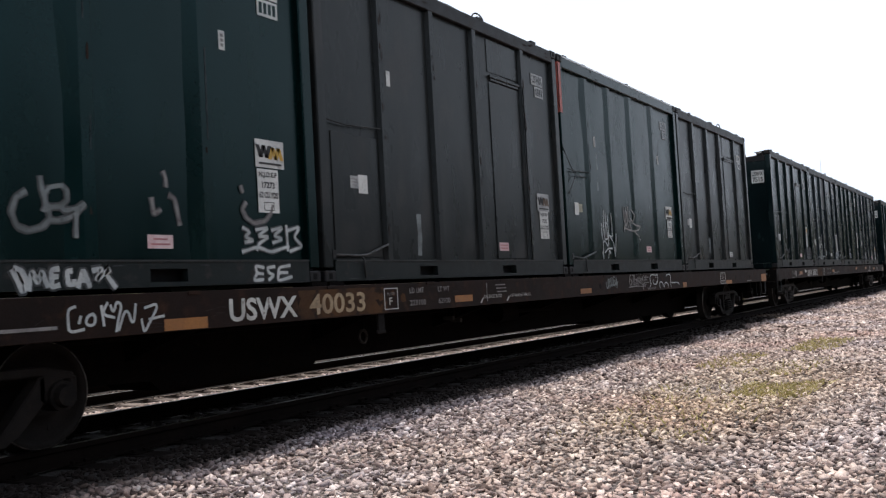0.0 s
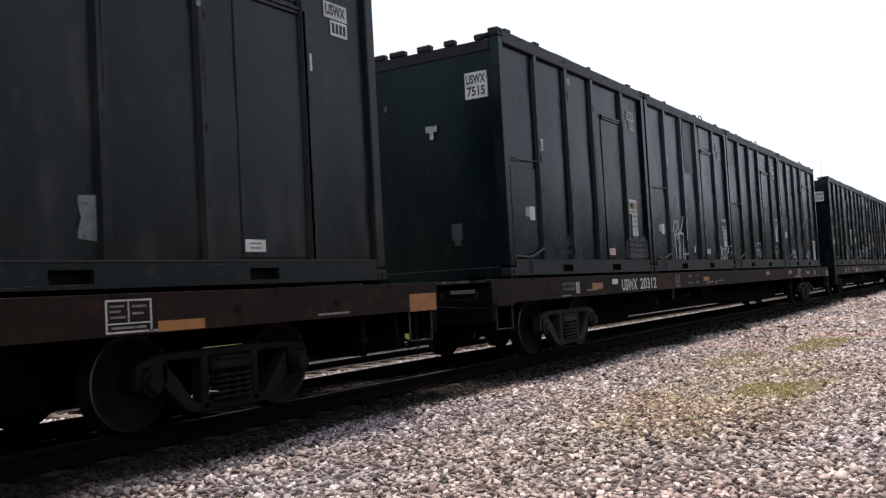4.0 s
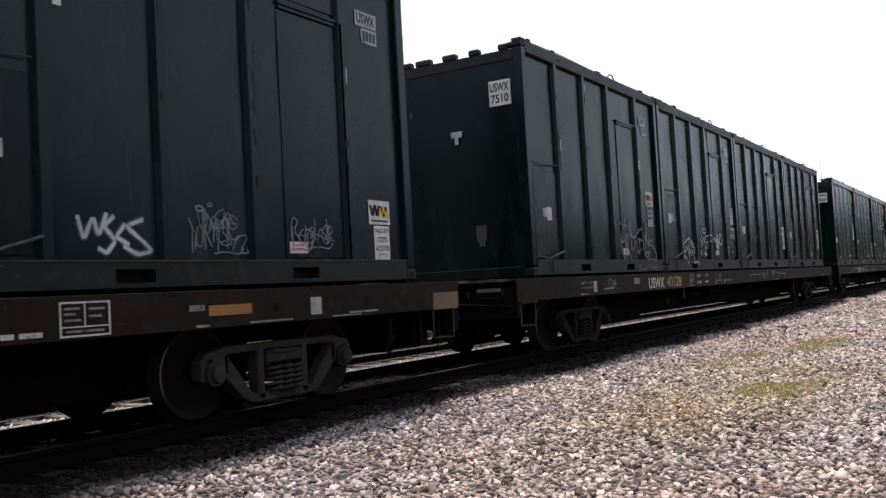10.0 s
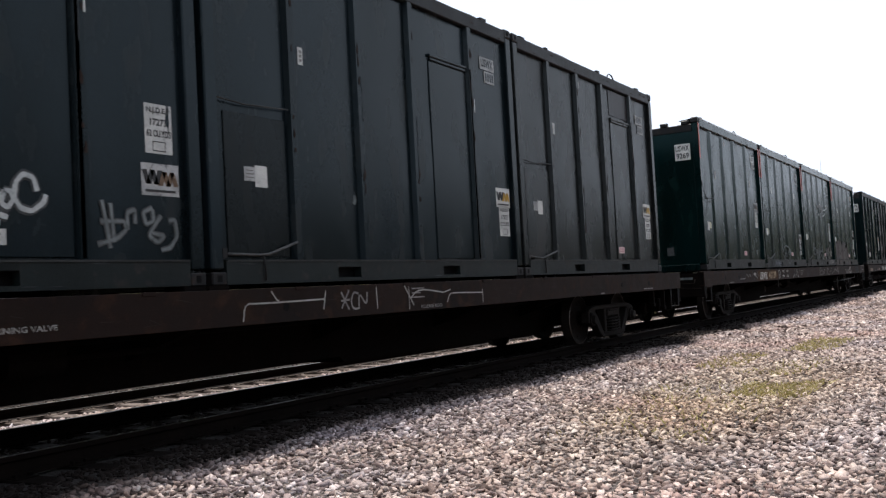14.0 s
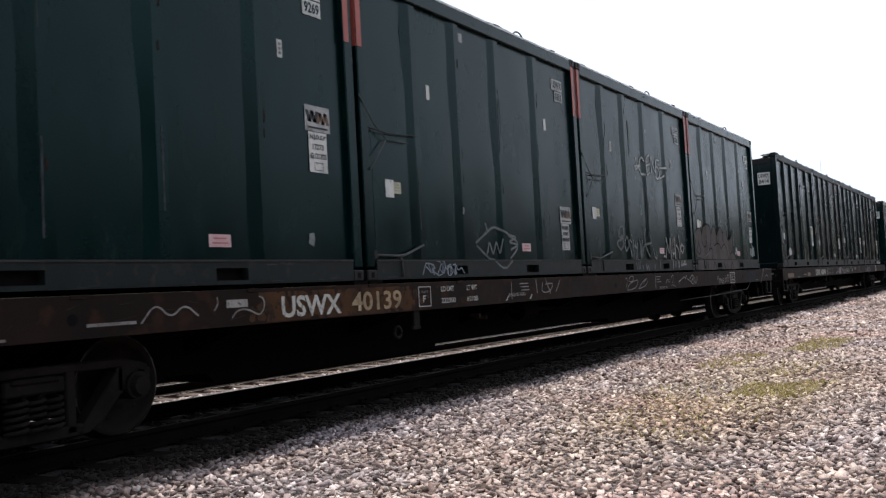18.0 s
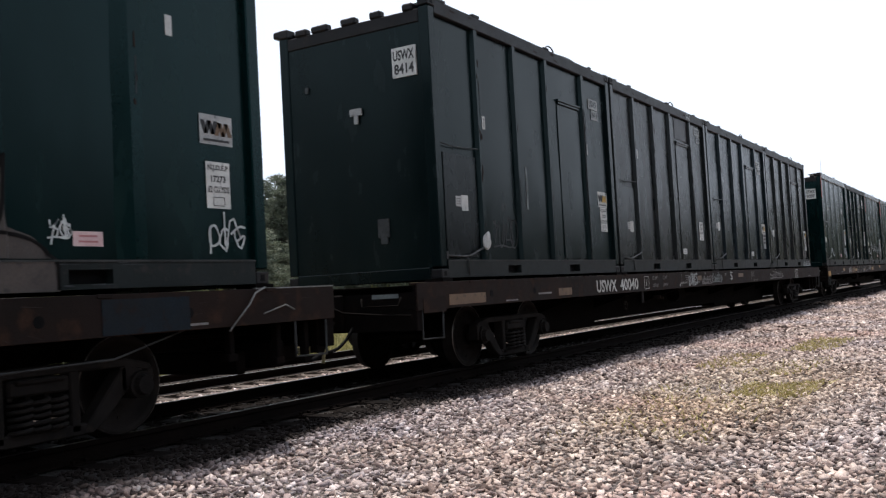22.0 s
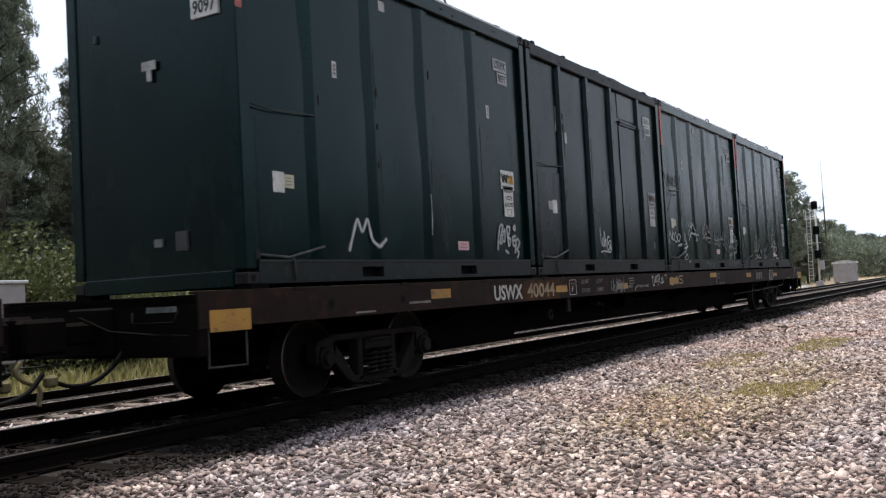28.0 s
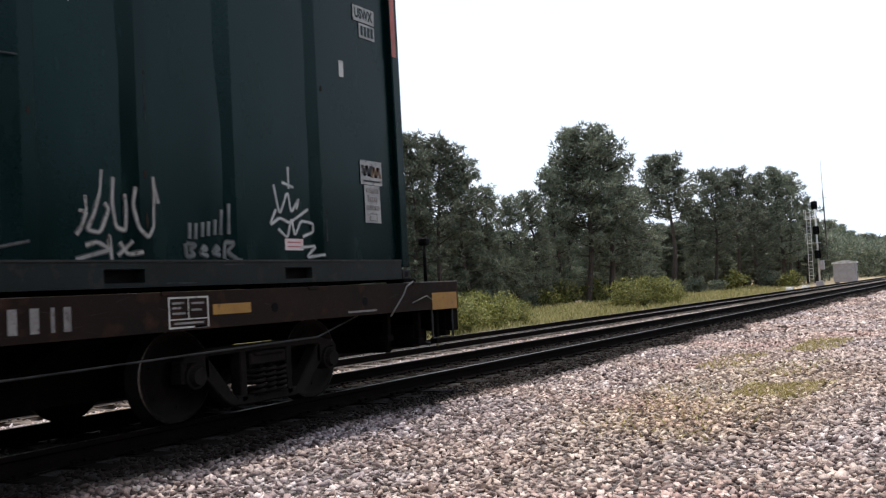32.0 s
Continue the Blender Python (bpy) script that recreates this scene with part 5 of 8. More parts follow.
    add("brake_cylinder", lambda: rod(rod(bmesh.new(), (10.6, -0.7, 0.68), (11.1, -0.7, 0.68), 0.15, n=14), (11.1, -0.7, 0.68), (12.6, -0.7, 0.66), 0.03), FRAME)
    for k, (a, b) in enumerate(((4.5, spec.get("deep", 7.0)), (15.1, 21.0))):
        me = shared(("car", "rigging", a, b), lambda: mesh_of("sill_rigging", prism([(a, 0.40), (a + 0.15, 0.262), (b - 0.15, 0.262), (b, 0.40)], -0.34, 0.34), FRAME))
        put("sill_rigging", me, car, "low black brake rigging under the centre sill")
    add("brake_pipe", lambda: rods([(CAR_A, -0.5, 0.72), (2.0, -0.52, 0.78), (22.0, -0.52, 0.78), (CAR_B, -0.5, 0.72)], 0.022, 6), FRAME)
    if spec.get("levers"):
        add("hand_brake_rod", lambda: rods([(17.0, -1.26, 0.575), (19.4, -1.30, 0.60), (22.6, -1.28, 0.66), (23.4, -1.2, 0.84)], 0.010, 6), STRAP, "long thin brake rod")
    add("brake_valve", lambda: rods([(7.1 + 0.07 * math.cos(a), -0.9, 0.585 + 0.07 * math.sin(a)) for a in [k * math.tau / 12 for k in range(12)]] + [(7.17, -0.9, 0.585), (7.12, -0.9, 0.50)], 0.018, 6), TRUCK_PALE, "dusty curl of brake pipe")
    for k, (u, z) in enumerate(((9.02, 0.685), (9.21, 0.65))):
        add(f"pipe_cap.{k}", lambda: rod(bmesh.new(), (u, -0.95, z), (u, -0.80, z), 0.032, 0.024, n=10), TRUCK_PALE, "dusty pipe cap")
        add(f"pipe_stay.{k}", lambda: rod(bmesh.new(), (u, -0.84, z), (u, -0.84, 0.90), 0.012, n=6), FRAME)
    add("pipe_stay.2", lambda: rod(bmesh.new(), (7.1, -0.9, 0.65), (7.1, -0.9, 0.90), 0.012, n=6), FRAME)
    add("hanger_bracket", lambda: boxes((6.80, 6.92, SIDE + 0.02, SIDE + 0.05, 0.62, 0.84), (6.78, 6.94, SIDE + 0.018, SIDE + 0.055, 0.62, 0.66), bevel=0.008), TRUCK, "short steel hanger")
    for u in (1.0, 2.28, 13.1, 21.9, 23.3):
        # black disc on the sill paints the shade of a hole
        me = shared(("car", "hole"), lambda: mesh_of("hole", rod(bmesh.new(), (0, SIDE - 0.002, 0.98), (0, SIDE + 0.004, 0.98), 0.045, n=14), BLACK))
        put("sill_hole", me, car, "", pose(u, 0, 0))
    for k in range(14):
        me = shared(("car", "stake"), lambda: mesh_of("stake_pocket", boxes((-0.07, 0.07, SIDE - 0.012, SIDE, TOP - 0.03, TOP + 0.004), bevel=0.004), SILL))
        put("stake_pocket", me, car, "", pose(0.5 + 1.83 * k, 0, 0))
    for k in range(4):
        for a in (0.1, LONG - 0.1):
            me = shared(("car", "pedestal"), lambda: mesh_of("pedestal", boxes((-0.12, 0.12, -0.125, 0.125, 1.13, 1.202)), FRAME))
            for y in (-1.125, 1.125):
                put("container_pedestal", me, car, "", pose(k * STEP + a, y, 0))
    # trucks
    steel = TRUCK_PALE if spec.get("dusty") else TRUCK
    for u in spec.get("trucks", (2.15, 22.08)):
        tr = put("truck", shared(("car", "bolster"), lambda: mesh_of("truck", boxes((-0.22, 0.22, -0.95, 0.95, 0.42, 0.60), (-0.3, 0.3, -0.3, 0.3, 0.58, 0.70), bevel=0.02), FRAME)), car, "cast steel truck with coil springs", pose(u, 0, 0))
        for y in (-1.0, 1.0):
            put("side_frame", shared(("car", steel.name, "side_frame", y), lambda: mesh_of("side_frame", side_frame(y), steel)), tr, "dusty cast side frame")
            for x in (-0.145, 0.0, 0.145):
                put("spring", shared(("car", steel.name, "spring", y, x), lambda: mesh_of("spring", spring(x, y - 0.06 * (1 if y < 0 else -1)), steel)), tr)
            put("bolster_end", shared(("car", steel.name, "bolster_end", y), lambda: mesh_of("bolster_end", boxes((-0.25, 0.25, y - 0.09, y + 0.09, 0.45, 0.57), (-0.20, 0.20, y - 0.11, y + 0.11, 0.53, 0.575), bevel=0.015), steel)), tr)
            for x in (-0.925, 0.925):
                def cap():
                    w = -1 if y < 0 else 1
                    bm = rod(bmesh.new(), (x, y - 0.1 * w, 0.42), (x, y + 0.10 * w, 0.42), 0.115, n=16)
                    rod(bm, (x, y + 0.10 * w, 0.42), (x, y + 0.15 * w, 0.42), 0.09, 0.075, n=16)
                    return bm
                put("bearing", shared(("car", steel.name, "bearing", y, x), lambda: mesh_of("bearing", cap(), steel)), tr)
        for x in (-0.925, 0.925):
            ax = put("wheelset", shared(("car", "axle"), lambda: mesh_of("wheelset", rod(bmesh.new(), (0, -1.0, 0), (0, 1.0, 0), 0.075, n=14), WHEEL)), car, "", pose(u + x, 0, WHEEL_R))
            wm = shared(("car", "wheel"), wheel_mesh)
            put("wheel", wm, ax, "rusted wheel with a bright rim", pose(0, -0.77, 0))
            put("wheel", wm, ax, "rusted wheel with a bright rim", pose(0, 0.77, 0, 0, 0, 180))
            rolling.append((ax, u + x))
    # markings on the near sill
    for a, b, z0, z1 in spec["yellow"]:
        sill_plate(car, "reflector", a, b, z0, z1, TAN if spec.get("tan") else ORANGE if spec.get("orange") else YELLOW, "faded yellow reflector strip")
    if spec.get("warm"):
        rust_stain(car, spec["stand"][0] - 0.2 if spec.get("crisp") else spec["stand"][1] - 0.1, spec["stand"][1] + 1.08)
    if spec["number"]:
        w0, n0 = spec["number"]
        ua, un = spec["stand"]
        letter_part(w0, ua, 0.875, 0.205, min(0.90, un - ua - 0.15), SIDE - 0.003, STENCIL, car, bold=0.025)
        letter_part(n0, un, 0.880, 0.205, 0.91, SIDE - 0.003, CREAM_WORN if spec.get("warm") else STENCIL, car, bold=0.02)
    p, pl, pt = spec["stencils"]
    part("stencil_frame", boxes((p - 0.13, p + 0.13, SIDE - 0.004, SIDE - 0.002, 1.10, 1.109), (p - 0.13, p + 0.13, SIDE - 0.004, SIDE - 0.002, 0.875, 0.884), (p - 0.13, p - 0.121, SIDE - 0.004, SIDE - 0.002, 0.884, 1.10), (p + 0.121, p + 0.13, SIDE - 0.004, SIDE - 0.002, 0.884, 1.10)), STENCIL, car)
    letter_part("PLATE", p - 0.07, 1.03, 0.03, 0.14, SIDE - 0.003, FAINT, car)
    letter_part("F", p - 0.04, 0.925, 0.08, 0.06, SIDE - 0.003, STENCIL, car)
    for txt, x, z, w in (("LD LMT", pl, 1.04, 0.30), (spec["load"], pl, 0.90, 0.33), ("LT WT", pt, 1.04, 0.26), (spec["light"], pt, 0.90, 0.27)):
        letter_part(txt, x, z, 0.062, w, SIDE - 0.003, STENCIL if spec.get("crisp") else FAINT, car)
    for a, b in spec.get("stains", ()):
        rust_stain(car, a, b)
    sill_scuffs(car, int(p * 1000) + int(pt * 100), spec.get("dusty"))
    slide = spec.get("slide", 0.0)
    if not spec.get("dusty"):
        bm = boxes((9.2 + slide / 4, 9.21 + slide / 4, SIDE - 0.004, SIDE - 0.002, 0.88, 1.12), *[(9.45 + 0.02 * k, 9.72 + 0.015 * k, SIDE - 0.004, SIDE - 0.002, 1.08 - 0.045 * k, 1.095 - 0.045 * k) for k in range(3)])
        part("stencil_print", bm, FAINT, car)
        letter_part("RELEASE ROD", 15.42, 0.86, 0.04, 0.46, SIDE - 0.003, FAINT, car)
        part("stencil_print", boxes((15.17, 15.19, SIDE - 0.004, SIDE - 0.002, 0.86, 1.12), (15.24, 15.5, SIDE - 0.004, SIDE - 0.002, 1.085, 1.10), (15.24, 15.42, SIDE - 0.004, SIDE - 0.002, 1.035, 1.05), (15.24, 15.5, SIDE - 0.004, SIDE - 0.002, 0.985, 1.0)), FAINT, car)
    letter_part("RELEASE ROD", 9.12 + slide, 0.90 if spec.get("dusty") else 0.92, 0.045, 0.50, SIDE - 0.003, RUBBED, car)
    if not spec.get("teal"):
        letter_part("RETAINING VALVE", 9.86 + slide, 0.915, 0.042, 0.62, SIDE - 0.003, RUBBED, car)
    for x in (9.02 + slide, 9.74 + slide):
        part("stencil_arrow", prism([(x, 0.865), (x + 0.035, 0.87), (x + 0.09, 0.925), (x + 0.075, 0.935)], SIDE - 0.004, SIDE - 0.002), STENCIL, car)
    part("stencil_print", boxes((2.4, 2.85, SIDE - 0.004, SIDE - 0.002, 0.92, 0.945), (1.4, 1.75, SIDE - 0.004, SIDE - 0.002, 0.86, 0.88), (20.9, 21.05, SIDE - 0.004, SIDE - 0.002, 0.85, 0.87), (23.0, 23.5, SIDE - 0.004, SIDE - 0.002, 0.87, 0.89)), FAINT, car)
    if spec.get("block"):
        letter_part("EMPTY LOAD", 1.45, 1.02, 0.05, 0.46, SIDE - 0.003, FAINT, car)
        letter_part("4\" ADJ BLOCK", 1.45, 0.94, 0.05, 0.48, SIDE - 0.003, FAINT, car)
        sill_plate(car, "notice", 1.95, 2.09, 0.89, 1.07, RUBBED, "white paper notice")
    q = spec.get("grid")
    if q:
        part("stencil_grid", boxes((q, q + 0.44, SIDE - 0.004, SIDE - 0.002, 1.10, 1.115), (q, q + 0.44, SIDE - 0.004, SIDE - 0.002, 0.855, 0.87), (q, q + 0.015, SIDE - 0.004, SIDE - 0.002, 0.87, 1.10), (q + 0.425, q + 0.44, SIDE - 0.004, SIDE - 0.002, 0.87, 1.10), (q + 0.015, q + 0.425, SIDE - 0.004, SIDE - 0.002, 0.925, 0.935), (q + 0.21, q + 0.22, SIDE - 0.004, SIDE - 0.002, 0.935, 1.10)), STENCIL, car, "white stencilled record grid")
    if q:
        part("stencil_print", boxes(*[(q + a, q + b, SIDE - 0.004, SIDE - 0.002, z, z + 0.018) for a, b, z in ((0.04, 0.17, 1.055), (0.04, 0.14, 1.015), (0.04, 0.18, 0.97), (0.25, 0.39, 1.05), (0.25, 0.36, 0.995), (0.05, 0.38, 0.888))]), FAINT, car)
    if spec.get("paper"):
        sill_plate(car, "notice", 3.5, 3.76, 1.0, 1.09, WHITE, "small weathered notice")
    for g in spec["tags"]:
        sill_tag(car, *g)
    for a, b, z0, z1, m in spec.get("papers", ()):
        sill_plate(car, "notice", a, b, z0, z1, m, "small weathered notice")
    for a, b in spec.get("bars", ()):
        sill_plate(car, "stencil_bar", a, b, 0.90, 1.08, FAINT)
    for lines in spec.get("drawn", ()):
        sill_lines(car, lines, 0.011 if spec.get("bright") else 0.008, CHALK if spec.get("bright") else RUBBED if len(lines) > 7 else FAINT)
    if spec.get("teal"):
        sill_plate(car, "paint_patch", 22.43, 23.30, LOW + 0.01, TOP - 0.04, TEAL, "faded teal overspray on the sill")
    if spec.get("lead"):
        part("marker_post", rods([(25.07, -1.0, 1.1), (25.07, -1.0, 1.70)], 0.022, 8), BLACK, car, "dark post at the rear end")
        part("marker_head", boxes((25.02, 25.12, -1.06, -0.94, 1.62, 1.72), bevel=0.02), BLACK, car, "dark marker box on the post")
    # leading end sill: a faint number, drawn as bars, and a panel at the trailing end
    part("stencil_print", boxes((CAR_A - 0.003, CAR_A - 0.001, -1.1, -0.72, 0.99, 1.04)), MIST, car)
    if spec.get("tail"):
        part("end_reflector", boxes((CAR_B - 0.60, CAR_B - 0.04, SIDE - 0.005, SIDE - 0.0015, 0.83, 1.03)), spec["tail"], car, "faded tan panel at the end of the sill")
    part("end_reflector", boxes((CAR_A + 0.12, CAR_A + 0.62, SIDE - 0.005, SIDE - 0.0015, 0.80, 0.99)), YELLOW if spec.get("lead") else SILL, car, "reflector panel at the end of the sill")
    return car


CREAM_WORN = mat("worn_cream_stencil", (0.33, 0.245, 0.145), 0.7, dark=(0.19, 0.13, 0.075), spots=(0.13, 0.10, 0.07), scale=5, amount=0.35)


def smooth3(pts):
    pts = [Vector(p) for p in pts]
    for _ in range(2):
        out = [pts[0]]
        for a, b in zip(pts, pts[1:]):
            out += [a.lerp(b, 0.25), a.lerp(b, 0.75)]
        pts = out + [pts[-1]]
    return pts


CARS = (
    dict(label="rust-brown flat car with a gaudily tagged side sill", number=("USWX", "40033"), stencils=(7.03, 7.4, 8.01), stand=(4.56, 5.64), warm=True, orange=True, tail=ORANGE, load="223100", light="62900", grid=20.5, yellow=((3.83, 4.30, 0.845, 0.94), (8.39, 8.82, 0.90, 0.98), (12.26, 12.7, 0.88, 0.96), (17.6, 17.85, 0.85, 0.95), (21.0, 21.5, 0.845, 0.93)),
         tags=((13.36, 0.96, 0.5, 0.16, 4), (14.41, 0.94, 0.9, 0.2, 5, FAINT)), bright=True, drawn=(
             (((3.01, 1.08), (2.94, 1.06), (2.94, 0.95), (2.95, 0.89), (3.08, 0.91)), ((3.03, 0.95), (3.05, 1.01)), ((3.16, 1.02), (3.1, 1.0), (3.09, 0.94), (3.16, 0.93), (3.18, 0.99), (3.15, 1.02)), ((3.23, 1.08), (3.25, 0.92)), ((3.29, 1.1), (3.23, 1.01), (3.35, 0.98)), ((3.31, 1.08), (3.34, 1.01), (3.37, 1.11), (3.42, 1.07), (3.38, 0.97), (3.36, 0.87)), ((3.38, 0.88), (3.46, 1.07), (3.52, 0.89), (3.55, 1.08)), ((3.63, 1.04), (3.79, 1.08), (3.67, 0.91), (3.62, 0.84), (3.6, 0.96)), ((3.67, 0.95), (3.83, 0.97))),
             (((15.56, 0.90), (15.61, 0.97), (15.56, 1.07), (15.62, 1.14), (15.87, 1.13), (15.91, 1.07)), ((15.90, 1.13), (16.02, 1.13), (16.01, 1.0), (15.92, 0.98)), ((16.0, 1.0), (15.89, 0.94), (15.75, 0.96), (15.72, 1.01), (15.76, 1.04)),
              ((16.13, 0.87), (16.09, 0.97), (16.16, 0.99), (16.29, 0.98), (16.37, 0.86), (16.43, 0.98), (16.59, 0.96), (16.65, 0.87)), ((16.52, 1.08), (16.55, 1.13), (16.81, 1.13), (16.77, 0.97), (16.81, 0.87)), ((16.83, 0.96), (17.28, 0.96), (17.33, 0.91))),)),
    dict(label="rust-brown flat car with white stencilled side sill", number=("USWX", "20312"), slide=0.17, stains=((6.0, 6.6),), stencils=(7.12, 7.82, 8.35), stand=(3.95, 4.88), trucks=(2.28, 22.29), dusty=True, orange=True, tail=TAN, load="226000", light="60000", block=True, paper=True, papers=((22.39, 22.55, 0.885, 1.055, WORN), (20.83, 21.0, 0.99, 1.04, FAINT), (19.14, 19.24, 0.873, 0.91, STENCIL), (19.28, 19.46, 0.873, 0.91, STENCIL), (21.54, 22.12, 0.852, 0.868, FAINT), (22.72, 23.2, 0.848, 0.862, FAINT)), grid=19.6, yellow=((2.61, 3.06, 0.94, 1.04), (8.98, 9.42, 0.95, 1.04), (15.09, 15.53, 0.99, 1.09), (18.11, 18.59, 0.98, 1.09), (21.05, 21.57, 0.94, 1.03)), tags=()),
    dict(label="dark rusty flat car with a cream number on its sill", number=("USWX", "40128"), slide=0.17, stencils=(7.39, 7.76, 8.39), stand=(4.64, 5.72), warm=True, load="223100", light="62900", crisp=True, block=True, yellow=(), papers=((3.86, 4.14, 1.0, 1.0695, ROSEWORN), (3.86, 4.14, 1.07, 1.085, RUBBED), (3.86, 4.14, 0.985, 0.9995, RUBBED)),
         tags=((2.6, 0.93, 0.34, 0.16, 14, MIST, "OX"), (13.93, 0.91, 0.44, 0.18, 12, FAINT, "XCZ".replace("Z", "N"))), drawn=(
             (((12.52, 0.87), (12.55, 1.03), (12.71, 1.02), (13.68, 1.03)), ((13.69, 1.11), (13.65, 0.93)), ((12.90, 1.13), (12.97, 1.04), (13.0, 1.04)), ((14.55, 1.13), (14.56, 0.89)),
              ((15.09, 1.13), (15.27, 0.90)), ((15.2, 0.98), (15.38, 1.09), (15.92, 1.03)), ((15.92, 1.03), (16.09, 1.06)), ((16.0, 0.91), (16.05, 1.0), (16.12, 1.02), (16.89, 1.0)), ((16.88, 1.04), (16.88, 0.87))),)),
    dict(label="dark rusty flat car with thin tags on its sill", teal=True, deep=8.9, levers=True, number=("USWX", "40139"), stencils=(7.015, 7.38, 7.99), stand=(4.54, 5.62), warm=True, load="222900", light="63100", crisp=True, yellow=(),
         grid=20.68, papers=((3.83, 4.09, 1.0, 1.07, RUBBED),), tags=(), drawn=(
             (((13.58, 1.09), (13.65, 1.09), (13.66, 1.00), (13.57, 0.92)), ((13.75, 1.08), (13.87, 1.13), (14.00, 1.11), (13.95, 1.03), (13.75, 1.02), (13.75, 1.08)), ((13.64, 0.88), (13.74, 0.99), (14.17, 1.06), (14.22, 1.02), (14.10, 0.92), (13.86, 0.88), (13.64, 0.88)), ((14.22, 0.89), (14.44, 1.01), (14.69, 1.08), (14.72, 1.02), (14.61, 0.93), (14.23, 0.89)), ((14.50, 0.96), (14.54, 1.02), (14.67, 1.06))),
             (((3.89, 0.91), (3.96, 0.98), (4.10, 0.98), (4.24, 0.91), (4.31, 0.99), (4.30, 1.07), (4.24, 1.09)), ((3.68, 0.98), (3.73, 1.04), (3.72, 1.10)), ((2.9, 0.92), (3.05, 1.08), (3.2, 0.94), (3.35, 1.06), (3.5, 0.95))),
             (((9.97, 1.14), (10.00, 0.94)), ((10.19, 1.09), (10.13, 0.94), (10.45, 0.95), (10.56, 1.08), (10.28, 1.06)), ((10.29, 1.15), (10.44, 0.92)), ((10.80, 1.12), (10.63, 0.94))),
             (((16.14, 1.05), (16.21, 1.10), (16.29, 1.11), (16.27, 1.05), (16.23, 0.99), (16.23, 0.95)), ((16.17, 0.97), (16.19, 0.97)), ((16.29, 0.96), (16.31, 0.96)), ((16.12, 0.90), (16.23, 0.92), (16.37, 0.88)), ((15.78, 0.95), (15.9, 1.05), (16.0, 0.95), (16.08, 1.03))),
             (((16.66, 0.99), (16.60, 0.97), (16.64, 0.92)), ((16.61, 0.95), (16.98, 1.07), (17.06, 1.05)), ((17.06, 1.01), (17.15, 1.09), (17.21, 1.07)), ((17.19, 1.02), (17.48, 0.95)),
              ((17.38, 1.01), (17.60, 1.11), (17.67, 1.05), (17.48, 0.95), (17.55, 0.89), (17.66, 0.94), (17.63, 1.02), (17.52, 0.97)), ((17.75, 1.06), (17.66, 0.88)), ((17.84, 1.04), (17.76, 0.90)), ((17.94, 1.05), (17.83, 0.91))),
             (((19.53, 0.96), (19.57, 1.02), (19.68, 1.04), (19.65, 0.86)), ((19.70, 1.00), (19.75, 0.86), (19.82, 1.00)), ((19.84, 0.87), (19.90, 0.99), (19.95, 0.87)), ((20.08, 0.99), (19.99, 0.97), (19.98, 0.86), (20.08, 0.86)), ((20.00, 0.92), (20.08, 0.93)), ((20.21, 1.07), (20.23, 0.91), (20.13, 0.87)), ((20.28, 1.00), (20.34, 0.98), (20.32, 0.90), (20.27, 0.91), (20.28, 1.00)), ((20.38, 0.86), (20.39, 1.05), (20.52, 1.06), (20.52, 0.99), (20.42, 0.97), (20.55, 0.87))),)),
    dict(label="red-brown flat car with faded tan reflectors", number=("USWX", "40040"), stencils=(7.04, 7.38, 8.0), stand=(4.6, 5.67), load="223100", light="62900", tan=True, yellow=((-0.08, 0.83, 0.87, 1.0), (3.1, 3.58, 0.88, 0.99), (10.33, 10.63, 0.97, 1.07), (13.84, 14.31, 0.99, 1.08)), grid=20.9,
         tags=((9.68, 0.89, 0.64, 0.22, 31, CHALK, "DORES", 0.014), (10.64, 0.90, 0.85, 0.18, 32, FAINT), (11.5, 0.92, 0.75, 0.16, 33), (12.55, 1.03, 0.18, 0.07, 34, FAINT, "="), (13.03, 0.91, 0.26, 0.21, 35, CHALK, "$", 0.012), (17.4, 0.9, 1.6, 0.2, 31, FAINT))),
    dict(label="last rust-brown flat car with yellow reflectors", number=("USWX", "40044"), stencils=(6.985, 7.33, 7.96), stand=(4.42, 5.4), warm=True, levers=True, tail=YELLOW, load="223100", light="62900", lead=True, grid=20.63, yellow=((2.87, 3.31, 0.96, 1.07), (6.36, 6.76, 0.93, 1.03), (8.92, 9.38, 0.91, 1.01), (11.75, 12.3, 0.93, 1.05), (14.67, 15.15, 1.02, 1.12), (18.01, 18.48, 0.97, 1.08), (21.12, 21.58, 0.95, 1.04)),
         bright=True, bars=((19.07, 19.13), (19.22, 19.29), (19.39, 19.46), (19.555, 19.585), (19.66, 19.72)), drawn=(
             (((10.72, 1.15), (10.74, 0.94), (10.82, 0.91), (10.85, 1.05), (10.78, 1.11), (10.69, 1.08)), ((10.87, 0.99), (10.96, 1.04), (10.96, 1.11), (10.89, 1.09), (10.9, 0.99), (10.99, 1.0)), ((11.03, 0.92), (11.05, 1.12)), ((11.0, 1.1), (11.13, 1.14), (11.15, 1.06), (11.06, 1.03), (11.18, 0.97)), ((11.21, 0.95), (11.34, 1.01), (11.32, 1.09), (11.25, 1.05), (11.27, 0.95), (11.39, 1.0)), ((11.43, 1.1), (11.55, 1.13), (11.54, 1.04))),),
         tags=((11.75, 0.93, 0.9, 0.15, 42, CREAM_WORN, "SOS", 0.013), (8.6, 0.87, 0.6, 0.2, 44))),
)
C, M = None, MIST
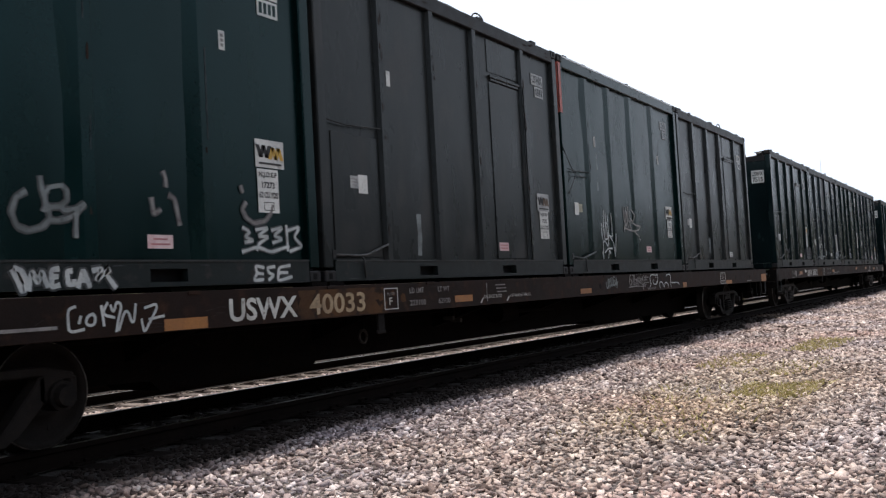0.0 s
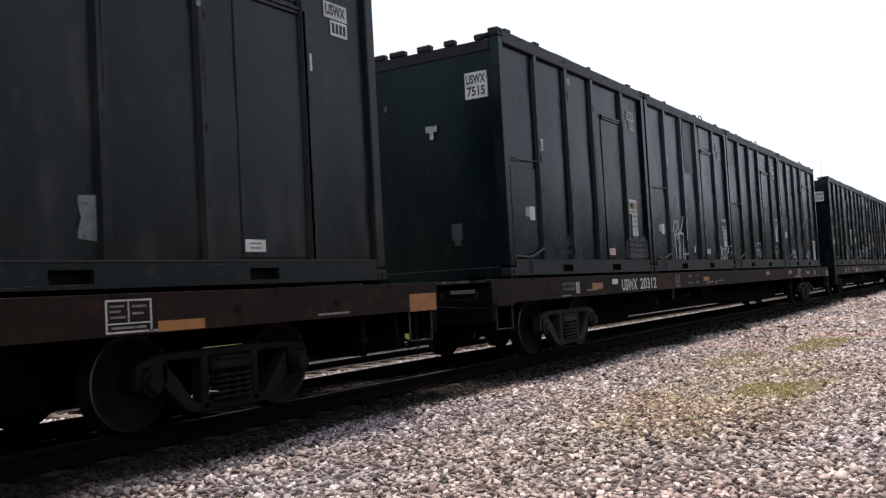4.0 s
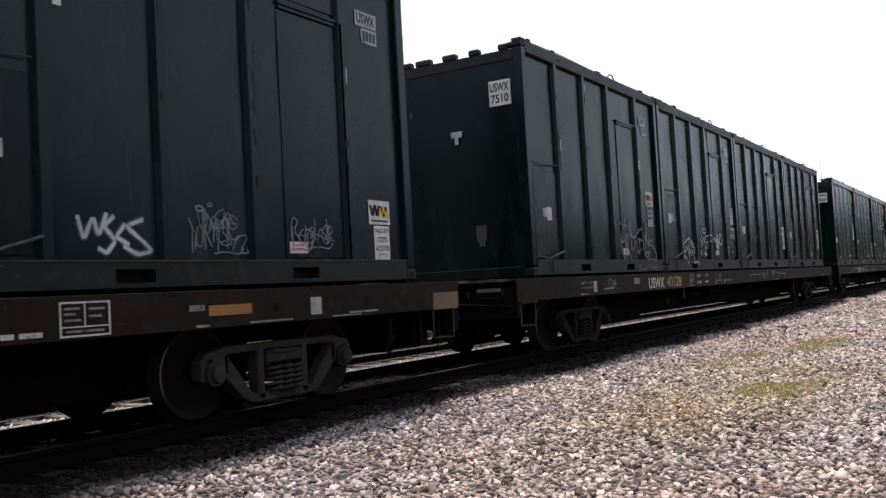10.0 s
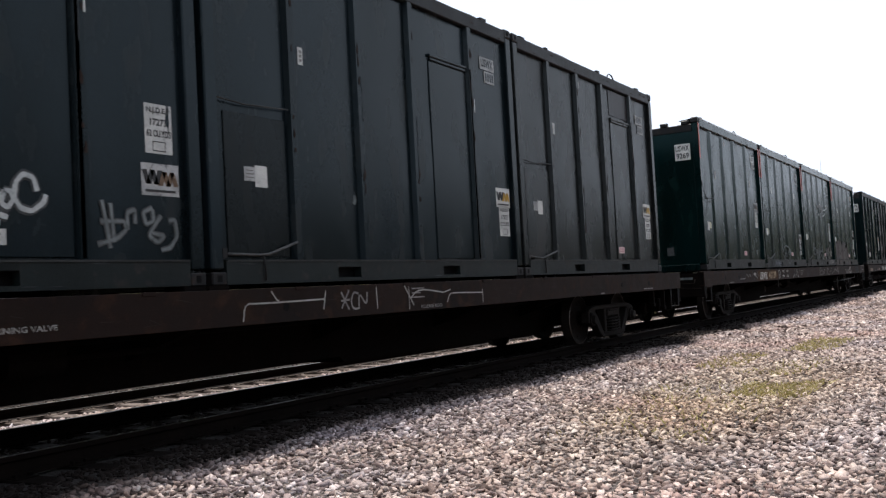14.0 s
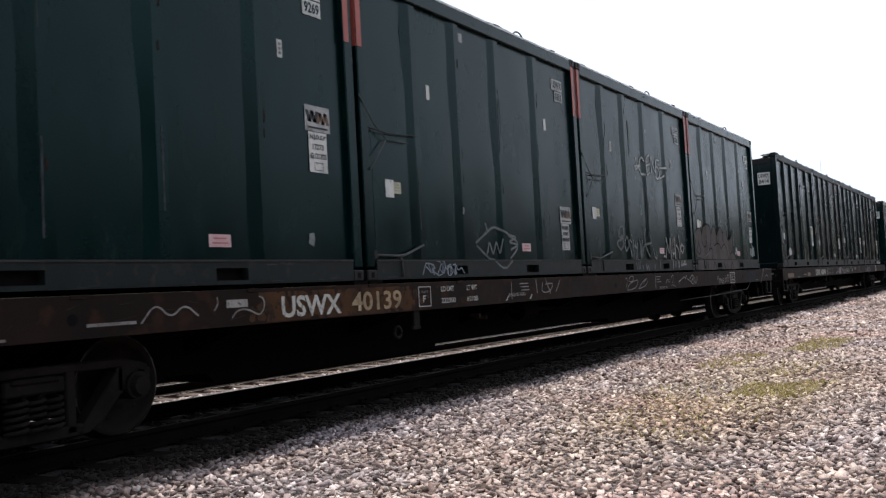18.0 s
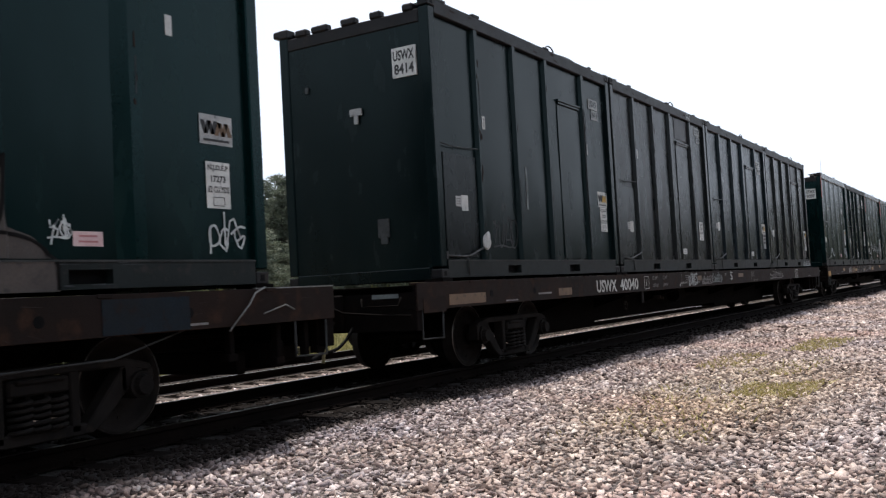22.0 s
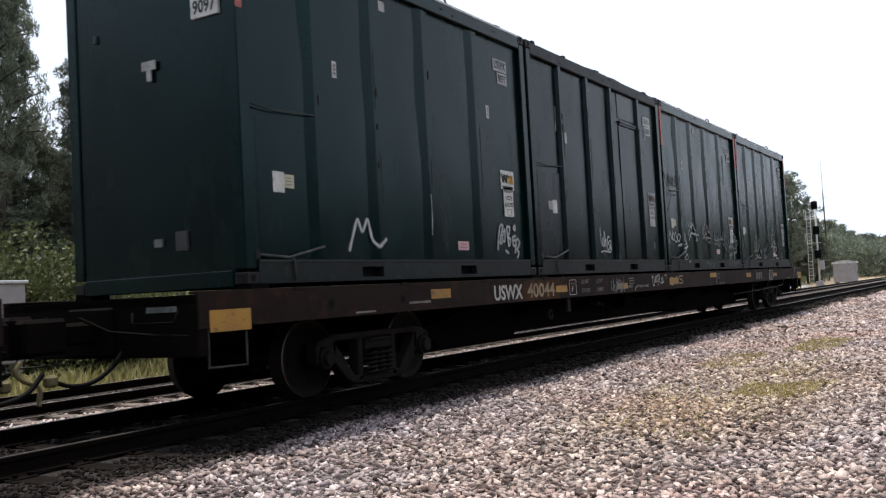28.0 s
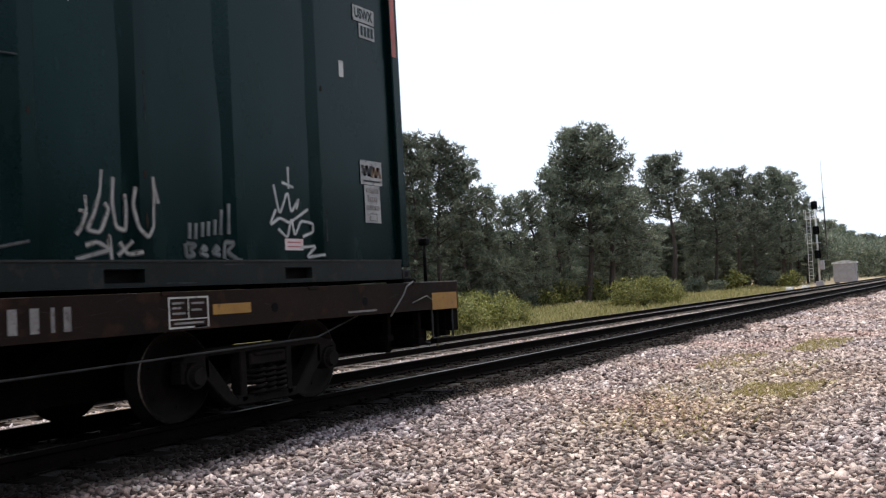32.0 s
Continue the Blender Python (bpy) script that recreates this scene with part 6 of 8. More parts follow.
BOXES = (
    # car, place, kind, paint, extras
    (0, 0, "plain", GREEN, dict()),
    (0, 1, "door", GREY, dict(streaks=((1.9, 0.3, 0.8, 0.1),))),
    (0, 2, "plain", GREEN, dict(stripe=1, streaks=((1.56, 1.45, 2.1, 0.022),))),
    (0, 3, "door", GREY, dict(pale=True, streaks=((3.39, 2.5, 2.95, 0.06), (2.2, 0.4, 0.75, 0.2)))),
    (1, 0, "door", PINE, dict(endmark="7515", blots=((4.78, 0.28, 0.34, 0.42), (5.1, 0.28, 0.4, 0.42), (5.52, 0.28, 0.4, 0.42)), tags=((1.7, 0.46, 0.6, 0.14, 8, DIM), (1.85, 0.32, 0.4, 0.1, 9, DIM)))),
    (1, 1, "door", SLATE, dict(pale=True, patch=(2.60, 3.365, 2.18, 3.35))),
    (1, 2, "door", PINE, dict(dull=True)),
    (1, 3, "door", SLATE, dict(tags=((2.62, 0.34, 0.30, 0.30, 16, M, "", 0.016), (2.9, 0.32, 0.36, 0.28, 19, M, "", 0.016), (2.7, 0.5, 0.45, 0.2, 20, M, "", 0.014), (3.92, 0.36, 0.32, 0.28, 17, M, "", 0.016), (4.2, 0.38, 0.36, 0.26, 18, M, "", 0.016)))),
    (2, 0, "door", PINE, dict(endmark="7510")),
    (2, 1, "door", SLATE, dict(pale=True)),
    (2, 2, "door", SLATE, dict(streaks=((2.2, 0.85, 0.95, 0.05),))),
    (2, 3, "door", FADED, dict()),
    (3, 0, "plain", GREEN, dict(dull=True, endmark="9269", stripe=2, streaks=((5.28, 0.4, 0.52, 0.09),))),
    (3, 1, "plain", GREEN, dict(dull=True, stripe=2, streaks=((1.78, 0.86, 0.92, 0.04), (2.2, 0.84, 0.93, 0.04)), tags=((1.1, 0.06, 0.85, 0.17, 27, LILAC, "", 0.045),))),
    (3, 2, "plain", GREEN, dict(dull=True, stripe=2, streaks=((2.52, 2.2, 2.9, 0.09), (2.95, 1.1, 1.3, 0.02)))),
    (3, 3, "plain", GREEN, dict(dull=True, stripe=1, fill=True, tags=((5.35, 0.3, 0.4, 0.34, 47), (3.75, 0.42, 0.2, 0.16, 52)))),
    (4, 0, "door", PINE, dict(endmark="8414", rag=True, tags=((1.5, 0.45, 0.6, 0.45, 60, INK),), streaks=((2.63, 0.99, 1.63, 0.06),))),
    (4, 1, "door", FADED, dict(pale=True, tags=((4.55, 3.37, 0.3, 0.12, 53),))),
    (4, 2, "door", SLATE, dict(pale=True)),
    (4, 3, "door", FADED, dict(tags=((4.7, 0.05, 1.15, 0.16, 32, C, "", 0.04), (5.0, 0.3, 0.6, 0.35, 54, FAINT, "", 0.04)))),
    (5, 0, "plain", GREEN, dict(endmark="9097", stripe=1, bare=True, streaks=((3.3, 0.55, 1.05, 0.014),))),
    (5, 1, "door", PINE, dict(streaks=((1.07, 2.3, 2.7, 0.04), (5.29, 2.62, 3.1, 0.025), (5.5, 0.45, 0.6, 0.02)), tags=((2.66, 0.40, 0.48, 0.32, 35, C, "", 0.03),))),
    (5, 2, "plain", GREEN, dict(stripe=2, streaks=((4.95, 2.14, 2.86, 0.12), (4.3, 2.1, 2.4, 0.04)), tags=((0.45, 1.83, 0.6, 0.2, 61, DIM), (0.3, 1.66, 0.12, 0.1, 55)))),
    (5, 3, "plain", GREEN, dict(stripe=2, dull=True)),
)

# where the decals of each container lie: notice and the side of its neighbour, two tags, mark, logo, permit, label
DECALS = {
    (0, 0): ((0.62, 1.05), 1, (1.38, 2.3), (4.86, 2.27), (5.45, 2.8), (5.44, 1.27), (5.4, 0.91), (4.05, 0.4)),
    (0, 1): ((0.79, 1.08), -1, (1.4, 2.36), (4.95, 2.36), (5.44, 2.92), (5.42, 1.12), (5.42, 0.78), (4.04, 0.43)),
    (0, 2): ((0.56, 1.09), 1, (1.51, 2.3), (4.87, 2.29), (5.35, 2.95), (5.37, 1.22), (5.38, 0.92), (4.01, 0.45)),
    (0, 3): ((0.72, 1.06), -1, (1.39, 2.33), (4.96, 2.3), (5.43, 2.84), None, None, (4.02, 0.38)),
    (1, 0): ((0.9, 0.94), -1, (1.4, 2.02), (4.92, 2.06), (5.4, 2.9), (5.27, 1.25), (5.33, 0.91), (4.05, 0.39)),
    (1, 1): ((0.81, 0.88), -1, (1.4, 2.34), (4.95, 2.36), (5.45, 2.92), (5.6, 1.12), (5.65, 0.78), (4.07, 0.44)),
    (1, 2): (None, 0, (1.4, 2.33), (4.92, 2.28), (5.44, 2.9), (5.56, 1.35), (5.48, 1.0), None),
    (1, 3): ((0.66, 1.03), 1, (1.38, 2.28), (4.94, 2.25), (5.38, 2.87), (5.46, 0.78), (5.49, 0.42), (4.04, 0.37)),
    (2, 0): ((0.77, 0.96), -1, (1.36, 2.09), (4.87, 2.07), (5.35, 2.88), (5.49, 1.45), (5.5, 1.11), (4.01, 0.4)),
    (2, 1): ((0.57, 1.12), 1, (1.38, 2.29), (4.92, 2.28), (5.45, 2.91), (5.64, 0.92), (5.64, 1.35), (4.08, 0.41)),
    (2, 2): ((0.73, 1.04), -1, (1.4, 2.33), (4.97, 2.33), (5.41, 2.88), (5.67, 1.12), (5.68, 0.79), None),
    (2, 3): ((0.72, 1.04), -1, (1.4, 2.33), (4.95, 2.3), (5.42, 2.88), (5.56, 1.2), (5.58, 0.86), (4.05, 0.42)),
    (3, 0): ((0.58, 1.05), 1, (1.47, 2.32), (4.92, 2.35), (5.4, 2.97), (5.46, 1.71), (5.45, 1.36), (4.0, 0.42)),
    (3, 1): ((0.58, 1.07), 1, (1.52, 2.33), (4.9, 2.35), (5.43, 2.96), (5.49, 0.96), (5.45, 0.61), (4.03, 0.43)),
    (3, 2): ((0.57, 1.05), 1, (1.52, 2.3), (4.97, 2.28), (5.42, 2.94), (5.34, 1.53), (5.34, 1.17), (4.06, 0.43)),
    (3, 3): ((0.6, 1.06), 1, (1.59, 2.28), (5.0, 2.27), (5.48, 2.91), (5.51, 1.42), (5.51, 0.92), (4.11, 0.41)),
    (4, 0): ((0.75, 0.99), -1, (1.4, 2.13), (4.9, 2.11), (5.4, 2.86), (5.58, 1.3), (5.6, 0.95), None),
    (4, 1): ((0.83, 0.87), -1, (1.4, 2.3), (4.92, 2.27), (5.55, 3.12), None, (5.43, 0.9), (4.06, 0.43)),
    (4, 2): ((0.8, 1.06), -1, (1.39, 2.02), (4.92, 2.03), (5.41, 2.88), (5.6, 1.13), (5.65, 0.78), (4.07, 0.41)),
    (4, 3): ((0.75, 1.04), -1, (1.4, 2.3), (4.94, 2.28), (5.42, 2.88), (5.66, 1.09), (5.72, 0.77), None),
    (5, 0): ((0.56, 1.01), 1, (1.53, 2.29), (4.93, 2.3), (5.37, 2.93), (5.41, 1.38), (5.42, 1.07), (4.08, 0.43)),
    (5, 1): ((0.83, 1.08), -1, (1.43, 2.23), (4.95, 2.25), (5.44, 2.91), (5.48, 1.45), (5.46, 1.12), None),
    (5, 2): ((0.6, 1.02), 1, (1.52, 2.33), None, (5.44, 2.93), (5.38, 1.19), (5.38, 0.88), (4.04, 0.44)),
    (5, 3): ((0.56, 1.02), 1, (1.56, 2.34), (5.0, 2.32), (5.46, 2.92), (5.46, 1.22), (5.46, 0.87), (4.1, 0.4)),
}
# sprayed tags, stroke by stroke: along the side and above its foot
DRAWN = {
    (0, 0): (
        ((((2.83, 0.75), (2.74, 0.7), (2.7, 0.59), (2.74, 0.49), (2.83, 0.46), (2.95, 0.49), (3.01, 0.55), (3, 0.63), (2.97, 0.7), (2.95, 0.79), (2.94, 0.87)), ((2.96, 0.6), (2.98, 0.65), (2.97, 0.73), (3.02, 0.79), (3.12, 0.81), (3.16, 0.77), (3.16, 0.7), (3.11, 0.65), (3.02, 0.64)), ((3, 0.55), (3.07, 0.54), (3.16, 0.56), (3.23, 0.6), (3.3, 0.68)), ((3.01, 0.64), (3.1, 0.65), (3.14, 0.62), (3.24, 0.64), (3.3, 0.68)), ((3.23, 0.62), (3.22, 0.51), (3.22, 0.41)),), 0.03, MIST),
        ((((4.1, 1), (4.13, 0.94), (4.13, 0.86)), ((3.97, 0.77), (3.98, 0.7), (3.99, 0.63), (4.07, 0.67)), ((4.15, 0.8), (4.22, 0.77), (4.24, 0.68), (4.27, 0.54)), ((5.02, 0.94), (5.05, 0.87)), ((5.09, 0.79), (5.03, 0.72), (5.08, 0.64), (5.18, 0.59), (5.34, 0.62), (5.42, 0.7), (5.45, 0.78)),), 0.03, FAINT),
        ((((5.02, 0.55), (5.12, 0.51), (5.05, 0.46), (5.17, 0.43), (5.04, 0.41)), ((5.19, 0.53), (5.38, 0.56), (5.22, 0.47), (5.38, 0.47), (5.23, 0.4), (5.2, 0.33)), ((5.41, 0.53), (5.59, 0.57), (5.44, 0.48), (5.57, 0.45), (5.42, 0.41)), ((5, 0.32), (5.21, 0.37), (5.4, 0.32), (5.56, 0.36), (5.66, 0.38)), ((5.63, 0.59), (5.64, 0.33)), ((5.62, 0.53), (5.83, 0.58), (5.74, 0.47), (5.86, 0.38), (5.66, 0.33)),), 0.026, CHALK),
        ((((5.22, 0.17), (5.1, 0.19), (5.12, 0.12), (5.21, 0.11)), ((5.12, 0.12), (5.07, 0.05), (5.21, 0.06)), ((5.37, 0.18), (5.26, 0.17), (5.28, 0.12), (5.35, 0.1), (5.27, 0.05)), ((5.59, 0.19), (5.42, 0.17), (5.4, 0.04), (5.61, 0.08)), ((5.42, 0.12), (5.55, 0.12)),), 0.026, CHALK),
        ((((2.65, 0.18), (2.69, 0.09), (2.73, 0.01), (2.76, 0.09), (2.72, 0.17), (2.66, 0.19)), ((2.77, 0.02), (2.8, 0.17), (2.85, 0.07), (2.88, 0.17), (2.93, 0.04)), ((3.03, 0.18), (2.96, 0.17), (2.96, 0.04), (3.03, 0.06)), ((2.97, 0.12), (3.02, 0.12)), ((3.14, 0.16), (3.09, 0.16), (3.1, 0.06), (3.15, 0.06), (3.15, 0.1)), ((3.18, 0.03), (3.23, 0.18), (3.29, 0.03)), ((3.19, 0.09), (3.27, 0.09)), ((3.31, 0.16), (3.41, 0.18), (3.34, 0.08), (3.48, 0.18), (3.44, 0.13), (3.53, 0.02)),), 0.036, CHALK),
    ),
    (0, 2): (
        ((((1.72, 1.12), (1.68, 0.83), (1.69, 0.65), (1.74, 0.61)), ((1.79, 1.07), (1.79, 0.93), (1.74, 0.76), (1.69, 0.65), (1.74, 0.60), (1.86, 0.62), (1.90, 0.73), (1.89, 0.86), (1.81, 0.91), (1.77, 0.85)), ((1.88, 1.03), (1.89, 0.86), (1.91, 0.69), (1.87, 0.49)), ((1.81, 0.91), (1.77, 0.65)), ((1.81, 0.84), (1.86, 0.65)), ((2.05, 1.08), (2.06, 0.87), (2.06, 0.65), (1.92, 0.68)), ((1.60, 0.88), (1.58, 0.75), (1.63, 0.55), (1.61, 0.26)), ((1.63, 0.55), (1.71, 0.58), (1.85, 0.48)), ((1.96, 0.67), (2.09, 0.55), (2.12, 0.27), (2.19, 0.72)), ((1.68, 0.37), (1.86, 0.45), (2.04, 0.45)), ((1.82, 0.26), (1.90, 0.43), (1.96, 0.35)), ((1.57, 0.39), (1.60, 0.27))), 0.021, CHALK),
        ((((2.71, 1.23), (2.70, 1.04), (2.79, 0.85), (2.93, 1.00), (2.84, 1.18), (2.78, 1.13), (2.80, 0.89)), ((2.83, 1.22), (2.86, 1.00), (2.93, 0.84)), ((2.95, 1.25), (2.92, 1.00), (3.01, 0.94), (3.01, 0.80)), ((3.04, 1.17), (3.02, 0.92), (3.08, 0.80)), ((3.11, 1.20), (3.24, 1.08), (3.16, 0.96), (3.03, 1.03)), ((3.11, 0.95), (3.29, 0.89), (3.58, 0.89), (3.50, 0.83), (3.15, 0.78), (2.70, 0.84), (2.72, 0.76)), ((2.71, 0.88), (2.72, 0.79)), ((3.20, 0.78), (3.35, 0.69), (3.56, 0.62))), 0.023, RUBBED),
    ),
    (1, 1): (
        ((((1.58, 0.97), (1.56, 1.03), (1.68, 1.08), (1.77, 1.04), (1.79, 0.95), (1.69, 0.82), (1.56, 0.7)), ((1.48, 0.84), (1.5, 0.9), (1.56, 0.94)), ((1.54, 0.97), (1.55, 0.82), (1.6, 0.67), (1.62, 0.46), (1.65, 0.26)), ((1.83, 1.12), (1.88, 0.96), (1.9, 0.74), (1.91, 0.26)), ((2.23, 1.19), (2.19, 1.07), (2.01, 0.87), (1.82, 0.75), (1.71, 0.68)), ((1.6, 0.73), (1.75, 0.8), (2.01, 0.82), (2.19, 0.8), (2.21, 0.75), (2.14, 0.63), (2.1, 0.26)), ((1.85, 0.77), (1.82, 0.26)),), 0.034, CHALK),
        ((((2.47, 1.14), (2.33, 1.13), (2.28, 0.98), (2.31, 0.85), (2.28, 0.67)), ((1.45, 0.53), (1.51, 0.58)), ((2.24, 0.51), (2.23, 0.28), (2.17, 0.26)), ((2.1, 0.37), (2.31, 0.37)), ((3.07, 0.6), (3.04, 0.5), (2.9, 0.52)), ((2.92, 0.49), (2.93, 0.42), (3.02, 0.44), (2.99, 0.5)),), 0.032, CHALK),
        ((((5.1, 0.53), (4.99, 0.54), (4.95, 0.27), (5.17, 0.27)), ((4.95, 0.4), (5.09, 0.41)), ((5.18, 0.52), (5.17, 0.29)), ((5.1, 0.54), (5.23, 0.56), (5.3, 0.52), (5.24, 0.44), (5.11, 0.4), (5.23, 0.42), (5.28, 0.34), (5.3, 0.26)), ((5.37, 0.26), (5.29, 0.27), (5.29, 0.39), (5.33, 0.51), (5.41, 0.53), (5.46, 0.48), (5.47, 0.37), (5.42, 0.29), (5.37, 0.26)),), 0.03, CHALK),
        ((((5.51, 0.26), (5.46, 0.34), (5.47, 0.46), (5.53, 0.55), (5.59, 0.51), (5.6, 0.39), (5.56, 0.29), (5.51, 0.26)), ((5.71, 0.52), (5.65, 0.53), (5.6, 0.42), (5.61, 0.3), (5.68, 0.26), (5.73, 0.26)), ((5.73, 0.54), (5.72, 0.26)), ((5.91, 0.59), (5.84, 0.55), (5.89, 0.51), (5.81, 0.46), (5.71, 0.39), (5.92, 0.46), (5.88, 0.32), (5.88, 0.1)),), 0.028, CHALK),
    ),
    (1, 2): (
        ((((2.64, 0.72), (2.66, 0.65), (2.86, 0.63)), ((2.78, 0.71), (2.99, 0.70), (2.85, 0.55), (3.05, 0.51)), ((2.96, 0.70), (3.12, 0.70), (2.98, 0.54), (3.16, 0.52)), ((3.12, 0.70), (3.26, 0.73), (3.30, 0.54)), ((2.65, 0.53), (2.85, 0.51), (3.00, 0.51)), ((3.30, 0.54), (3.37, 0.31))), 0.020, LILAC),
        ((((2.90, 0.47), (2.79, 0.48), (2.79, 0.36), (2.92, 0.35)), ((2.79, 0.42), (2.89, 0.41)), ((3.09, 0.47), (2.97, 0.45), (3.07, 0.40), (2.97, 0.34)), ((3.27, 0.45), (3.14, 0.46), (3.13, 0.33), (3.26, 0.32)), ((3.14, 0.39), (3.23, 0.38))), 0.022, LILAC),
        ((((2.78, 0.92), (2.84, 0.79)), ((2.95, 0.95), (2.97, 0.75)), ((3.09, 0.92), (3.02, 0.76))), 0.018, MIST),
        ((((5.07, 0.55), (5.07, 0.42)), ((5.16, 0.55), (5.16, 0.42)), ((5.26, 0.55), (5.25, 0.42)), ((5.35, 0.55), (5.35, 0.42)), ((5.45, 0.55), (5.45, 0.42)), ((5.55, 0.55), (5.55, 0.43)), ((5.65, 0.55), (5.65, 0.43)), ((5.24, 0.69), (5.24, 0.60)), ((5.33, 0.69), (5.32, 0.60)), ((5.42, 0.69), (5.41, 0.61)), ((5.51, 0.70), (5.50, 0.61)), ((5.19, 0.35), (5.39, 0.34))), 0.020, CHALK),
    ),
    (1, 3): (
        ((((1.49, 0.59), (1.54, 0.4), (1.63, 0.59), (1.68, 0.43), (1.76, 0.62)), ((1.83, 0.6), (1.73, 0.51), (1.84, 0.4), (1.75, 0.3), (1.67, 0.34)), ((1.94, 0.54), (1.84, 0.43), (1.97, 0.37)), ((2.12, 0.58), (1.94, 0.52), (2.11, 0.4), (2.2, 0.32), (2.05, 0.29), (1.91, 0.36)),), 0.03, CHALK),
    ),
    (2, 0): (
        ((((3.73, 0.89), (3.83, 0.94), (3.89, 0.87), (3.85, 0.69), (3.82, 0.55), (3.84, 0.40), (3.91, 0.22)), ((3.73, 0.63), (3.81, 0.56), (3.94, 0.60), (3.99, 0.62)), ((3.89, 0.93), (3.93, 0.81), (3.95, 0.91), (3.98, 0.80), (4.00, 0.64), (3.99, 0.46), (4.02, 0.22)), ((4.02, 1.04), (3.98, 0.94), (3.99, 0.86)), ((3.98, 0.88), (4.04, 0.90), (4.07, 0.84), (4.07, 0.72), (4.12, 0.90)), ((3.99, 0.62), (4.04, 0.64), (4.07, 0.74), (4.14, 0.66), (4.18, 0.75), (4.18, 0.84), (4.26, 1.02)), ((4.14, 0.66), (4.12, 0.56), (4.06, 0.51), (4.05, 0.46)), ((4.00, 0.61), (4.09, 0.48), (4.27, 0.22)), ((4.19, 0.86), (4.17, 0.78), (4.22, 0.77), (4.25, 0.80), (4.24, 0.96)), ((4.32, 0.97), (4.28, 0.82), (4.31, 0.70), (4.25, 0.68), (4.23, 0.75)), ((4.25, 0.68), (4.31, 0.42)), ((4.31, 0.70), (4.38, 0.66), (4.50, 0.68), (4.69, 0.79), (4.83, 0.84)), ((4.52, 0.61), (4.39, 0.42)), ((4.58, 0.60), (4.58, 0.39), (4.69, 0.39), (4.82, 0.45), (4.85, 0.56), (4.79, 0.63), (4.64, 0.64)), ((4.74, 0.62), (4.73, 0.47), (4.70, 0.33))), 0.030, MIST),
        ((((4.98, 0.54), (4.92, 0.70), (5.06, 0.77), (4.97, 0.82)), ((4.92, 0.70), (5.08, 0.70), (5.17, 0.66)), ((5.08, 0.73), (5.11, 0.60), (5.15, 0.79), (5.22, 0.79), (5.20, 0.64), (5.25, 0.48)), ((5.12, 0.60), (5.09, 0.47)), ((5.17, 0.64), (5.27, 0.48)), ((5.27, 0.90), (5.25, 0.85), (5.20, 0.83), (5.15, 0.85), (5.13, 0.89), (5.15, 0.93), (5.20, 0.95), (5.25, 0.94), (5.27, 0.90)), ((5.34, 0.72), (5.31, 0.65), (5.27, 0.54), (5.38, 0.61), (5.52, 0.63), (5.53, 0.50)), ((5.27, 0.54), (5.45, 0.53), (5.62, 0.46), (5.72, 0.35), (5.70, 0.27), (5.53, 0.23), (5.29, 0.24), (4.97, 0.37), (5.39, 0.40), (5.01, 0.21)), ((5.53, 0.67), (5.52, 0.62))), 0.026, FAINT),
        ((((4.53, 0.15), (4.50, 0.10), (4.53, 0.05), (4.60, 0.06), (4.62, 0.12), (4.57, 0.14), (4.53, 0.15)), ((4.67, 0.05), (4.78, 0.08), (4.86, 0.06)), ((4.88, 0.08), (4.97, 0.10)), ((4.98, 0.15), (5.04, 0.15), (5.03, 0.08)), ((5.09, 0.07), (5.10, 0.15), (5.12, 0.09)), ((5.18, 0.14), (5.19, 0.07)), ((5.24, 0.06), (5.24, 0.12), (5.27, 0.11), (5.24, 0.09)), ((5.31, 0.07), (5.32, 0.12), (5.34, 0.07)), ((5.40, 0.12), (5.37, 0.07), (5.43, 0.08)), ((5.46, 0.13), (5.44, 0.07), (5.50, 0.07), (5.48, 0.12))), 0.016, FAINT),
    ),
    (2, 1): (
        ((((1.52, 0.62), (1.50, 0.59), (1.45, 0.58), (1.41, 0.59), (1.39, 0.62), (1.41, 0.64), (1.46, 0.65), (1.50, 0.65), (1.52, 0.62)), ((1.52, 0.61), (1.86, 0.74), (1.82, 0.57), (1.81, 0.25)), ((1.48, 0.53), (1.33, 0.49), (1.53, 0.40), (1.64, 0.56), (1.78, 0.36), (1.84, 0.52), (1.93, 0.35), (2.01, 0.49), (2.05, 0.33), (2.12, 0.48), (2.23, 0.38)), ((1.86, 0.74), (2.03, 0.53), (2.01, 0.75), (2.11, 0.53), (2.18, 0.65), (2.15, 0.54)), ((2.03, 0.53), (2.26, 0.51), (2.23, 0.38), (2.18, 0.41)), ((1.40, 0.24), (1.45, 0.36), (1.67, 0.25)), ((1.48, 0.21), (1.48, 0.16)), ((2.13, 0.36), (2.22, 0.29), (1.93, 0.22), (1.94, 0.17), (2.28, 0.20), (2.31, 0.12))), 0.022, CHALK),
        ((((1.35, 0.73), (1.55, 0.62)), ((1.46, 0.82), (1.47, 0.71)), ((1.41, 0.79), (1.51, 0.70), (1.53, 0.79), (1.60, 0.68))), 0.014, MIST),
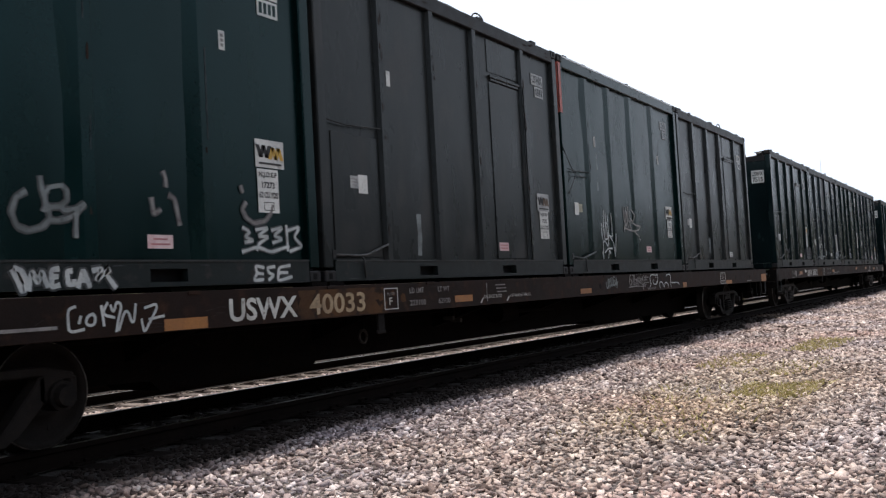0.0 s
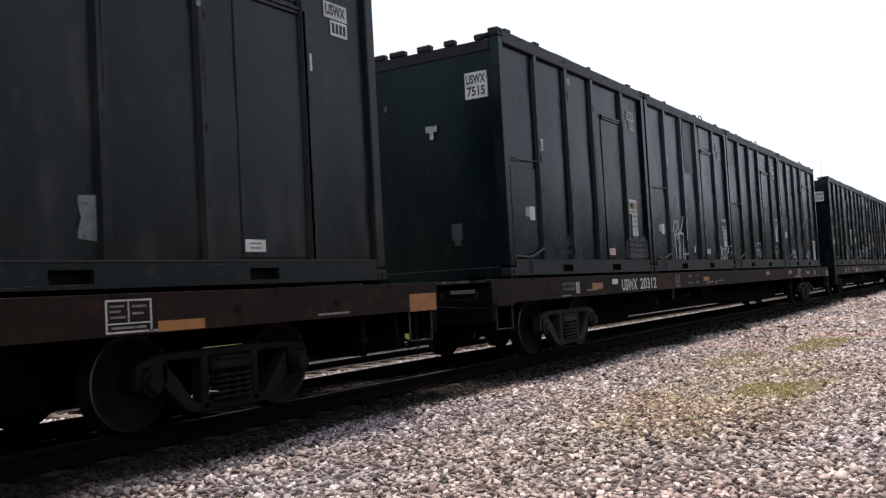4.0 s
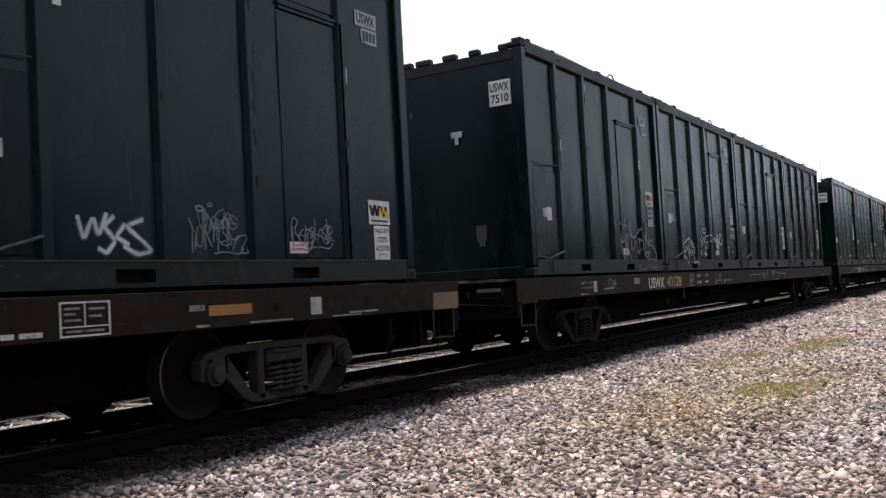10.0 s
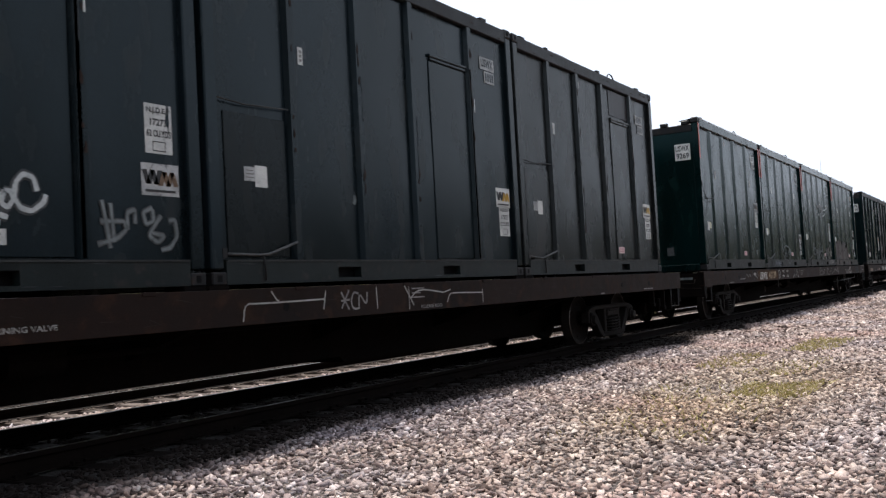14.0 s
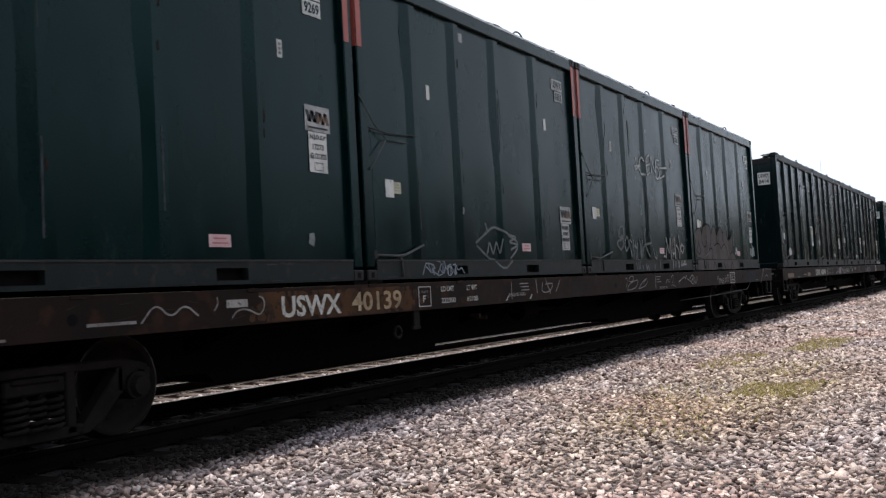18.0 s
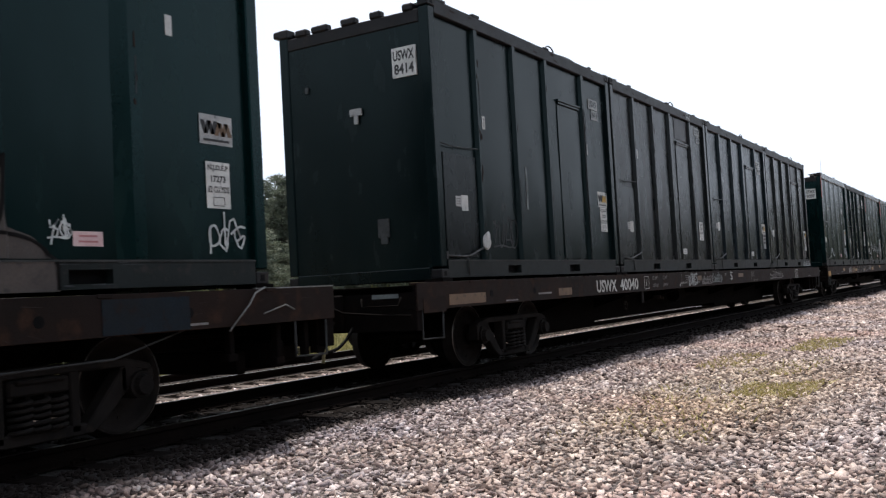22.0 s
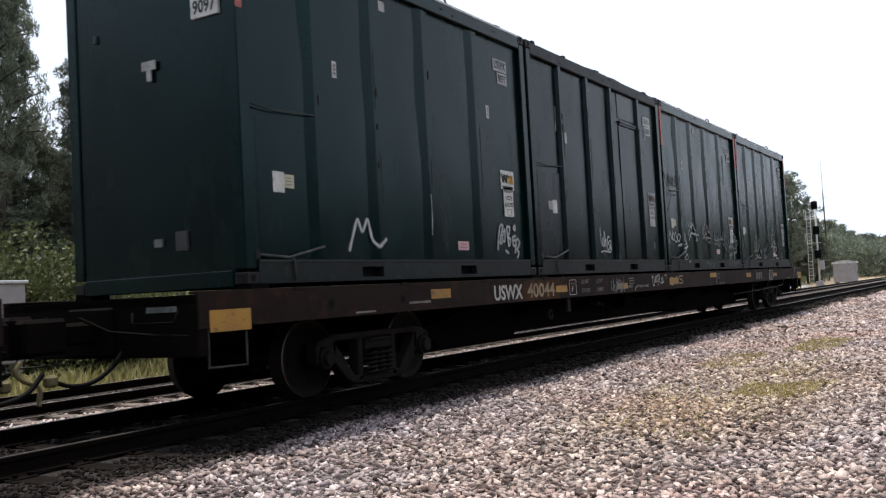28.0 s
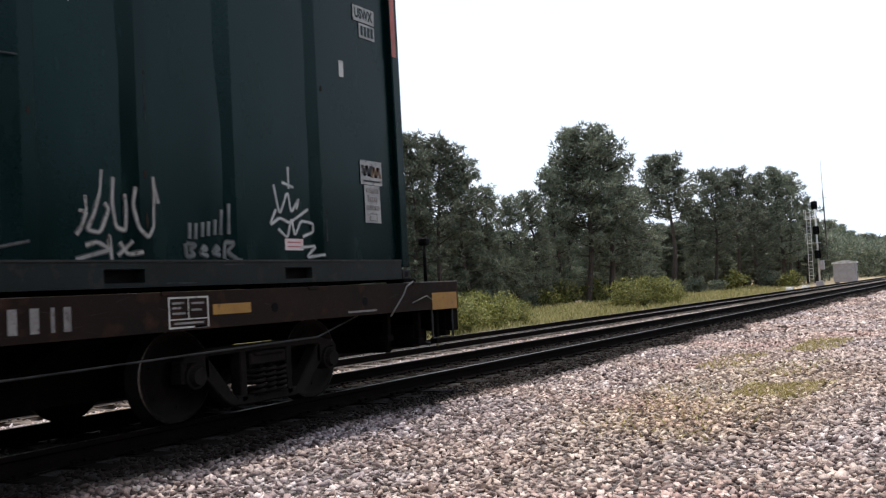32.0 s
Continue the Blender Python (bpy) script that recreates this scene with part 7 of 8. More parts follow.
        ((((2.70, 0.71), (2.82, 0.65), (2.83, 0.53)), ((2.84, 0.81), (2.86, 0.59)), ((2.91, 0.60), (2.99, 0.78), (3.05, 0.60), (3.11, 0.80)), ((3.19, 0.80), (3.16, 0.51), (3.31, 0.52), (3.37, 0.82)), ((3.17, 0.65), (3.33, 0.66)), ((3.16, 0.80), (3.68, 0.83)), ((3.37, 0.68), (3.64, 0.67)), ((2.70, 0.48), (2.70, 0.32)), ((2.78, 0.45), (2.69, 0.39), (2.79, 0.36)), ((3.02, 0.57), (3.13, 0.56), (3.03, 0.50), (3.19, 0.38), (3.04, 0.33)), ((2.93, 0.40), (3.18, 0.37)), ((3.23, 0.93), (3.18, 0.88), (3.08, 0.86), (2.97, 0.87), (2.94, 0.91), (2.98, 0.95), (3.09, 0.97), (3.19, 0.96), (3.23, 0.93))), 0.022, CHALK),
        ((((3.86, 0.65), (3.84, 0.78), (3.89, 0.74), (4, 0.65), (3.96, 0.83), (4.01, 0.61)), ((4.16, 0.69), (4.09, 0.7), (4.15, 0.8), (4.1, 0.86), (4.04, 0.83), (4.02, 0.73), (4.07, 0.62), (4.15, 0.66), (4.21, 0.74)), ((4.21, 0.74), (4.18, 0.65), (4.23, 0.62), (4.28, 0.68), (4.26, 0.74), (4.21, 0.74)), ((4.47, 0.75), (4.44, 0.85), (4.36, 0.87), (4.3, 0.81), (4.28, 0.7), (4.33, 0.62), (4.42, 0.6), (4.52, 0.67), (4.54, 0.73)), ((3.96, 0.57), (4.11, 0.58), (4.23, 0.55)), ((4.03, 0.54), (4.17, 0.51)),), 0.034, CHALK),
        ((((5.04, 0.72), (5.07, 0.58), (5.11, 0.34)), ((5.02, 0.55), (5.25, 0.56), (5.27, 0.49), (5.18, 0.42), (4.99, 0.37)), ((5.12, 0.7), (5.15, 0.39)), ((5.28, 0.49), (5.28, 0.63), (5.36, 0.66), (5.36, 0.54)), ((5.54, 0.68), (5.44, 0.64), (5.47, 0.54), (5.55, 0.57), (5.54, 0.67)), ((5.63, 0.62), (5.49, 0.45), (5.59, 0.39), (5.66, 0.45), (5.53, 0.47)), ((5.71, 0.58), (5.78, 0.59), (5.8, 0.45), (5.72, 0.35), (5.62, 0.33)),), 0.024, MIST),
    ),
    (3, 1): (
        ((((2.52, 0.47), (3.03, 0.71), (3.42, 0.61), (3.74, 0.51), (3.73, 0.4), (3.19, 0.09), (2.54, 0.44)), ((2.82, 0.32), (2.9, 0.5), (2.99, 0.31), (3.1, 0.51), (3.17, 0.32), (3.26, 0.54)), ((3.42, 0.61), (3.72, 0.57), (3.47, 0.5), (3.77, 0.46), (3.52, 0.39)), ((2.81, 0.75), (2.86, 0.63)),), 0.02, MIST),
    ),
    (3, 2): (
        ((((2.8, 2.22), (2.85, 2.09), (2.75, 2.01)), ((2.72, 2.05), (2.97, 2.07)), ((2.75, 1.97), (3.03, 2.08)), ((3.23, 2.18), (3.15, 2.26), (3.02, 2.18), (2.97, 2.03), (3.08, 1.92), (3.27, 1.92)), ((3.62, 2.34), (3.31, 2.24), (3.35, 1.9), (3.62, 1.99)), ((3.32, 2.1), (3.63, 2.16)), ((3.71, 1.98), (3.69, 2.34), (3.81, 2.15), (3.94, 2), (4.03, 2.29)), ((4.22, 2.28), (4.03, 2.29), (3.96, 2.17), (4.16, 2.11), (4.2, 1.96), (4.07, 1.89), (3.93, 1.93)), ((4.2, 2.13), (4.59, 2.16)), ((4.45, 1.99), (4.18, 1.9)),), 0.032, CHALK),
        ((((1.64, 0.81), (1.65, 0.68), (1.69, 0.65)), ((1.74, 0.84), (1.72, 0.74), (1.73, 0.60), (1.71, 0.68)), ((1.74, 0.84), (1.90, 0.87), (1.93, 0.68), (1.75, 0.60), (1.66, 0.60), (1.57, 0.56), (1.60, 0.51), (1.74, 0.42), (1.87, 0.49), (1.88, 0.66), (1.82, 0.69), (1.74, 0.61)), ((1.99, 0.62), (1.94, 0.52), (2.01, 0.40), (2.12, 0.50), (2.07, 0.69), (2.00, 0.61)), ((2.12, 0.62), (2.21, 0.30)), ((2.16, 0.62), (2.24, 0.56)), ((2.40, 0.63), (2.42, 0.30), (2.45, 0.06)), ((2.53, 0.60), (2.51, 0.30), (2.52, 0.06)), ((2.62, 0.58), (2.56, 0.18)), ((2.45, 0.51), (2.60, 0.47)), ((2.74, 0.66), (2.79, 0.46), (2.80, 0.27)), ((2.90, 0.62), (2.83, 0.43), (2.82, 0.27), (2.99, 0.53), (3.38, 0.58), (3.12, 0.55), (2.99, 0.53)), ((3.12, 0.87), (3.03, 0.75), (3.06, 0.56), (3.24, 0.30)), ((3.51, 0.47), (3.55, 0.34)), ((3.60, 0.42), (3.57, 0.30), (3.71, 0.27), (3.70, 0.41)), ((3.69, 0.27), (3.69, 0.06)), ((2.31, 0.19), (2.36, 0.06)), ((2.66, 0.14), (2.69, 0.05)), ((2.85, 0.17), (2.87, 0.05), (2.97, 0.14), (3.01, 0.04)), ((3.36, 0.15), (3.35, 0.05))), 0.026, MIST),
        ((((4.35, 0.71), (4.40, 0.57), (4.27, 0.23)), ((4.35, 0.68), (4.47, 0.35), (4.52, 0.68)), ((4.54, 0.70), (4.53, 0.05)), ((4.14, 0.32), (4.30, 0.31)), ((4.81, 0.70), (4.75, 0.39), (4.67, 0.08)), ((4.87, 0.72), (4.93, 0.39), (4.91, 0.08)), ((4.74, 0.37), (4.94, 0.39)), ((4.91, 0.70), (4.88, 0.06)), ((4.98, 0.57), (5.15, 0.47), (5.21, 0.31), (5.03, 0.10), (5.39, 0.21), (5.23, 0.21)), ((5.03, 0.12), (5.42, 0.15)), ((5.18, 0.77), (5.26, 0.59), (5.27, 0.35)), ((5.42, 0.60), (5.28, 0.49), (5.40, 0.37), (5.55, 0.52), (5.42, 0.56))), 0.030, RUBBED),
    ),
    (5, 0): (
        ((((1.64, 0.34), (1.78, 0.65), (1.81, 0.7), (1.89, 0.54), (2, 0.72), (2.06, 0.46), (2.17, 0.39), (2.33, 0.5)),), 0.03, CHALK),
        ((((5.01, 0.38), (5.04, 0.54), (5.11, 0.73), (5.2, 0.74), (5.14, 0.61), (5.07, 0.47), (5.15, 0.49)), ((5.18, 0.61), (5.15, 0.52), (5.23, 0.5), (5.25, 0.69), (5.18, 0.62)), ((5.3, 0.7), (5.34, 0.43)), ((5.29, 0.71), (5.41, 0.72), (5.37, 0.62), (5.31, 0.58), (5.41, 0.53), (5.36, 0.44)), ((5.53, 0.73), (5.5, 0.69), (5.56, 0.67), (5.57, 0.73), (5.53, 0.73)), ((5.57, 0.59), (5.46, 0.57), (5.48, 0.44), (5.58, 0.46)), ((5.47, 0.51), (5.56, 0.54)), ((5.58, 0.54), (5.52, 0.34)), ((5.6, 0.56), (5.69, 0.5), (5.62, 0.42), (5.56, 0.4), (5.65, 0.35), (5.58, 0.27)), ((5.23, 0.38), (5.33, 0.34)),), 0.028, CHALK),
    ),
    (5, 2): (
        ((((1.67, 1.06), (1.79, 0.95), (1.67, 0.78)), ((1.77, 1.11), (1.86, 0.95), (1.93, 1.11)), ((1.95, 1.08), (1.92, 0.93), (2.05, 1.06), (2.09, 0.94), (2.16, 0.89)), ((1.72, 0.67), (1.77, 0.77), (1.91, 0.85), (2.13, 0.81), (2.44, 0.80)), ((1.87, 0.74), (1.80, 0.79)), ((2.12, 0.87), (2.18, 0.72), (2.23, 0.69), (2.14, 0.67)),), 0.024, CHALK),
        ((((1.42, 0.84), (1.35, 0.69), (1.52, 0.61), (1.37, 0.57)), ((1.42, 0.81), (1.47, 0.66), (1.53, 0.55)), ((1.32, 0.48), (1.51, 0.52), (1.36, 0.40)), ((1.45, 0.37), (1.35, 0.28), (1.44, 0.18), (1.56, 0.25), (1.52, 0.36), (1.45, 0.37)), ((1.23, 0.48), (1.59, 0.54)),), 0.022, CHALK),
        ((((0.32, 0.86), (0.33, 0.59)), ((0.36, 0.86), (0.48, 0.65), (0.55, 0.96)), ((0.56, 0.79), (0.50, 0.68), (0.63, 0.66), (0.67, 0.79), (0.56, 0.82)), ((0.74, 0.83), (0.85, 0.67), (0.76, 0.61), (0.68, 0.66)), ((0.90, 0.78), (0.85, 0.67), (0.98, 0.63), (1.05, 0.76), (0.92, 0.81)), ((1.01, 0.53), (1.10, 0.59), (0.88, 0.54)),), 0.026, CHALK),
        ((((2.75, 0.82), (2.82, 1.05), (2.87, 0.89), (2.97, 1.12)), ((2.87, 0.89), (2.82, 0.73), (3.00, 0.86), (2.91, 0.75)), ((2.97, 1.12), (2.98, 0.87), (3.09, 0.82), (3.11, 1.08), (3.32, 0.85), (3.17, 0.91)), ((2.78, 0.72), (2.90, 0.79), (3.08, 0.69), (3.05, 0.78), (3.36, 0.74)), ((3.15, 0.77), (3.16, 0.65), (3.26, 0.64), (3.26, 0.72))), 0.024, RUBBED),
        ((((3.88, 0.91), (3.75, 0.88), (3.74, 0.73), (3.87, 0.74)), ((3.74, 0.81), (3.86, 0.81)), ((3.96, 0.90), (3.99, 0.74), (4.11, 0.80), (4.14, 0.91)), ((4.28, 0.92), (4.30, 0.78), (4.42, 0.78)), ((4.48, 0.94), (4.45, 0.78)), ((3.78, 0.71), (3.99, 0.71), (4.21, 0.74), (4.53, 0.74)), ((3.73, 0.64), (3.90, 0.61), (3.99, 0.69), (4.00, 0.60), (4.18, 0.59), (4.25, 0.69), (4.33, 0.56)), ((4.42, 0.65), (4.63, 0.52), (4.70, 0.38))), 0.024, MIST),
        ((((5.04, 0.75), (5.11, 0.54), (5.01, 0.59)), ((5.16, 0.66), (5.24, 0.65), (5.18, 0.59)), ((4.98, 0.50), (5.02, 0.33), (5.41, 0.42), (5.37, 0.60), (5.11, 0.56), (4.98, 0.50)), ((5.16, 0.52), (5.17, 0.38)), ((5.26, 0.54), (5.27, 0.40)), ((5.40, 0.69), (5.44, 0.53), (5.59, 0.33), (5.53, 0.26), (5.48, 0.35), (5.63, 0.48)), ((5.52, 0.96), (5.65, 0.85), (5.76, 0.82), (5.59, 0.74)), ((5.67, 0.70), (5.87, 0.75), (5.89, 0.66), (5.77, 0.58), (5.69, 0.67)), ((5.60, 0.53), (5.77, 0.56), (5.79, 0.44), (5.62, 0.43))), 0.022, RUBBED),
        ((((2.71, 0.21), (2.76, 0.14), (2.84, 0.20)), ((2.85, 0.22), (2.93, 0.13), (3.01, 0.21)), ((2.96, 0.14), (3.00, 0.06)), ((3.08, 0.21), (3.02, 0.14), (3.11, 0.14)), ((3.26, 0.18), (3.31, 0.12), (3.22, 0.07)), ((4.69, 0.25), (4.77, 0.05), (4.86, 0.23), (4.94, 0.06)), ((5.02, 0.22), (5.06, 0.08)), ((5.15, 0.22), (5.27, 0.20), (5.12, 0.13), (5.27, 0.07)), ((5.32, 0.11), (5.54, 0.20), (5.87, 0.12))), 0.020, MIST),
    ),
    (5, 3): (
        ((((1.68, 0.75), (1.69, 0.62), (1.62, 0.63)), ((1.69, 0.62), (1.64, 0.50), (1.59, 0.44)), ((1.84, 0.96), (1.82, 0.79), (1.76, 0.61), (1.69, 0.48), (1.81, 0.46), (1.90, 0.65), (1.86, 0.70)), ((1.95, 0.91), (1.93, 0.71), (1.96, 0.51), (2.05, 0.48), (2.06, 0.68), (2.05, 0.78)), ((2.15, 0.84), (2.12, 0.69), (2.17, 0.50), (2.26, 0.43), (2.33, 0.54), (2.36, 0.79), (2.35, 0.94)), ((2.36, 0.86), (2.40, 0.72)), ((1.67, 0.36), (1.78, 0.39), (1.88, 0.34), (1.89, 0.46), (1.91, 0.25)), ((1.58, 0.25), (1.90, 0.33)), ((1.97, 0.28), (2.11, 0.40)), ((1.99, 0.39), (2.06, 0.29), (2.20, 0.31))), 0.024, RUBBED),
        ((((2.74, 0.57), (2.73, 0.43)), ((2.81, 0.57), (2.80, 0.43)), ((2.89, 0.58), (2.88, 0.45)), ((2.96, 0.59), (2.95, 0.46)), ((3.04, 0.61), (3.03, 0.47)), ((3.12, 0.70), (3.10, 0.47)), ((3.20, 0.76), (3.19, 0.48)), ((2.68, 0.39), (2.69, 0.27), (2.78, 0.29), (2.73, 0.34), (2.80, 0.38), (2.69, 0.39)), ((2.84, 0.32), (2.93, 0.34), (2.89, 0.37), (2.84, 0.31), (2.94, 0.28)), ((3.00, 0.32), (3.08, 0.34), (3.04, 0.37), (2.99, 0.31), (3.09, 0.29)), ((3.13, 0.24), (3.14, 0.41), (3.25, 0.40), (3.16, 0.32), (3.29, 0.24))), 0.024, MIST),
        ((((4.05, 1.17), (4.05, 0.95)), ((3.95, 1.01), (4.12, 0.97)), ((3.83, 0.98), (3.90, 0.68), (4.03, 0.93), (4.07, 0.71), (4.20, 0.87), (4.15, 0.75)), ((3.85, 0.74), (3.75, 0.58), (3.90, 0.66), (4.04, 0.61), (4.25, 0.72), (4.33, 0.76)), ((3.87, 0.55), (4.00, 0.46), (4.07, 0.67), (4.11, 0.48), (4.21, 0.64), (4.39, 0.62), (4.39, 0.53), (4.23, 0.48)), ((4.19, 0.37), (4.43, 0.39), (4.27, 0.27), (4.54, 0.30))), 0.022, CHALK),
    ),
}

# the filled bubble letters: their upper edge, and the dark lines drawn over them
BUBBLE_TOP = ((0.22, 0.46), (0.29, 0.75), (0.36, 0.91), (0.56, 0.98), (0.76, 0.94), (0.84, 0.79), (0.92, 0.99), (1.1, 1.07), (1.37, 1.09), (1.55, 0.99), (1.61, 0.86), (1.72, 1.02), (1.86, 1.06), (1.99, 1.0), (2.06, 0.85), (2.15, 0.97), (2.3, 1.04), (2.55, 1.03), (2.67, 0.89), (2.79, 0.96), (2.93, 0.97), (3.03, 0.77), (3.15, 0.72), (3.3, 0.85), (3.39, 0.99), (3.41, 0.49), (3.63, 0.42), (3.79, 0.28), (3.81, 0.0))
BUBBLE_UPPER = (((0.22, 0.35), (0.22, 0.56), (0.28, 0.77), (0.36, 0.91), (0.56, 0.98), (0.72, 0.95), (0.81, 0.86), (0.82, 0.72), (0.84, 0.58)), ((0.5, 0.71), (0.51, 0.61), (0.43, 0.53), (0.32, 0.46), (0.44, 0.42), (0.52, 0.36), (0.62, 0.42), (0.72, 0.45), (0.61, 0.52), (0.53, 0.63)),
                ((0.86, 0.89), (0.93, 1.0), (1.1, 1.07), (1.37, 1.09), (1.53, 1.02), (1.58, 0.87), (1.54, 0.69), (1.44, 0.54), (1.32, 0.45)), ((0.84, 0.66), (0.89, 0.57), (0.99, 0.53), (1.08, 0.59), (1.09, 0.71)), ((1.32, 0.44), (1.46, 0.51), (1.58, 0.53), (1.66, 0.46), (1.63, 0.34), (1.51, 0.22)))
BUBBLE_LOWER = (((0.86, 0.3), (0.87, 0.19), (0.77, 0.03)), ((0.98, 0.19), (0.98, 0.02)), ((1.51, 0.19), (1.38, 0.02)), ((1.53, 0.19), (1.71, 0.02)), ((2.33, 0.19), (2.48, 0.02)), ((3.11, 0.18), (2.96, 0.02)), ((3.13, 0.18), (3.24, 0.02)), ((3.19, 0.38), (3.28, 0.45), (3.6, 0.42), (3.79, 0.28), (3.79, 0.02)))
BUBBLE_RIGHT = (((1.61, 0.84), (1.69, 1.0), (1.86, 1.06), (1.99, 1.0), (2.04, 0.87), (2.01, 0.65)), ((1.78, 0.64), (1.82, 0.56), (2.01, 0.65), (2.19, 0.62), (2.32, 0.47), (2.37, 0.25)), ((2.07, 0.81), (2.14, 0.96), (2.3, 1.04), (2.52, 1.03), (2.65, 0.9), (2.67, 0.67)), ((2.39, 0.5), (2.59, 0.6), (2.76, 0.65), (2.89, 0.55), (2.97, 0.38), (3.04, 0.22)),
                ((2.59, 0.89), (2.58, 0.7)), ((2.93, 0.97), (3.01, 0.78), (3.15, 0.73), (3.28, 0.81), (3.41, 1.0)), ((3.4, 1.0), (3.38, 0.52), (3.28, 0.45)))


def bubble_letters(c, kind):
    """Bubble letters filled with thin grey-brown paint, their lines in black."""
    bm = bmesh.new()
    step = 0.02
    us, zs = zip(*BUBBLE_TOP)
    for a in range(int(3.58 / step)):
        u = 0.22 + a * step
        tops = [float(np.interp(x, us, zs)) for x in (u, u + step)]
        levels = [0.01, FOOT - 0.012] if not 1.76 < u < 2.2 else [0.18, FOOT - 0.012]
        pairs = [(levels[0], levels[1])] + [(FOOT + 0.012 + k * 0.1, FOOT + 0.112 + k * 0.1) for k in range(9)]
        for lo, hi in pairs:
            ends = [min(hi, t) for t in tops]
            if min(ends) > lo + 0.002:
                bm.faces.new([bm.verts.new((x, wall_at(x, y, kind) - 0.0055, y)) for x, y in ((u, lo), (u + step, lo), (u + step, ends[1]), (u, ends[0]))])
    fill = part("graffiti_fill", bm, BUFF, c, "grey-brown bubble-letter graffiti")
    for group in (BUBBLE_UPPER, BUBBLE_LOWER, BUBBLE_RIGHT):
        bm = bmesh.new()
        for i, pts in enumerate(group):
            ribbon(bm, smooth(list(pts), 2) if len(pts) > 2 else list(pts), 0.03, kind, 0.0078 + 0.0003 * i)
        part("graffiti_outline", bm, SOOT, fill, "dark outline of the bubble letters")


def train():
    for i, spec in enumerate(CARS):
        moving.append((flat_car(spec), CAR_AT[i], 0.0))
    words = {"dark_green_paint": "dark green", "grey_green_paint": "slate grey-green", "faded_grey_paint": "faded grey", "worn_grey_paint": "worn pale grey", "blackish_green_paint": "blackish green"}
    for n, (i, k, kind, paint, extra) in enumerate(BOXES):
        how = "white sprayed tags" if len(extra.get("tags", ())) > 1 else "white decals"
        spec = dict(extra, seed=n + 1, decals=DECALS[i, k], lines=DRAWN.get((i, k), ()) + tuple(extra.get("lines", ())), label=f"{words[paint.name]} steel waste container with {how}" + (" and side door" if kind == "door" else " and smooth ribs"))
        c = container(kind, paint, spec)
        if extra.get("fill"):
            bubble_letters(c, kind)
        if extra.get("rag"):
            bm = bmesh.new()
            bmesh.ops.create_icosphere(bm, subdivisions=2, radius=0.09)
            for v in bm.verts:
                v.co = Vector((v.co.x * 0.9, v.co.y * 0.5, v.co.z * 1.4)) * (1 + 0.5 * noise.noise(v.co * 14))
            part("rag", bm, CLOTH, c, "white rag tied to the latch bar", pose(1.2, WALL - 0.07, 0.50, 0, 25, 0))
        moving.append((c, CAR_AT[i] + LOADED[i] + STEP * k, BASE))


train()


# ---- woods, shrubs, grass ----
def leaves(centres, radii, per, size, rng, needle=True):
    """Many small leaf faces gathered round clump centres, as arrays of corners."""
    n = len(centres) * per
    c = np.repeat(np.asarray(centres, float), per, 0)
    r = np.repeat(np.asarray(radii, float), per)
    d = rng.normal(size=(n, 3))
    d /= np.linalg.norm(d, axis=1)[:, None]
    p = c + d * (r * rng.uniform(0.25, 1.0, n) ** 0.6)[:, None] * np.array([1, 1, 0.75])
    a = d + rng.normal(scale=0.7, size=(n, 3)) + (0, 0, 0.25)
    a /= np.linalg.norm(a, axis=1)[:, None]
    b = np.cross(a, rng.normal(size=(n, 3)))
    b /= np.linalg.norm(b, axis=1)[:, None]
    s = size * rng.uniform(0.6, 1.3, n)[:, None]
    w = 0.17 if needle else 0.55
    return np.stack([p - b * s * w, p + a * s * 0.5 - b * s * w * 0.4, p + a * s, p + b * s * w], 1)


def leaf_mesh(name, quads, material):
    n = len(quads)
    me = bpy.data.meshes.new(name)
    me.vertices.add(n * 4), me.loops.add(n * 4), me.polygons.add(n)
    me.vertices.foreach_set("co", quads.astype(np.float32).ravel())
    me.loops.foreach_set("vertex_index", np.arange(n * 4, dtype=np.int32))
    me.polygons.foreach_set("loop_start", np.arange(0, n * 4, 4, dtype=np.int32))
    me.update(calc_edges=True)
    me.materials.append(material)
    return me


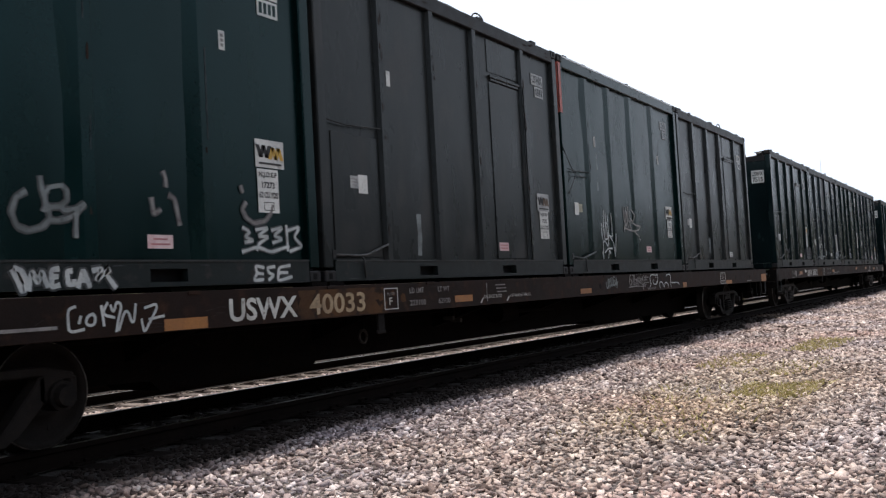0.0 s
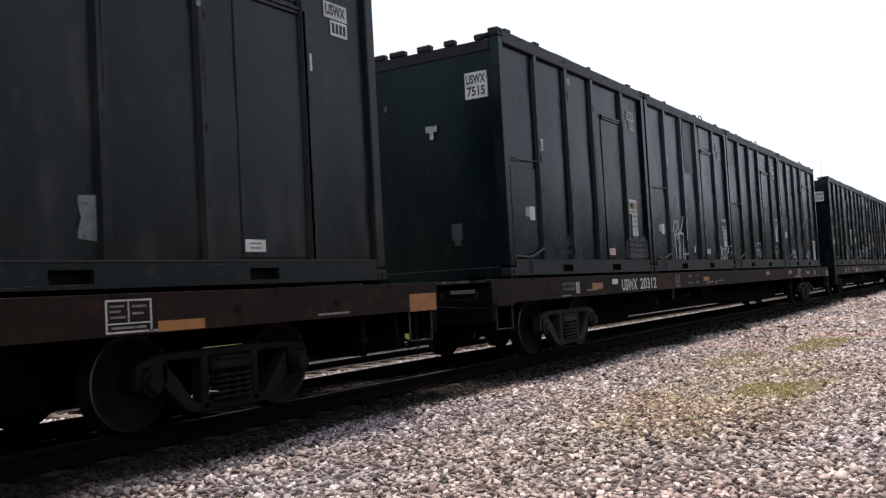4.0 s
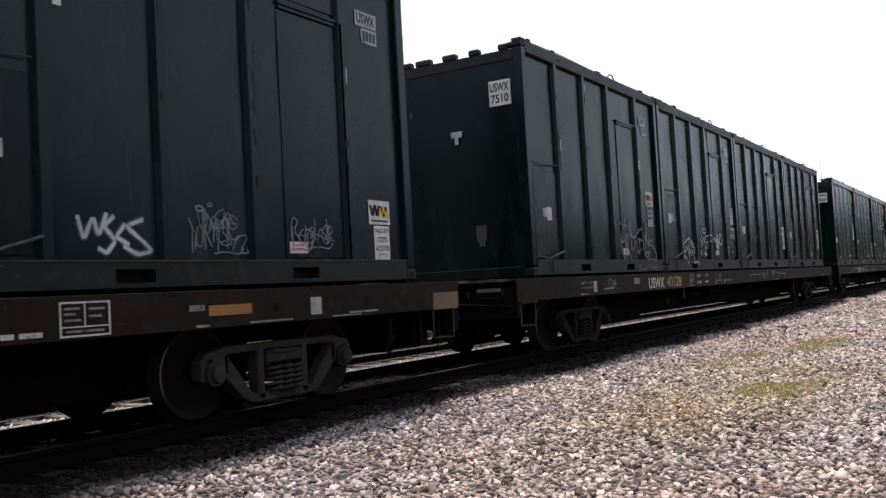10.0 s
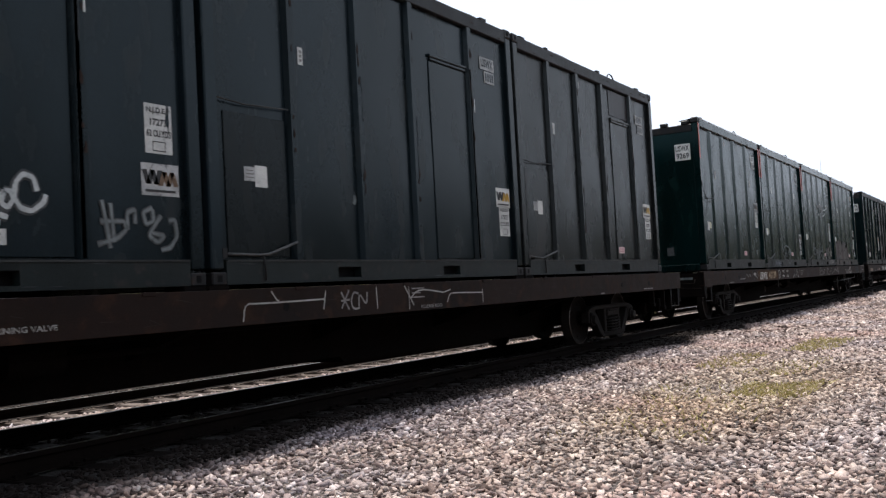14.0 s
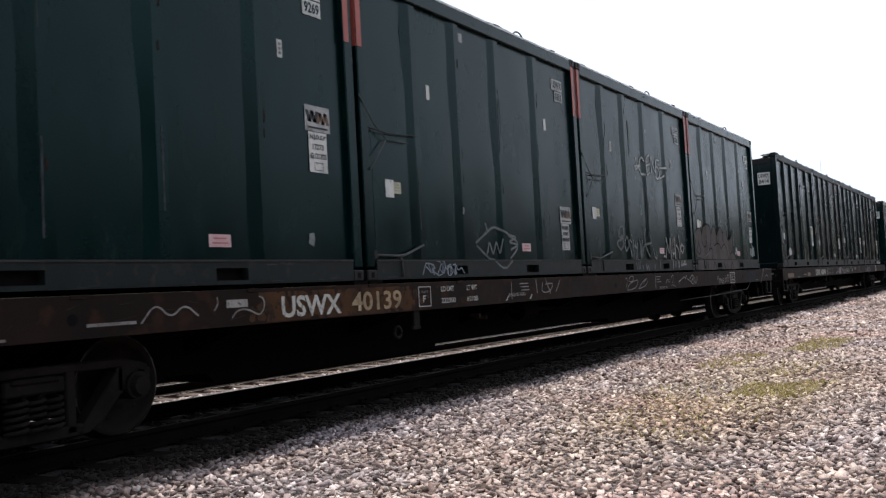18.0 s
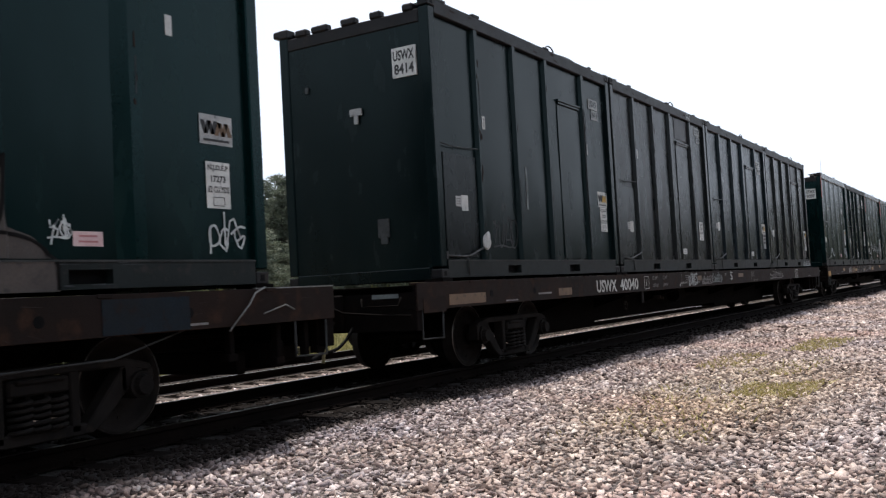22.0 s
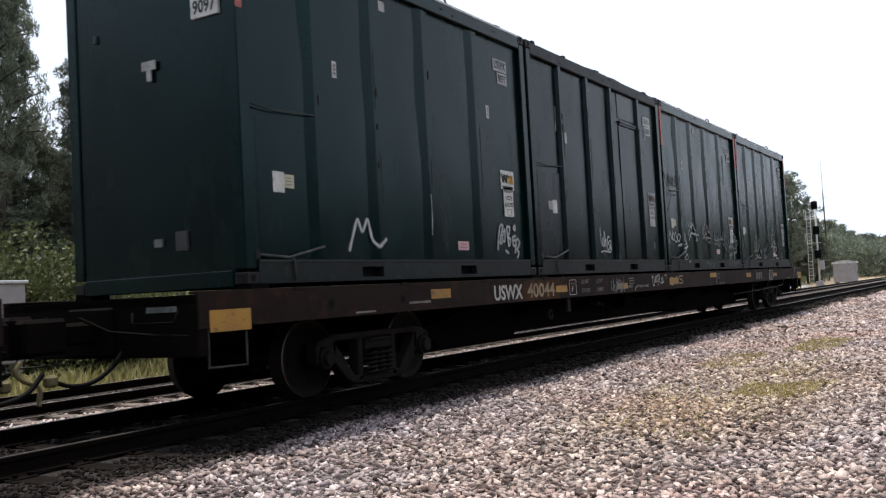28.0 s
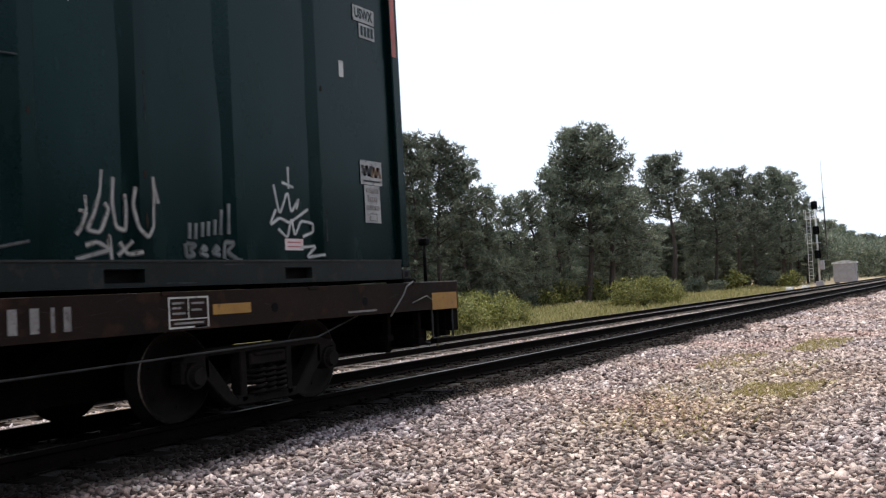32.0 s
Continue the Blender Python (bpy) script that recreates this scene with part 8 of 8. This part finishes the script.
def pine_meshes(seed, bare, spread, per=46, size=0.30):
    """A pine 12 m high: bent tapered trunk with limbs, and clumps of needles at their ends."""
    rng = np.random.default_rng(seed)
    bm = bmesh.new()
    pts = [Vector((0.25 * math.sin(k * 0.7 + seed), 0.25 * math.cos(k * 0.6 + seed) - 0.25, 12.0 * k / 8 - 0.3)) for k in range(9)]
    for k in range(8):
        rod(bm, pts[k], pts[k + 1], 0.20 * (1 - k / 9), 0.20 * (1 - (k + 1) / 9), n=7)
    centres, radii = [], []
    for k in range(62):
        h = bare + (11.9 - bare) * ((k + rng.uniform(0, 1)) / 62) ** 0.9
        i = min(7, int((h + 0.3) / 1.5))
        base = pts[i].lerp(pts[i + 1], ((h + 0.3) / 1.5) % 1.0)
        t = (h - bare) / (12 - bare)
        reach = spread * (0.30 + 1.15 * (1 - t) ** 0.7 * min(1.0, 3.0 * t + 0.45)) * rng.uniform(0.55, 1.2)
        a = k * 2.4 + rng.uniform(-0.5, 0.5)
        tip = base + Vector((reach * math.cos(a), reach * math.sin(a), reach * rng.uniform(0.05, 0.45)))
        rod(bm, base, tip, 0.05, 0.015, n=4)
        for f in (0.4, 0.62, 0.82, 1.0):
            if rng.random() < 0.88:
                q = base.lerp(tip, f)
                centres.append((q.x + rng.normal(0, 0.18), q.y + rng.normal(0, 0.18), q.z + rng.normal(0.1, 0.15)))
                radii.append(rng.uniform(0.24, 0.42))
    quads = leaves(centres, radii, per, size, rng)
    return mesh_of("trunk", bm, BARK), leaf_mesh("crown", quads, NEEDLE)


def shrub_meshes(seed, material=None, per=60, size=0.17):
    rng = np.random.default_rng(seed)
    bm = bmesh.new()
    centres, radii = [], []
    for k in range(16):
        a, r, h = rng.uniform(0, math.tau), rng.uniform(0.2, 1.2), rng.uniform(0.35, 1.5)
        tip = Vector((r * math.cos(a), r * math.sin(a), h * (1.15 - 0.4 * r)))
        rod(bm, (0.2 * math.cos(a), 0.2 * math.sin(a), -0.15), tip, 0.03, 0.01, n=4)
        centres.append(tuple(tip)), radii.append(rng.uniform(0.3, 0.55))
        centres.append(tuple(tip * 0.6 + Vector((0, 0, 0.1)))), radii.append(rng.uniform(0.3, 0.5))
    return mesh_of("stem", bm, BARK), leaf_mesh("foliage", leaves(centres, radii, per, size, rng, False), material or BROAD)


PINES = [pine_meshes(1, 2.0, 1.9), pine_meshes(2, 3.2, 2.2), pine_meshes(3, 1.0, 1.7), pine_meshes(4, 4.5, 2.4), pine_meshes(5, 1.4, 2.1), pine_meshes(6, 6.5, 1.9),
         pine_meshes(7, 2.4, 1.7, 130, 0.17), pine_meshes(8, 4.0, 1.9, 130, 0.17)]
SHRUBS = [shrub_meshes(11), shrub_meshes(12), shrub_meshes(13, NEEDLE), shrub_meshes(14, None, 190, 0.075), shrub_meshes(15, None, 190, 0.075), shrub_meshes(16, LUSH, 420, 0.042), shrub_meshes(17, LUSH, 420, 0.042)]


def pine(x, y, h, k, turn, wide=1.0):
    t = root("pine_tree", "dark green pine at the edge of the woods", "pine tree", "trees beyond the tracks")
    t.matrix_basis = Matrix.LocRotScale((x, y, -0.52), Euler((0, 0, turn)), (h / 12 * wide, h / 12 * wide, h / 12))
    put("trunk", PINES[k][0], t)
    put("crown", PINES[k][1], t)


def shrub(x, y, size, k, turn):
    t = root("shrub", "leafy green shrub in the rough grass", "shrub", "shrubs beyond the tracks")
    t.matrix_basis = Matrix.LocRotScale((x, y, -0.5), Euler((0, 0, turn)), (size, size, size))
    put("stem", SHRUBS[k][0], t)
    put("foliage", SHRUBS[k][1], t)


def from_eye(bearing, far):
    """Plan position at a bearing (degrees from +y towards +x) and distance from the standpoint."""
    a = radians(bearing)
    return EYE[0] + far * math.sin(a), EYE[1] + far * math.cos(a)


def woods():
    rnd = random.Random(21)
    # the leading trees: bearing, distance, height
    lead = ((32.6, 40, 18.5, 7, 0.5), (37.7, 42, 12.1, 6, 0.85), (39.0, 44, 11.4, 7, 0.9), (29.5, 38, 15, 6, 1.0), (40.3, 44, 14.8, 7, 0.75), (42.2, 46, 12.5, 6, 1.0), (34.6, 43, 9.6, 6, 1.2), (35.8, 45, 9.0, 7, 1.2), (33.6, 41, 15.5, 6, 0.6))
    east = ((56.5, 52, 10.4, 0, 1.0), (58.2, 54, 10.4, 3, 1.0), (59.9, 55, 9.2, 4, 1.0), (61.3, 57, 7.8, 2, 1.0), (62.7, 60, 7.4, 2, 1.1), (64.1, 62, 7.8, 4, 0.9), (65.4, 66, 9.8, 2, 0.9),
            (67.2, 68, 12.9, 1, 1.15), (68.4, 70, 13.0, 0, 1.15), (66.2, 70, 10.8, 3, 1.0), (69.6, 74, 11.0, 4, 1.1), (72.3, 90, 13.0, 5, 1.25))
    rear = ((70.5, 82, 9.6, 4, 1.1), (73.6, 96, 9.2, 0, 1.1), (74.9, 97, 12.2, 1, 1.0), (76.2, 102, 12.6, 3, 1.0), (77.1, 106, 12.2, 4, 1.1), (78.4, 110, 13.2, 0, 1.05), (79.1, 115, 13.0, 1, 1.0), (79.8, 124, 10.6, 4, 0.9), (80.4, 133, 8.4, 4, 0.9))
    for b, far, h, k, w in lead + east + rear:
        x, y = from_eye(b, far)
        pine(x, y, h, k, rnd.uniform(0, 6), w)
    # the trees that close the wood behind and beside them
    for j in range(46):
        b = 30 + 48.5 * j / 45 + rnd.uniform(-0.5, 0.5)
        far = (46 + 18 * max(0, (b - 40)) / 20 if b < 60 else 66 + 62 * (b - 60) / 18.5) + rnd.uniform(1, 10)
        tall = 7.6 if b < 37 else 9.2 if b < 56 else 8.0 if b < 61 else 5.8 if b < 66 else 8.4 if b < 74 else 10.5
        x, y = from_eye(b, far)
        pine(x, y, tall * rnd.uniform(0.85, 1.1), rnd.choice((0, 2, 4, 4, 2)), rnd.uniform(0, 6), 1.25)
    for j in range(16):
        b = 79.0 + 5.5 * j / 15
        x, y = from_eye(b, 190 + 14 * j + rnd.uniform(-8, 8))
        pine(x, y, (190 + 14 * j) * float(np.interp(b, (79, 81.2, 82.8, 84.5), (0.054, 0.051, 0.041, 0.030))) * rnd.uniform(0.85, 1.08), rnd.choice((0, 1, 4)), rnd.uniform(0, 6), 1.3)
    # young pines and brush that fill the wood's foot
    for j in range(70):
        b = 30 + 50 * j / 69 + rnd.uniform(-0.4, 0.4)
        far = (42 + 14 * max(0, (b - 40)) / 20 if b < 60 else 57 + 62 * (b - 60) / 18.5) + rnd.uniform(-2, 9)
        x, y = from_eye(b, far)
        pine(x, y, rnd.uniform(3.2, 6.2) * (1 + max(0, b - 66) / 30), rnd.choice((2, 2, 4, 0)), rnd.uniform(0, 6), 1.9)
    # shrubs along the wood's foot
    for j in range(34):
        b = 31 + 48 * j / 33 + rnd.uniform(-0.6, 0.6)
        far = (36 + 12 * max(0, (b - 40)) / 20 if b < 60 else 50 + 50 * (b - 60) / 18.5) + rnd.uniform(-3, 4)
        x, y = from_eye(b, far)
        shrub(x, y, rnd.uniform(0.6, 1.2), rnd.choice((0, 1, 2)), rnd.uniform(0, 6))
    for b, far, s in ((31.8, 24, 1.6), (36.2, 25, 1.5), (69.3, 50, 0.95), (70.3, 52, 1.1), (71.3, 53, 1.05), (72.0, 54, 0.75), (59.5, 31, 0.8), (61.0, 33, 0.9), (62.5, 35, 0.7), (58.0, 30, 1.0), (34.0, 24, 2.3), (35.2, 25, 2.5), (37.0, 24, 2.0), (33.0, 24, 2.2), (38.2, 25, 1.9)):
        x, y = from_eye(b, far)
        shrub(x, y, s, rnd.choice((5, 6) if b < 40 else (3, 4)), rnd.uniform(0, 6))


woods()


def deep_woods():
    """The dark depth of the wood, past counting: needles and twigs in a broad belt behind the edge."""
    rng = np.random.default_rng(31)
    b = np.radians(rng.uniform(29, 86, 3800))
    deg = np.degrees(b)
    far = np.where(deg < 60, 52 + 18 * np.clip(deg - 40, 0, 20) / 20, 72 + 66 * (deg - 60) / 18.5) + rng.uniform(4, 16, len(b))
    top = np.interp(deg, (29, 55, 61, 63, 66, 69, 72, 78, 81, 86), (6, 8, 5, 3.6, 4.2, 7, 7, 9.5, 6, 3))
    z = rng.uniform(0, 1, len(b)) ** 0.8 * top
    c = np.c_[EYE[0] + far * np.sin(b), EYE[1] + far * np.cos(b), z]
    q = leaves(c, rng.uniform(0.6, 1.3, len(b)), 34, 0.6, rng)
    b = np.radians(rng.uniform(78.6, 88, 900))
    far = rng.uniform(175, 235, 900)
    z = rng.uniform(0, 1, 900) ** 0.8 * (np.interp(np.degrees(b), (79, 81.2, 82.8, 84.5, 88), (8.5, 7.8, 6.2, 4.2, 3.5)) + 0.8 * np.sin(b * 190))
    q = np.concatenate([q, leaves(np.c_[EYE[0] + far * np.sin(b), EYE[1] + far * np.cos(b), z], rng.uniform(0.8, 1.6, 900), 80, 0.8, rng)])
    b = np.radians(rng.uniform(29, 81, 1500))
    deg = np.degrees(b)
    far = np.where(deg < 60, 44 + 18 * np.clip(deg - 40, 0, 20) / 20, 63 + 62 * (deg - 60) / 18.5) + rng.uniform(0, 8, len(b))
    z = rng.uniform(-0.5, 2.2, len(b))
    q = np.concatenate([q, leaves(np.c_[EYE[0] + far * np.sin(b), EYE[1] + far * np.cos(b), z], rng.uniform(0.5, 1.0, len(b)), 40, 0.45, rng)])
    tagged(new("deep_woods", leaf_mesh("deep_woods", q, NEEDLE)), "dark depth of the pine woods behind their edge", "woods", kind="stuff")


deep_woods()


def rear_woods():
    """Unseen wood on the camera's side of the track, added to darken reflections in the train."""
    rng = np.random.default_rng(33)
    n = 3000
    x, y = rng.uniform(-160, 220, n), rng.uniform(-46, -34, n)
    # heights chosen by how dark the container walls should reflect
    z = rng.uniform(0, 1, n) ** 0.8 * (np.interp(x, (-160, 8, 28, 220), (13.5, 13.5, 6.8, 6.2)) + 1.2 * np.sin(x * 0.11) + 1.4 * np.sin(x * 0.37))
    # some clumps stand unseen across the track, to darken the end walls
    x[:700], y[:700] = rng.uniform(-220, 2, 700), rng.uniform(26, 38, 700)
    q = leaves(np.c_[x, y, z], rng.uniform(1.4, 2.6, n), 26, 1.7, rng)
    # taller stretch farther along, added to darken the grazing reflections
    x, y = rng.uniform(220, 900, 1700), rng.uniform(-62, -36, 1700)
    z = rng.uniform(0, 1, 1700) ** 0.8 * (np.interp(x, (220, 300), (10, 20)) + 2.5 * np.sin(x * 0.05) + 1.5 * np.sin(x * 0.23))
    q = np.concatenate([q, leaves(np.c_[x, y, z], rng.uniform(2.5, 4.5, 1700), 24, 3.4, rng)])
    tagged(new("rear_woods", leaf_mesh("rear_woods", q, FARNEEDLE)), "unseen pine woods added to darken reflections in the train", "woods", kind="stuff")


rear_woods()


def blades(name, label, spots, height, material, seed, lean=0.35):
    """Grass as thin upright faces; spots: x0, x1, y0, y1, count."""
    rng = np.random.default_rng(seed)
    ps = np.concatenate([np.c_[rng.uniform(a, b, n), rng.uniform(c, d, n)] for a, b, c, d, n in spots])
    keep = np.array([noise.noise((x * 0.55, y * 0.8, seed)) > -0.12 for x, y in ps])
    ps = ps[keep]
    n = len(ps)
    z = np.array([ground_z(y) for y in ps[:, 1]]) - 0.01
    h = height * rng.uniform(0.4, 1.2, n)
    a = rng.uniform(0, math.tau, n)
    w = h * 0.07 + 0.006
    dx, dy = np.cos(a) * w, np.sin(a) * w
    lx, ly = rng.normal(0, lean, n) * h, rng.normal(0, lean, n) * h
    base = np.c_[ps, z]
    q = np.stack([base + np.c_[-dx, -dy, np.zeros(n)], base + np.c_[dx, dy, np.zeros(n)], base + np.c_[lx * 0.6 + dx * 0.6, ly * 0.6 + dy * 0.6, h * 0.7], base + np.c_[lx, ly, h]], 1)
    tagged(new(name, leaf_mesh(name, q, material)), label, "grass", kind="stuff")


blades("rough_grass", "rough yellow-green grass between the tracks and the woods", [(10, 45, 8.2, 15, 24000), (45, 84, 8.6, 20, 16000), (84, 112, 12.5, 22, 5000), (2, 22, 8.4, 26, 12000), (14, 60, 6.6, 8.6, 4600)], 0.36, GRASS, 3)
blades("weed_patch", "thin yellow-green weeds growing through the gravel", [(10.0, 12.2, -5.3, -4.5, 2100), (12.9, 15.2, -3.85, -3.25, 700), (15.6, 18.4, -4.65, -3.95, 1700), (12.4, 15.4, -4.9, -4.3, 320), (7.2, 10.2, -5.2, -3.7, 360), (10.2, 12.8, -4.4, -3.4, 260)], 0.07, WEED, 4, 0.8)


# ---- lineside things ----
def signal_mast(x, y):
    s = root("signal_mast", "silver signal mast with ladder and three black signal heads", "railway signal", at=pose(x, y, -0.5, 0, 0, 0))
    part("mast", rods([(0, 0, 0), (0, 0, 8.6)], 0.09, 12), GALV, s)
    part("footing", boxes((-0.35, 0.35, -0.35, 0.35, -0.1, 0.45), bevel=0.03), ALUM, s)
    lad = rods([(-0.1, 0.55, 0.4), (-0.1, 0.45, 7.6)], 0.03, 6)
    rod(lad, (-0.1, 0.95, 0.4), (-0.1, 0.85, 7.6), 0.03, n=6)
    part("ladder_rail", lad, GALV, s)
    for k in range(20):
        part("rung", rods([(-0.1, 0.53 - 0.005 * k, 0.7 + 0.35 * k), (-0.1, 0.93 - 0.005 * k, 0.7 + 0.35 * k)], 0.02, 5), GALV, s)
    for z in (3.1, 5.5, 8.0):
        head = part("signal_head", prism([(-0.24, -0.40), (0.24, -0.40), (0.30, -0.25), (0.30, 0.25), (0.24, 0.42), (-0.24, 0.42), (-0.30, 0.25), (-0.30, -0.25)], -0.22, -0.16, "x"), BLACK, s, "black signal head with hoods", pose(0, 0, z))
        for dy in (0.0,):
            for dz in (-0.25, 0.08):
                part("hood", rod(bmesh.new(), (-0.52, dy, dz), (-0.2, dy, dz), 0.14, 0.15, n=12), BLACK, head)
        part("bracket", boxes((-0.2, 0.1, -0.08, 0.08, z - 0.08, z + 0.08)), GALV, s)
    for z in (4.3, 6.7):
        part("platform", boxes((-0.35, 0.35, -0.3, 1.0, z - 0.04, z), bevel=0.01), GALV, s, "grated platform")
        part("handrail", rods([(-0.35, 1.0, z), (-0.35, 1.0, z + 0.9), (0.35, 1.0, z + 0.9), (0.35, 1.0, z)], 0.02, 5), GALV, s)
    part("case", boxes((-0.3, 0.3, -0.5, -0.1, 1.6, 2.5), bevel=0.02), ALUM, s, "pale junction case")


def relay_house(x, y, turn):
    h = root("relay_house", "pale grey metal relay house with a bright roof", "equipment shed", at=pose(x, y, -0.5, 0, 0, turn))
    part("wall", boxes((-1.6, 1.6, -1.1, 1.1, 0.15, 2.15), bevel=0.02), ALUM, h)
    part("roof", prism([(-1.22, 2.10), (1.22, 2.10), (1.22, 2.28), (0, 2.46), (-1.22, 2.28)], -1.72, 1.72, "x"), ROOFW, h, "bright low gabled roof")
    d = part("door", boxes((0.3, 1.15, -1.13, -1.105, 0.25, 2.0)), ALUM, h)
    part("handle", boxes((0.38, 0.44, -1.17, -1.13, 1.0, 1.2)), BLACK, d)
    part("skid", boxes((-1.5, 1.5, -1.0, -0.8, -0.1, 0.15), (-1.5, 1.5, 0.8, 1.0, -0.1, 0.15)), TIE, h)


def antenna(x, y):
    a = root("antenna_pole", "thin bare radio pole rising beside the woods", "pole", at=pose(x, y, -0.5))
    part("pole", rod(bmesh.new(), (0, 0, 0), (-0.3, 0, 12.6), 0.14, 0.06, n=8), BARK, a)
    part("aerial", rods([(-0.3, 0, 12.5), (-0.32, 0, 17.0)], 0.035, 5), GALV, a)
    part("arm", rods([(-0.2, -0.5, 11.6), (-0.28, 0.6, 11.6)], 0.03, 5), GALV, a)


def switch_stand(x, y):
    s = root("switch_machine", "pale switch machine beside the turnout", "switch machine", "switch machines", at=pose(x, y, -0.42))
    part("housing", boxes((-0.35, 0.35, -0.22, 0.22, -0.05, 0.32), bevel=0.04), ROOFW, s)
    part("lid", boxes((-0.3, 0.3, -0.24, 0.24, 0.32, 0.37), bevel=0.01), ROOFW, s)
    part("throw_rod", rods([(0, -0.2, 0.05), (0, -1.8, 0.03)], 0.025, 6), RAILSIDE, s)


def relay_case(x, y):
    c = root("relay_case", "small silver relay case standing beyond the siding", "relay case", at=pose(x, y, -0.5, 0, 0, 8))
    part("cabinet", boxes((-0.5, 0.5, -0.3, 0.3, 0.5, 2.2), bevel=0.015), ALUM, c)
    part("lid", boxes((-0.55, 0.55, -0.36, 0.36, 2.2, 2.27), bevel=0.01), GALV, c)
    part("leg", boxes((-0.45, -0.35, -0.2, 0.2, -0.1, 0.5)), GALV, c)
    part("leg", boxes((0.35, 0.45, -0.2, 0.2, -0.1, 0.5)), GALV, c)


signal_mast(98.0, 9.2)
relay_house(108.0, 8.2, 4)
antenna(138.3, 14.7)
switch_stand(70.0, 6.6)
switch_stand(76.0, 6.6)
relay_case(11.85, 11.3)


# ---- what moves ----
def motions():
    beats = [float(k) for k in range(33)]
    for thing, x, z in moving:
        walk(thing, [(t, pose(x - gone(t), 0, z)) for t in beats])
    ticks = [k / 10 for k in range(321)]
    for ax, u in rolling:
        walk(ax, [(t, pose(u, 0, WHEEL_R) @ Matrix.Rotation(-gone(t) / WHEEL_R, 4, "Y")) for t in ticks])


motions()
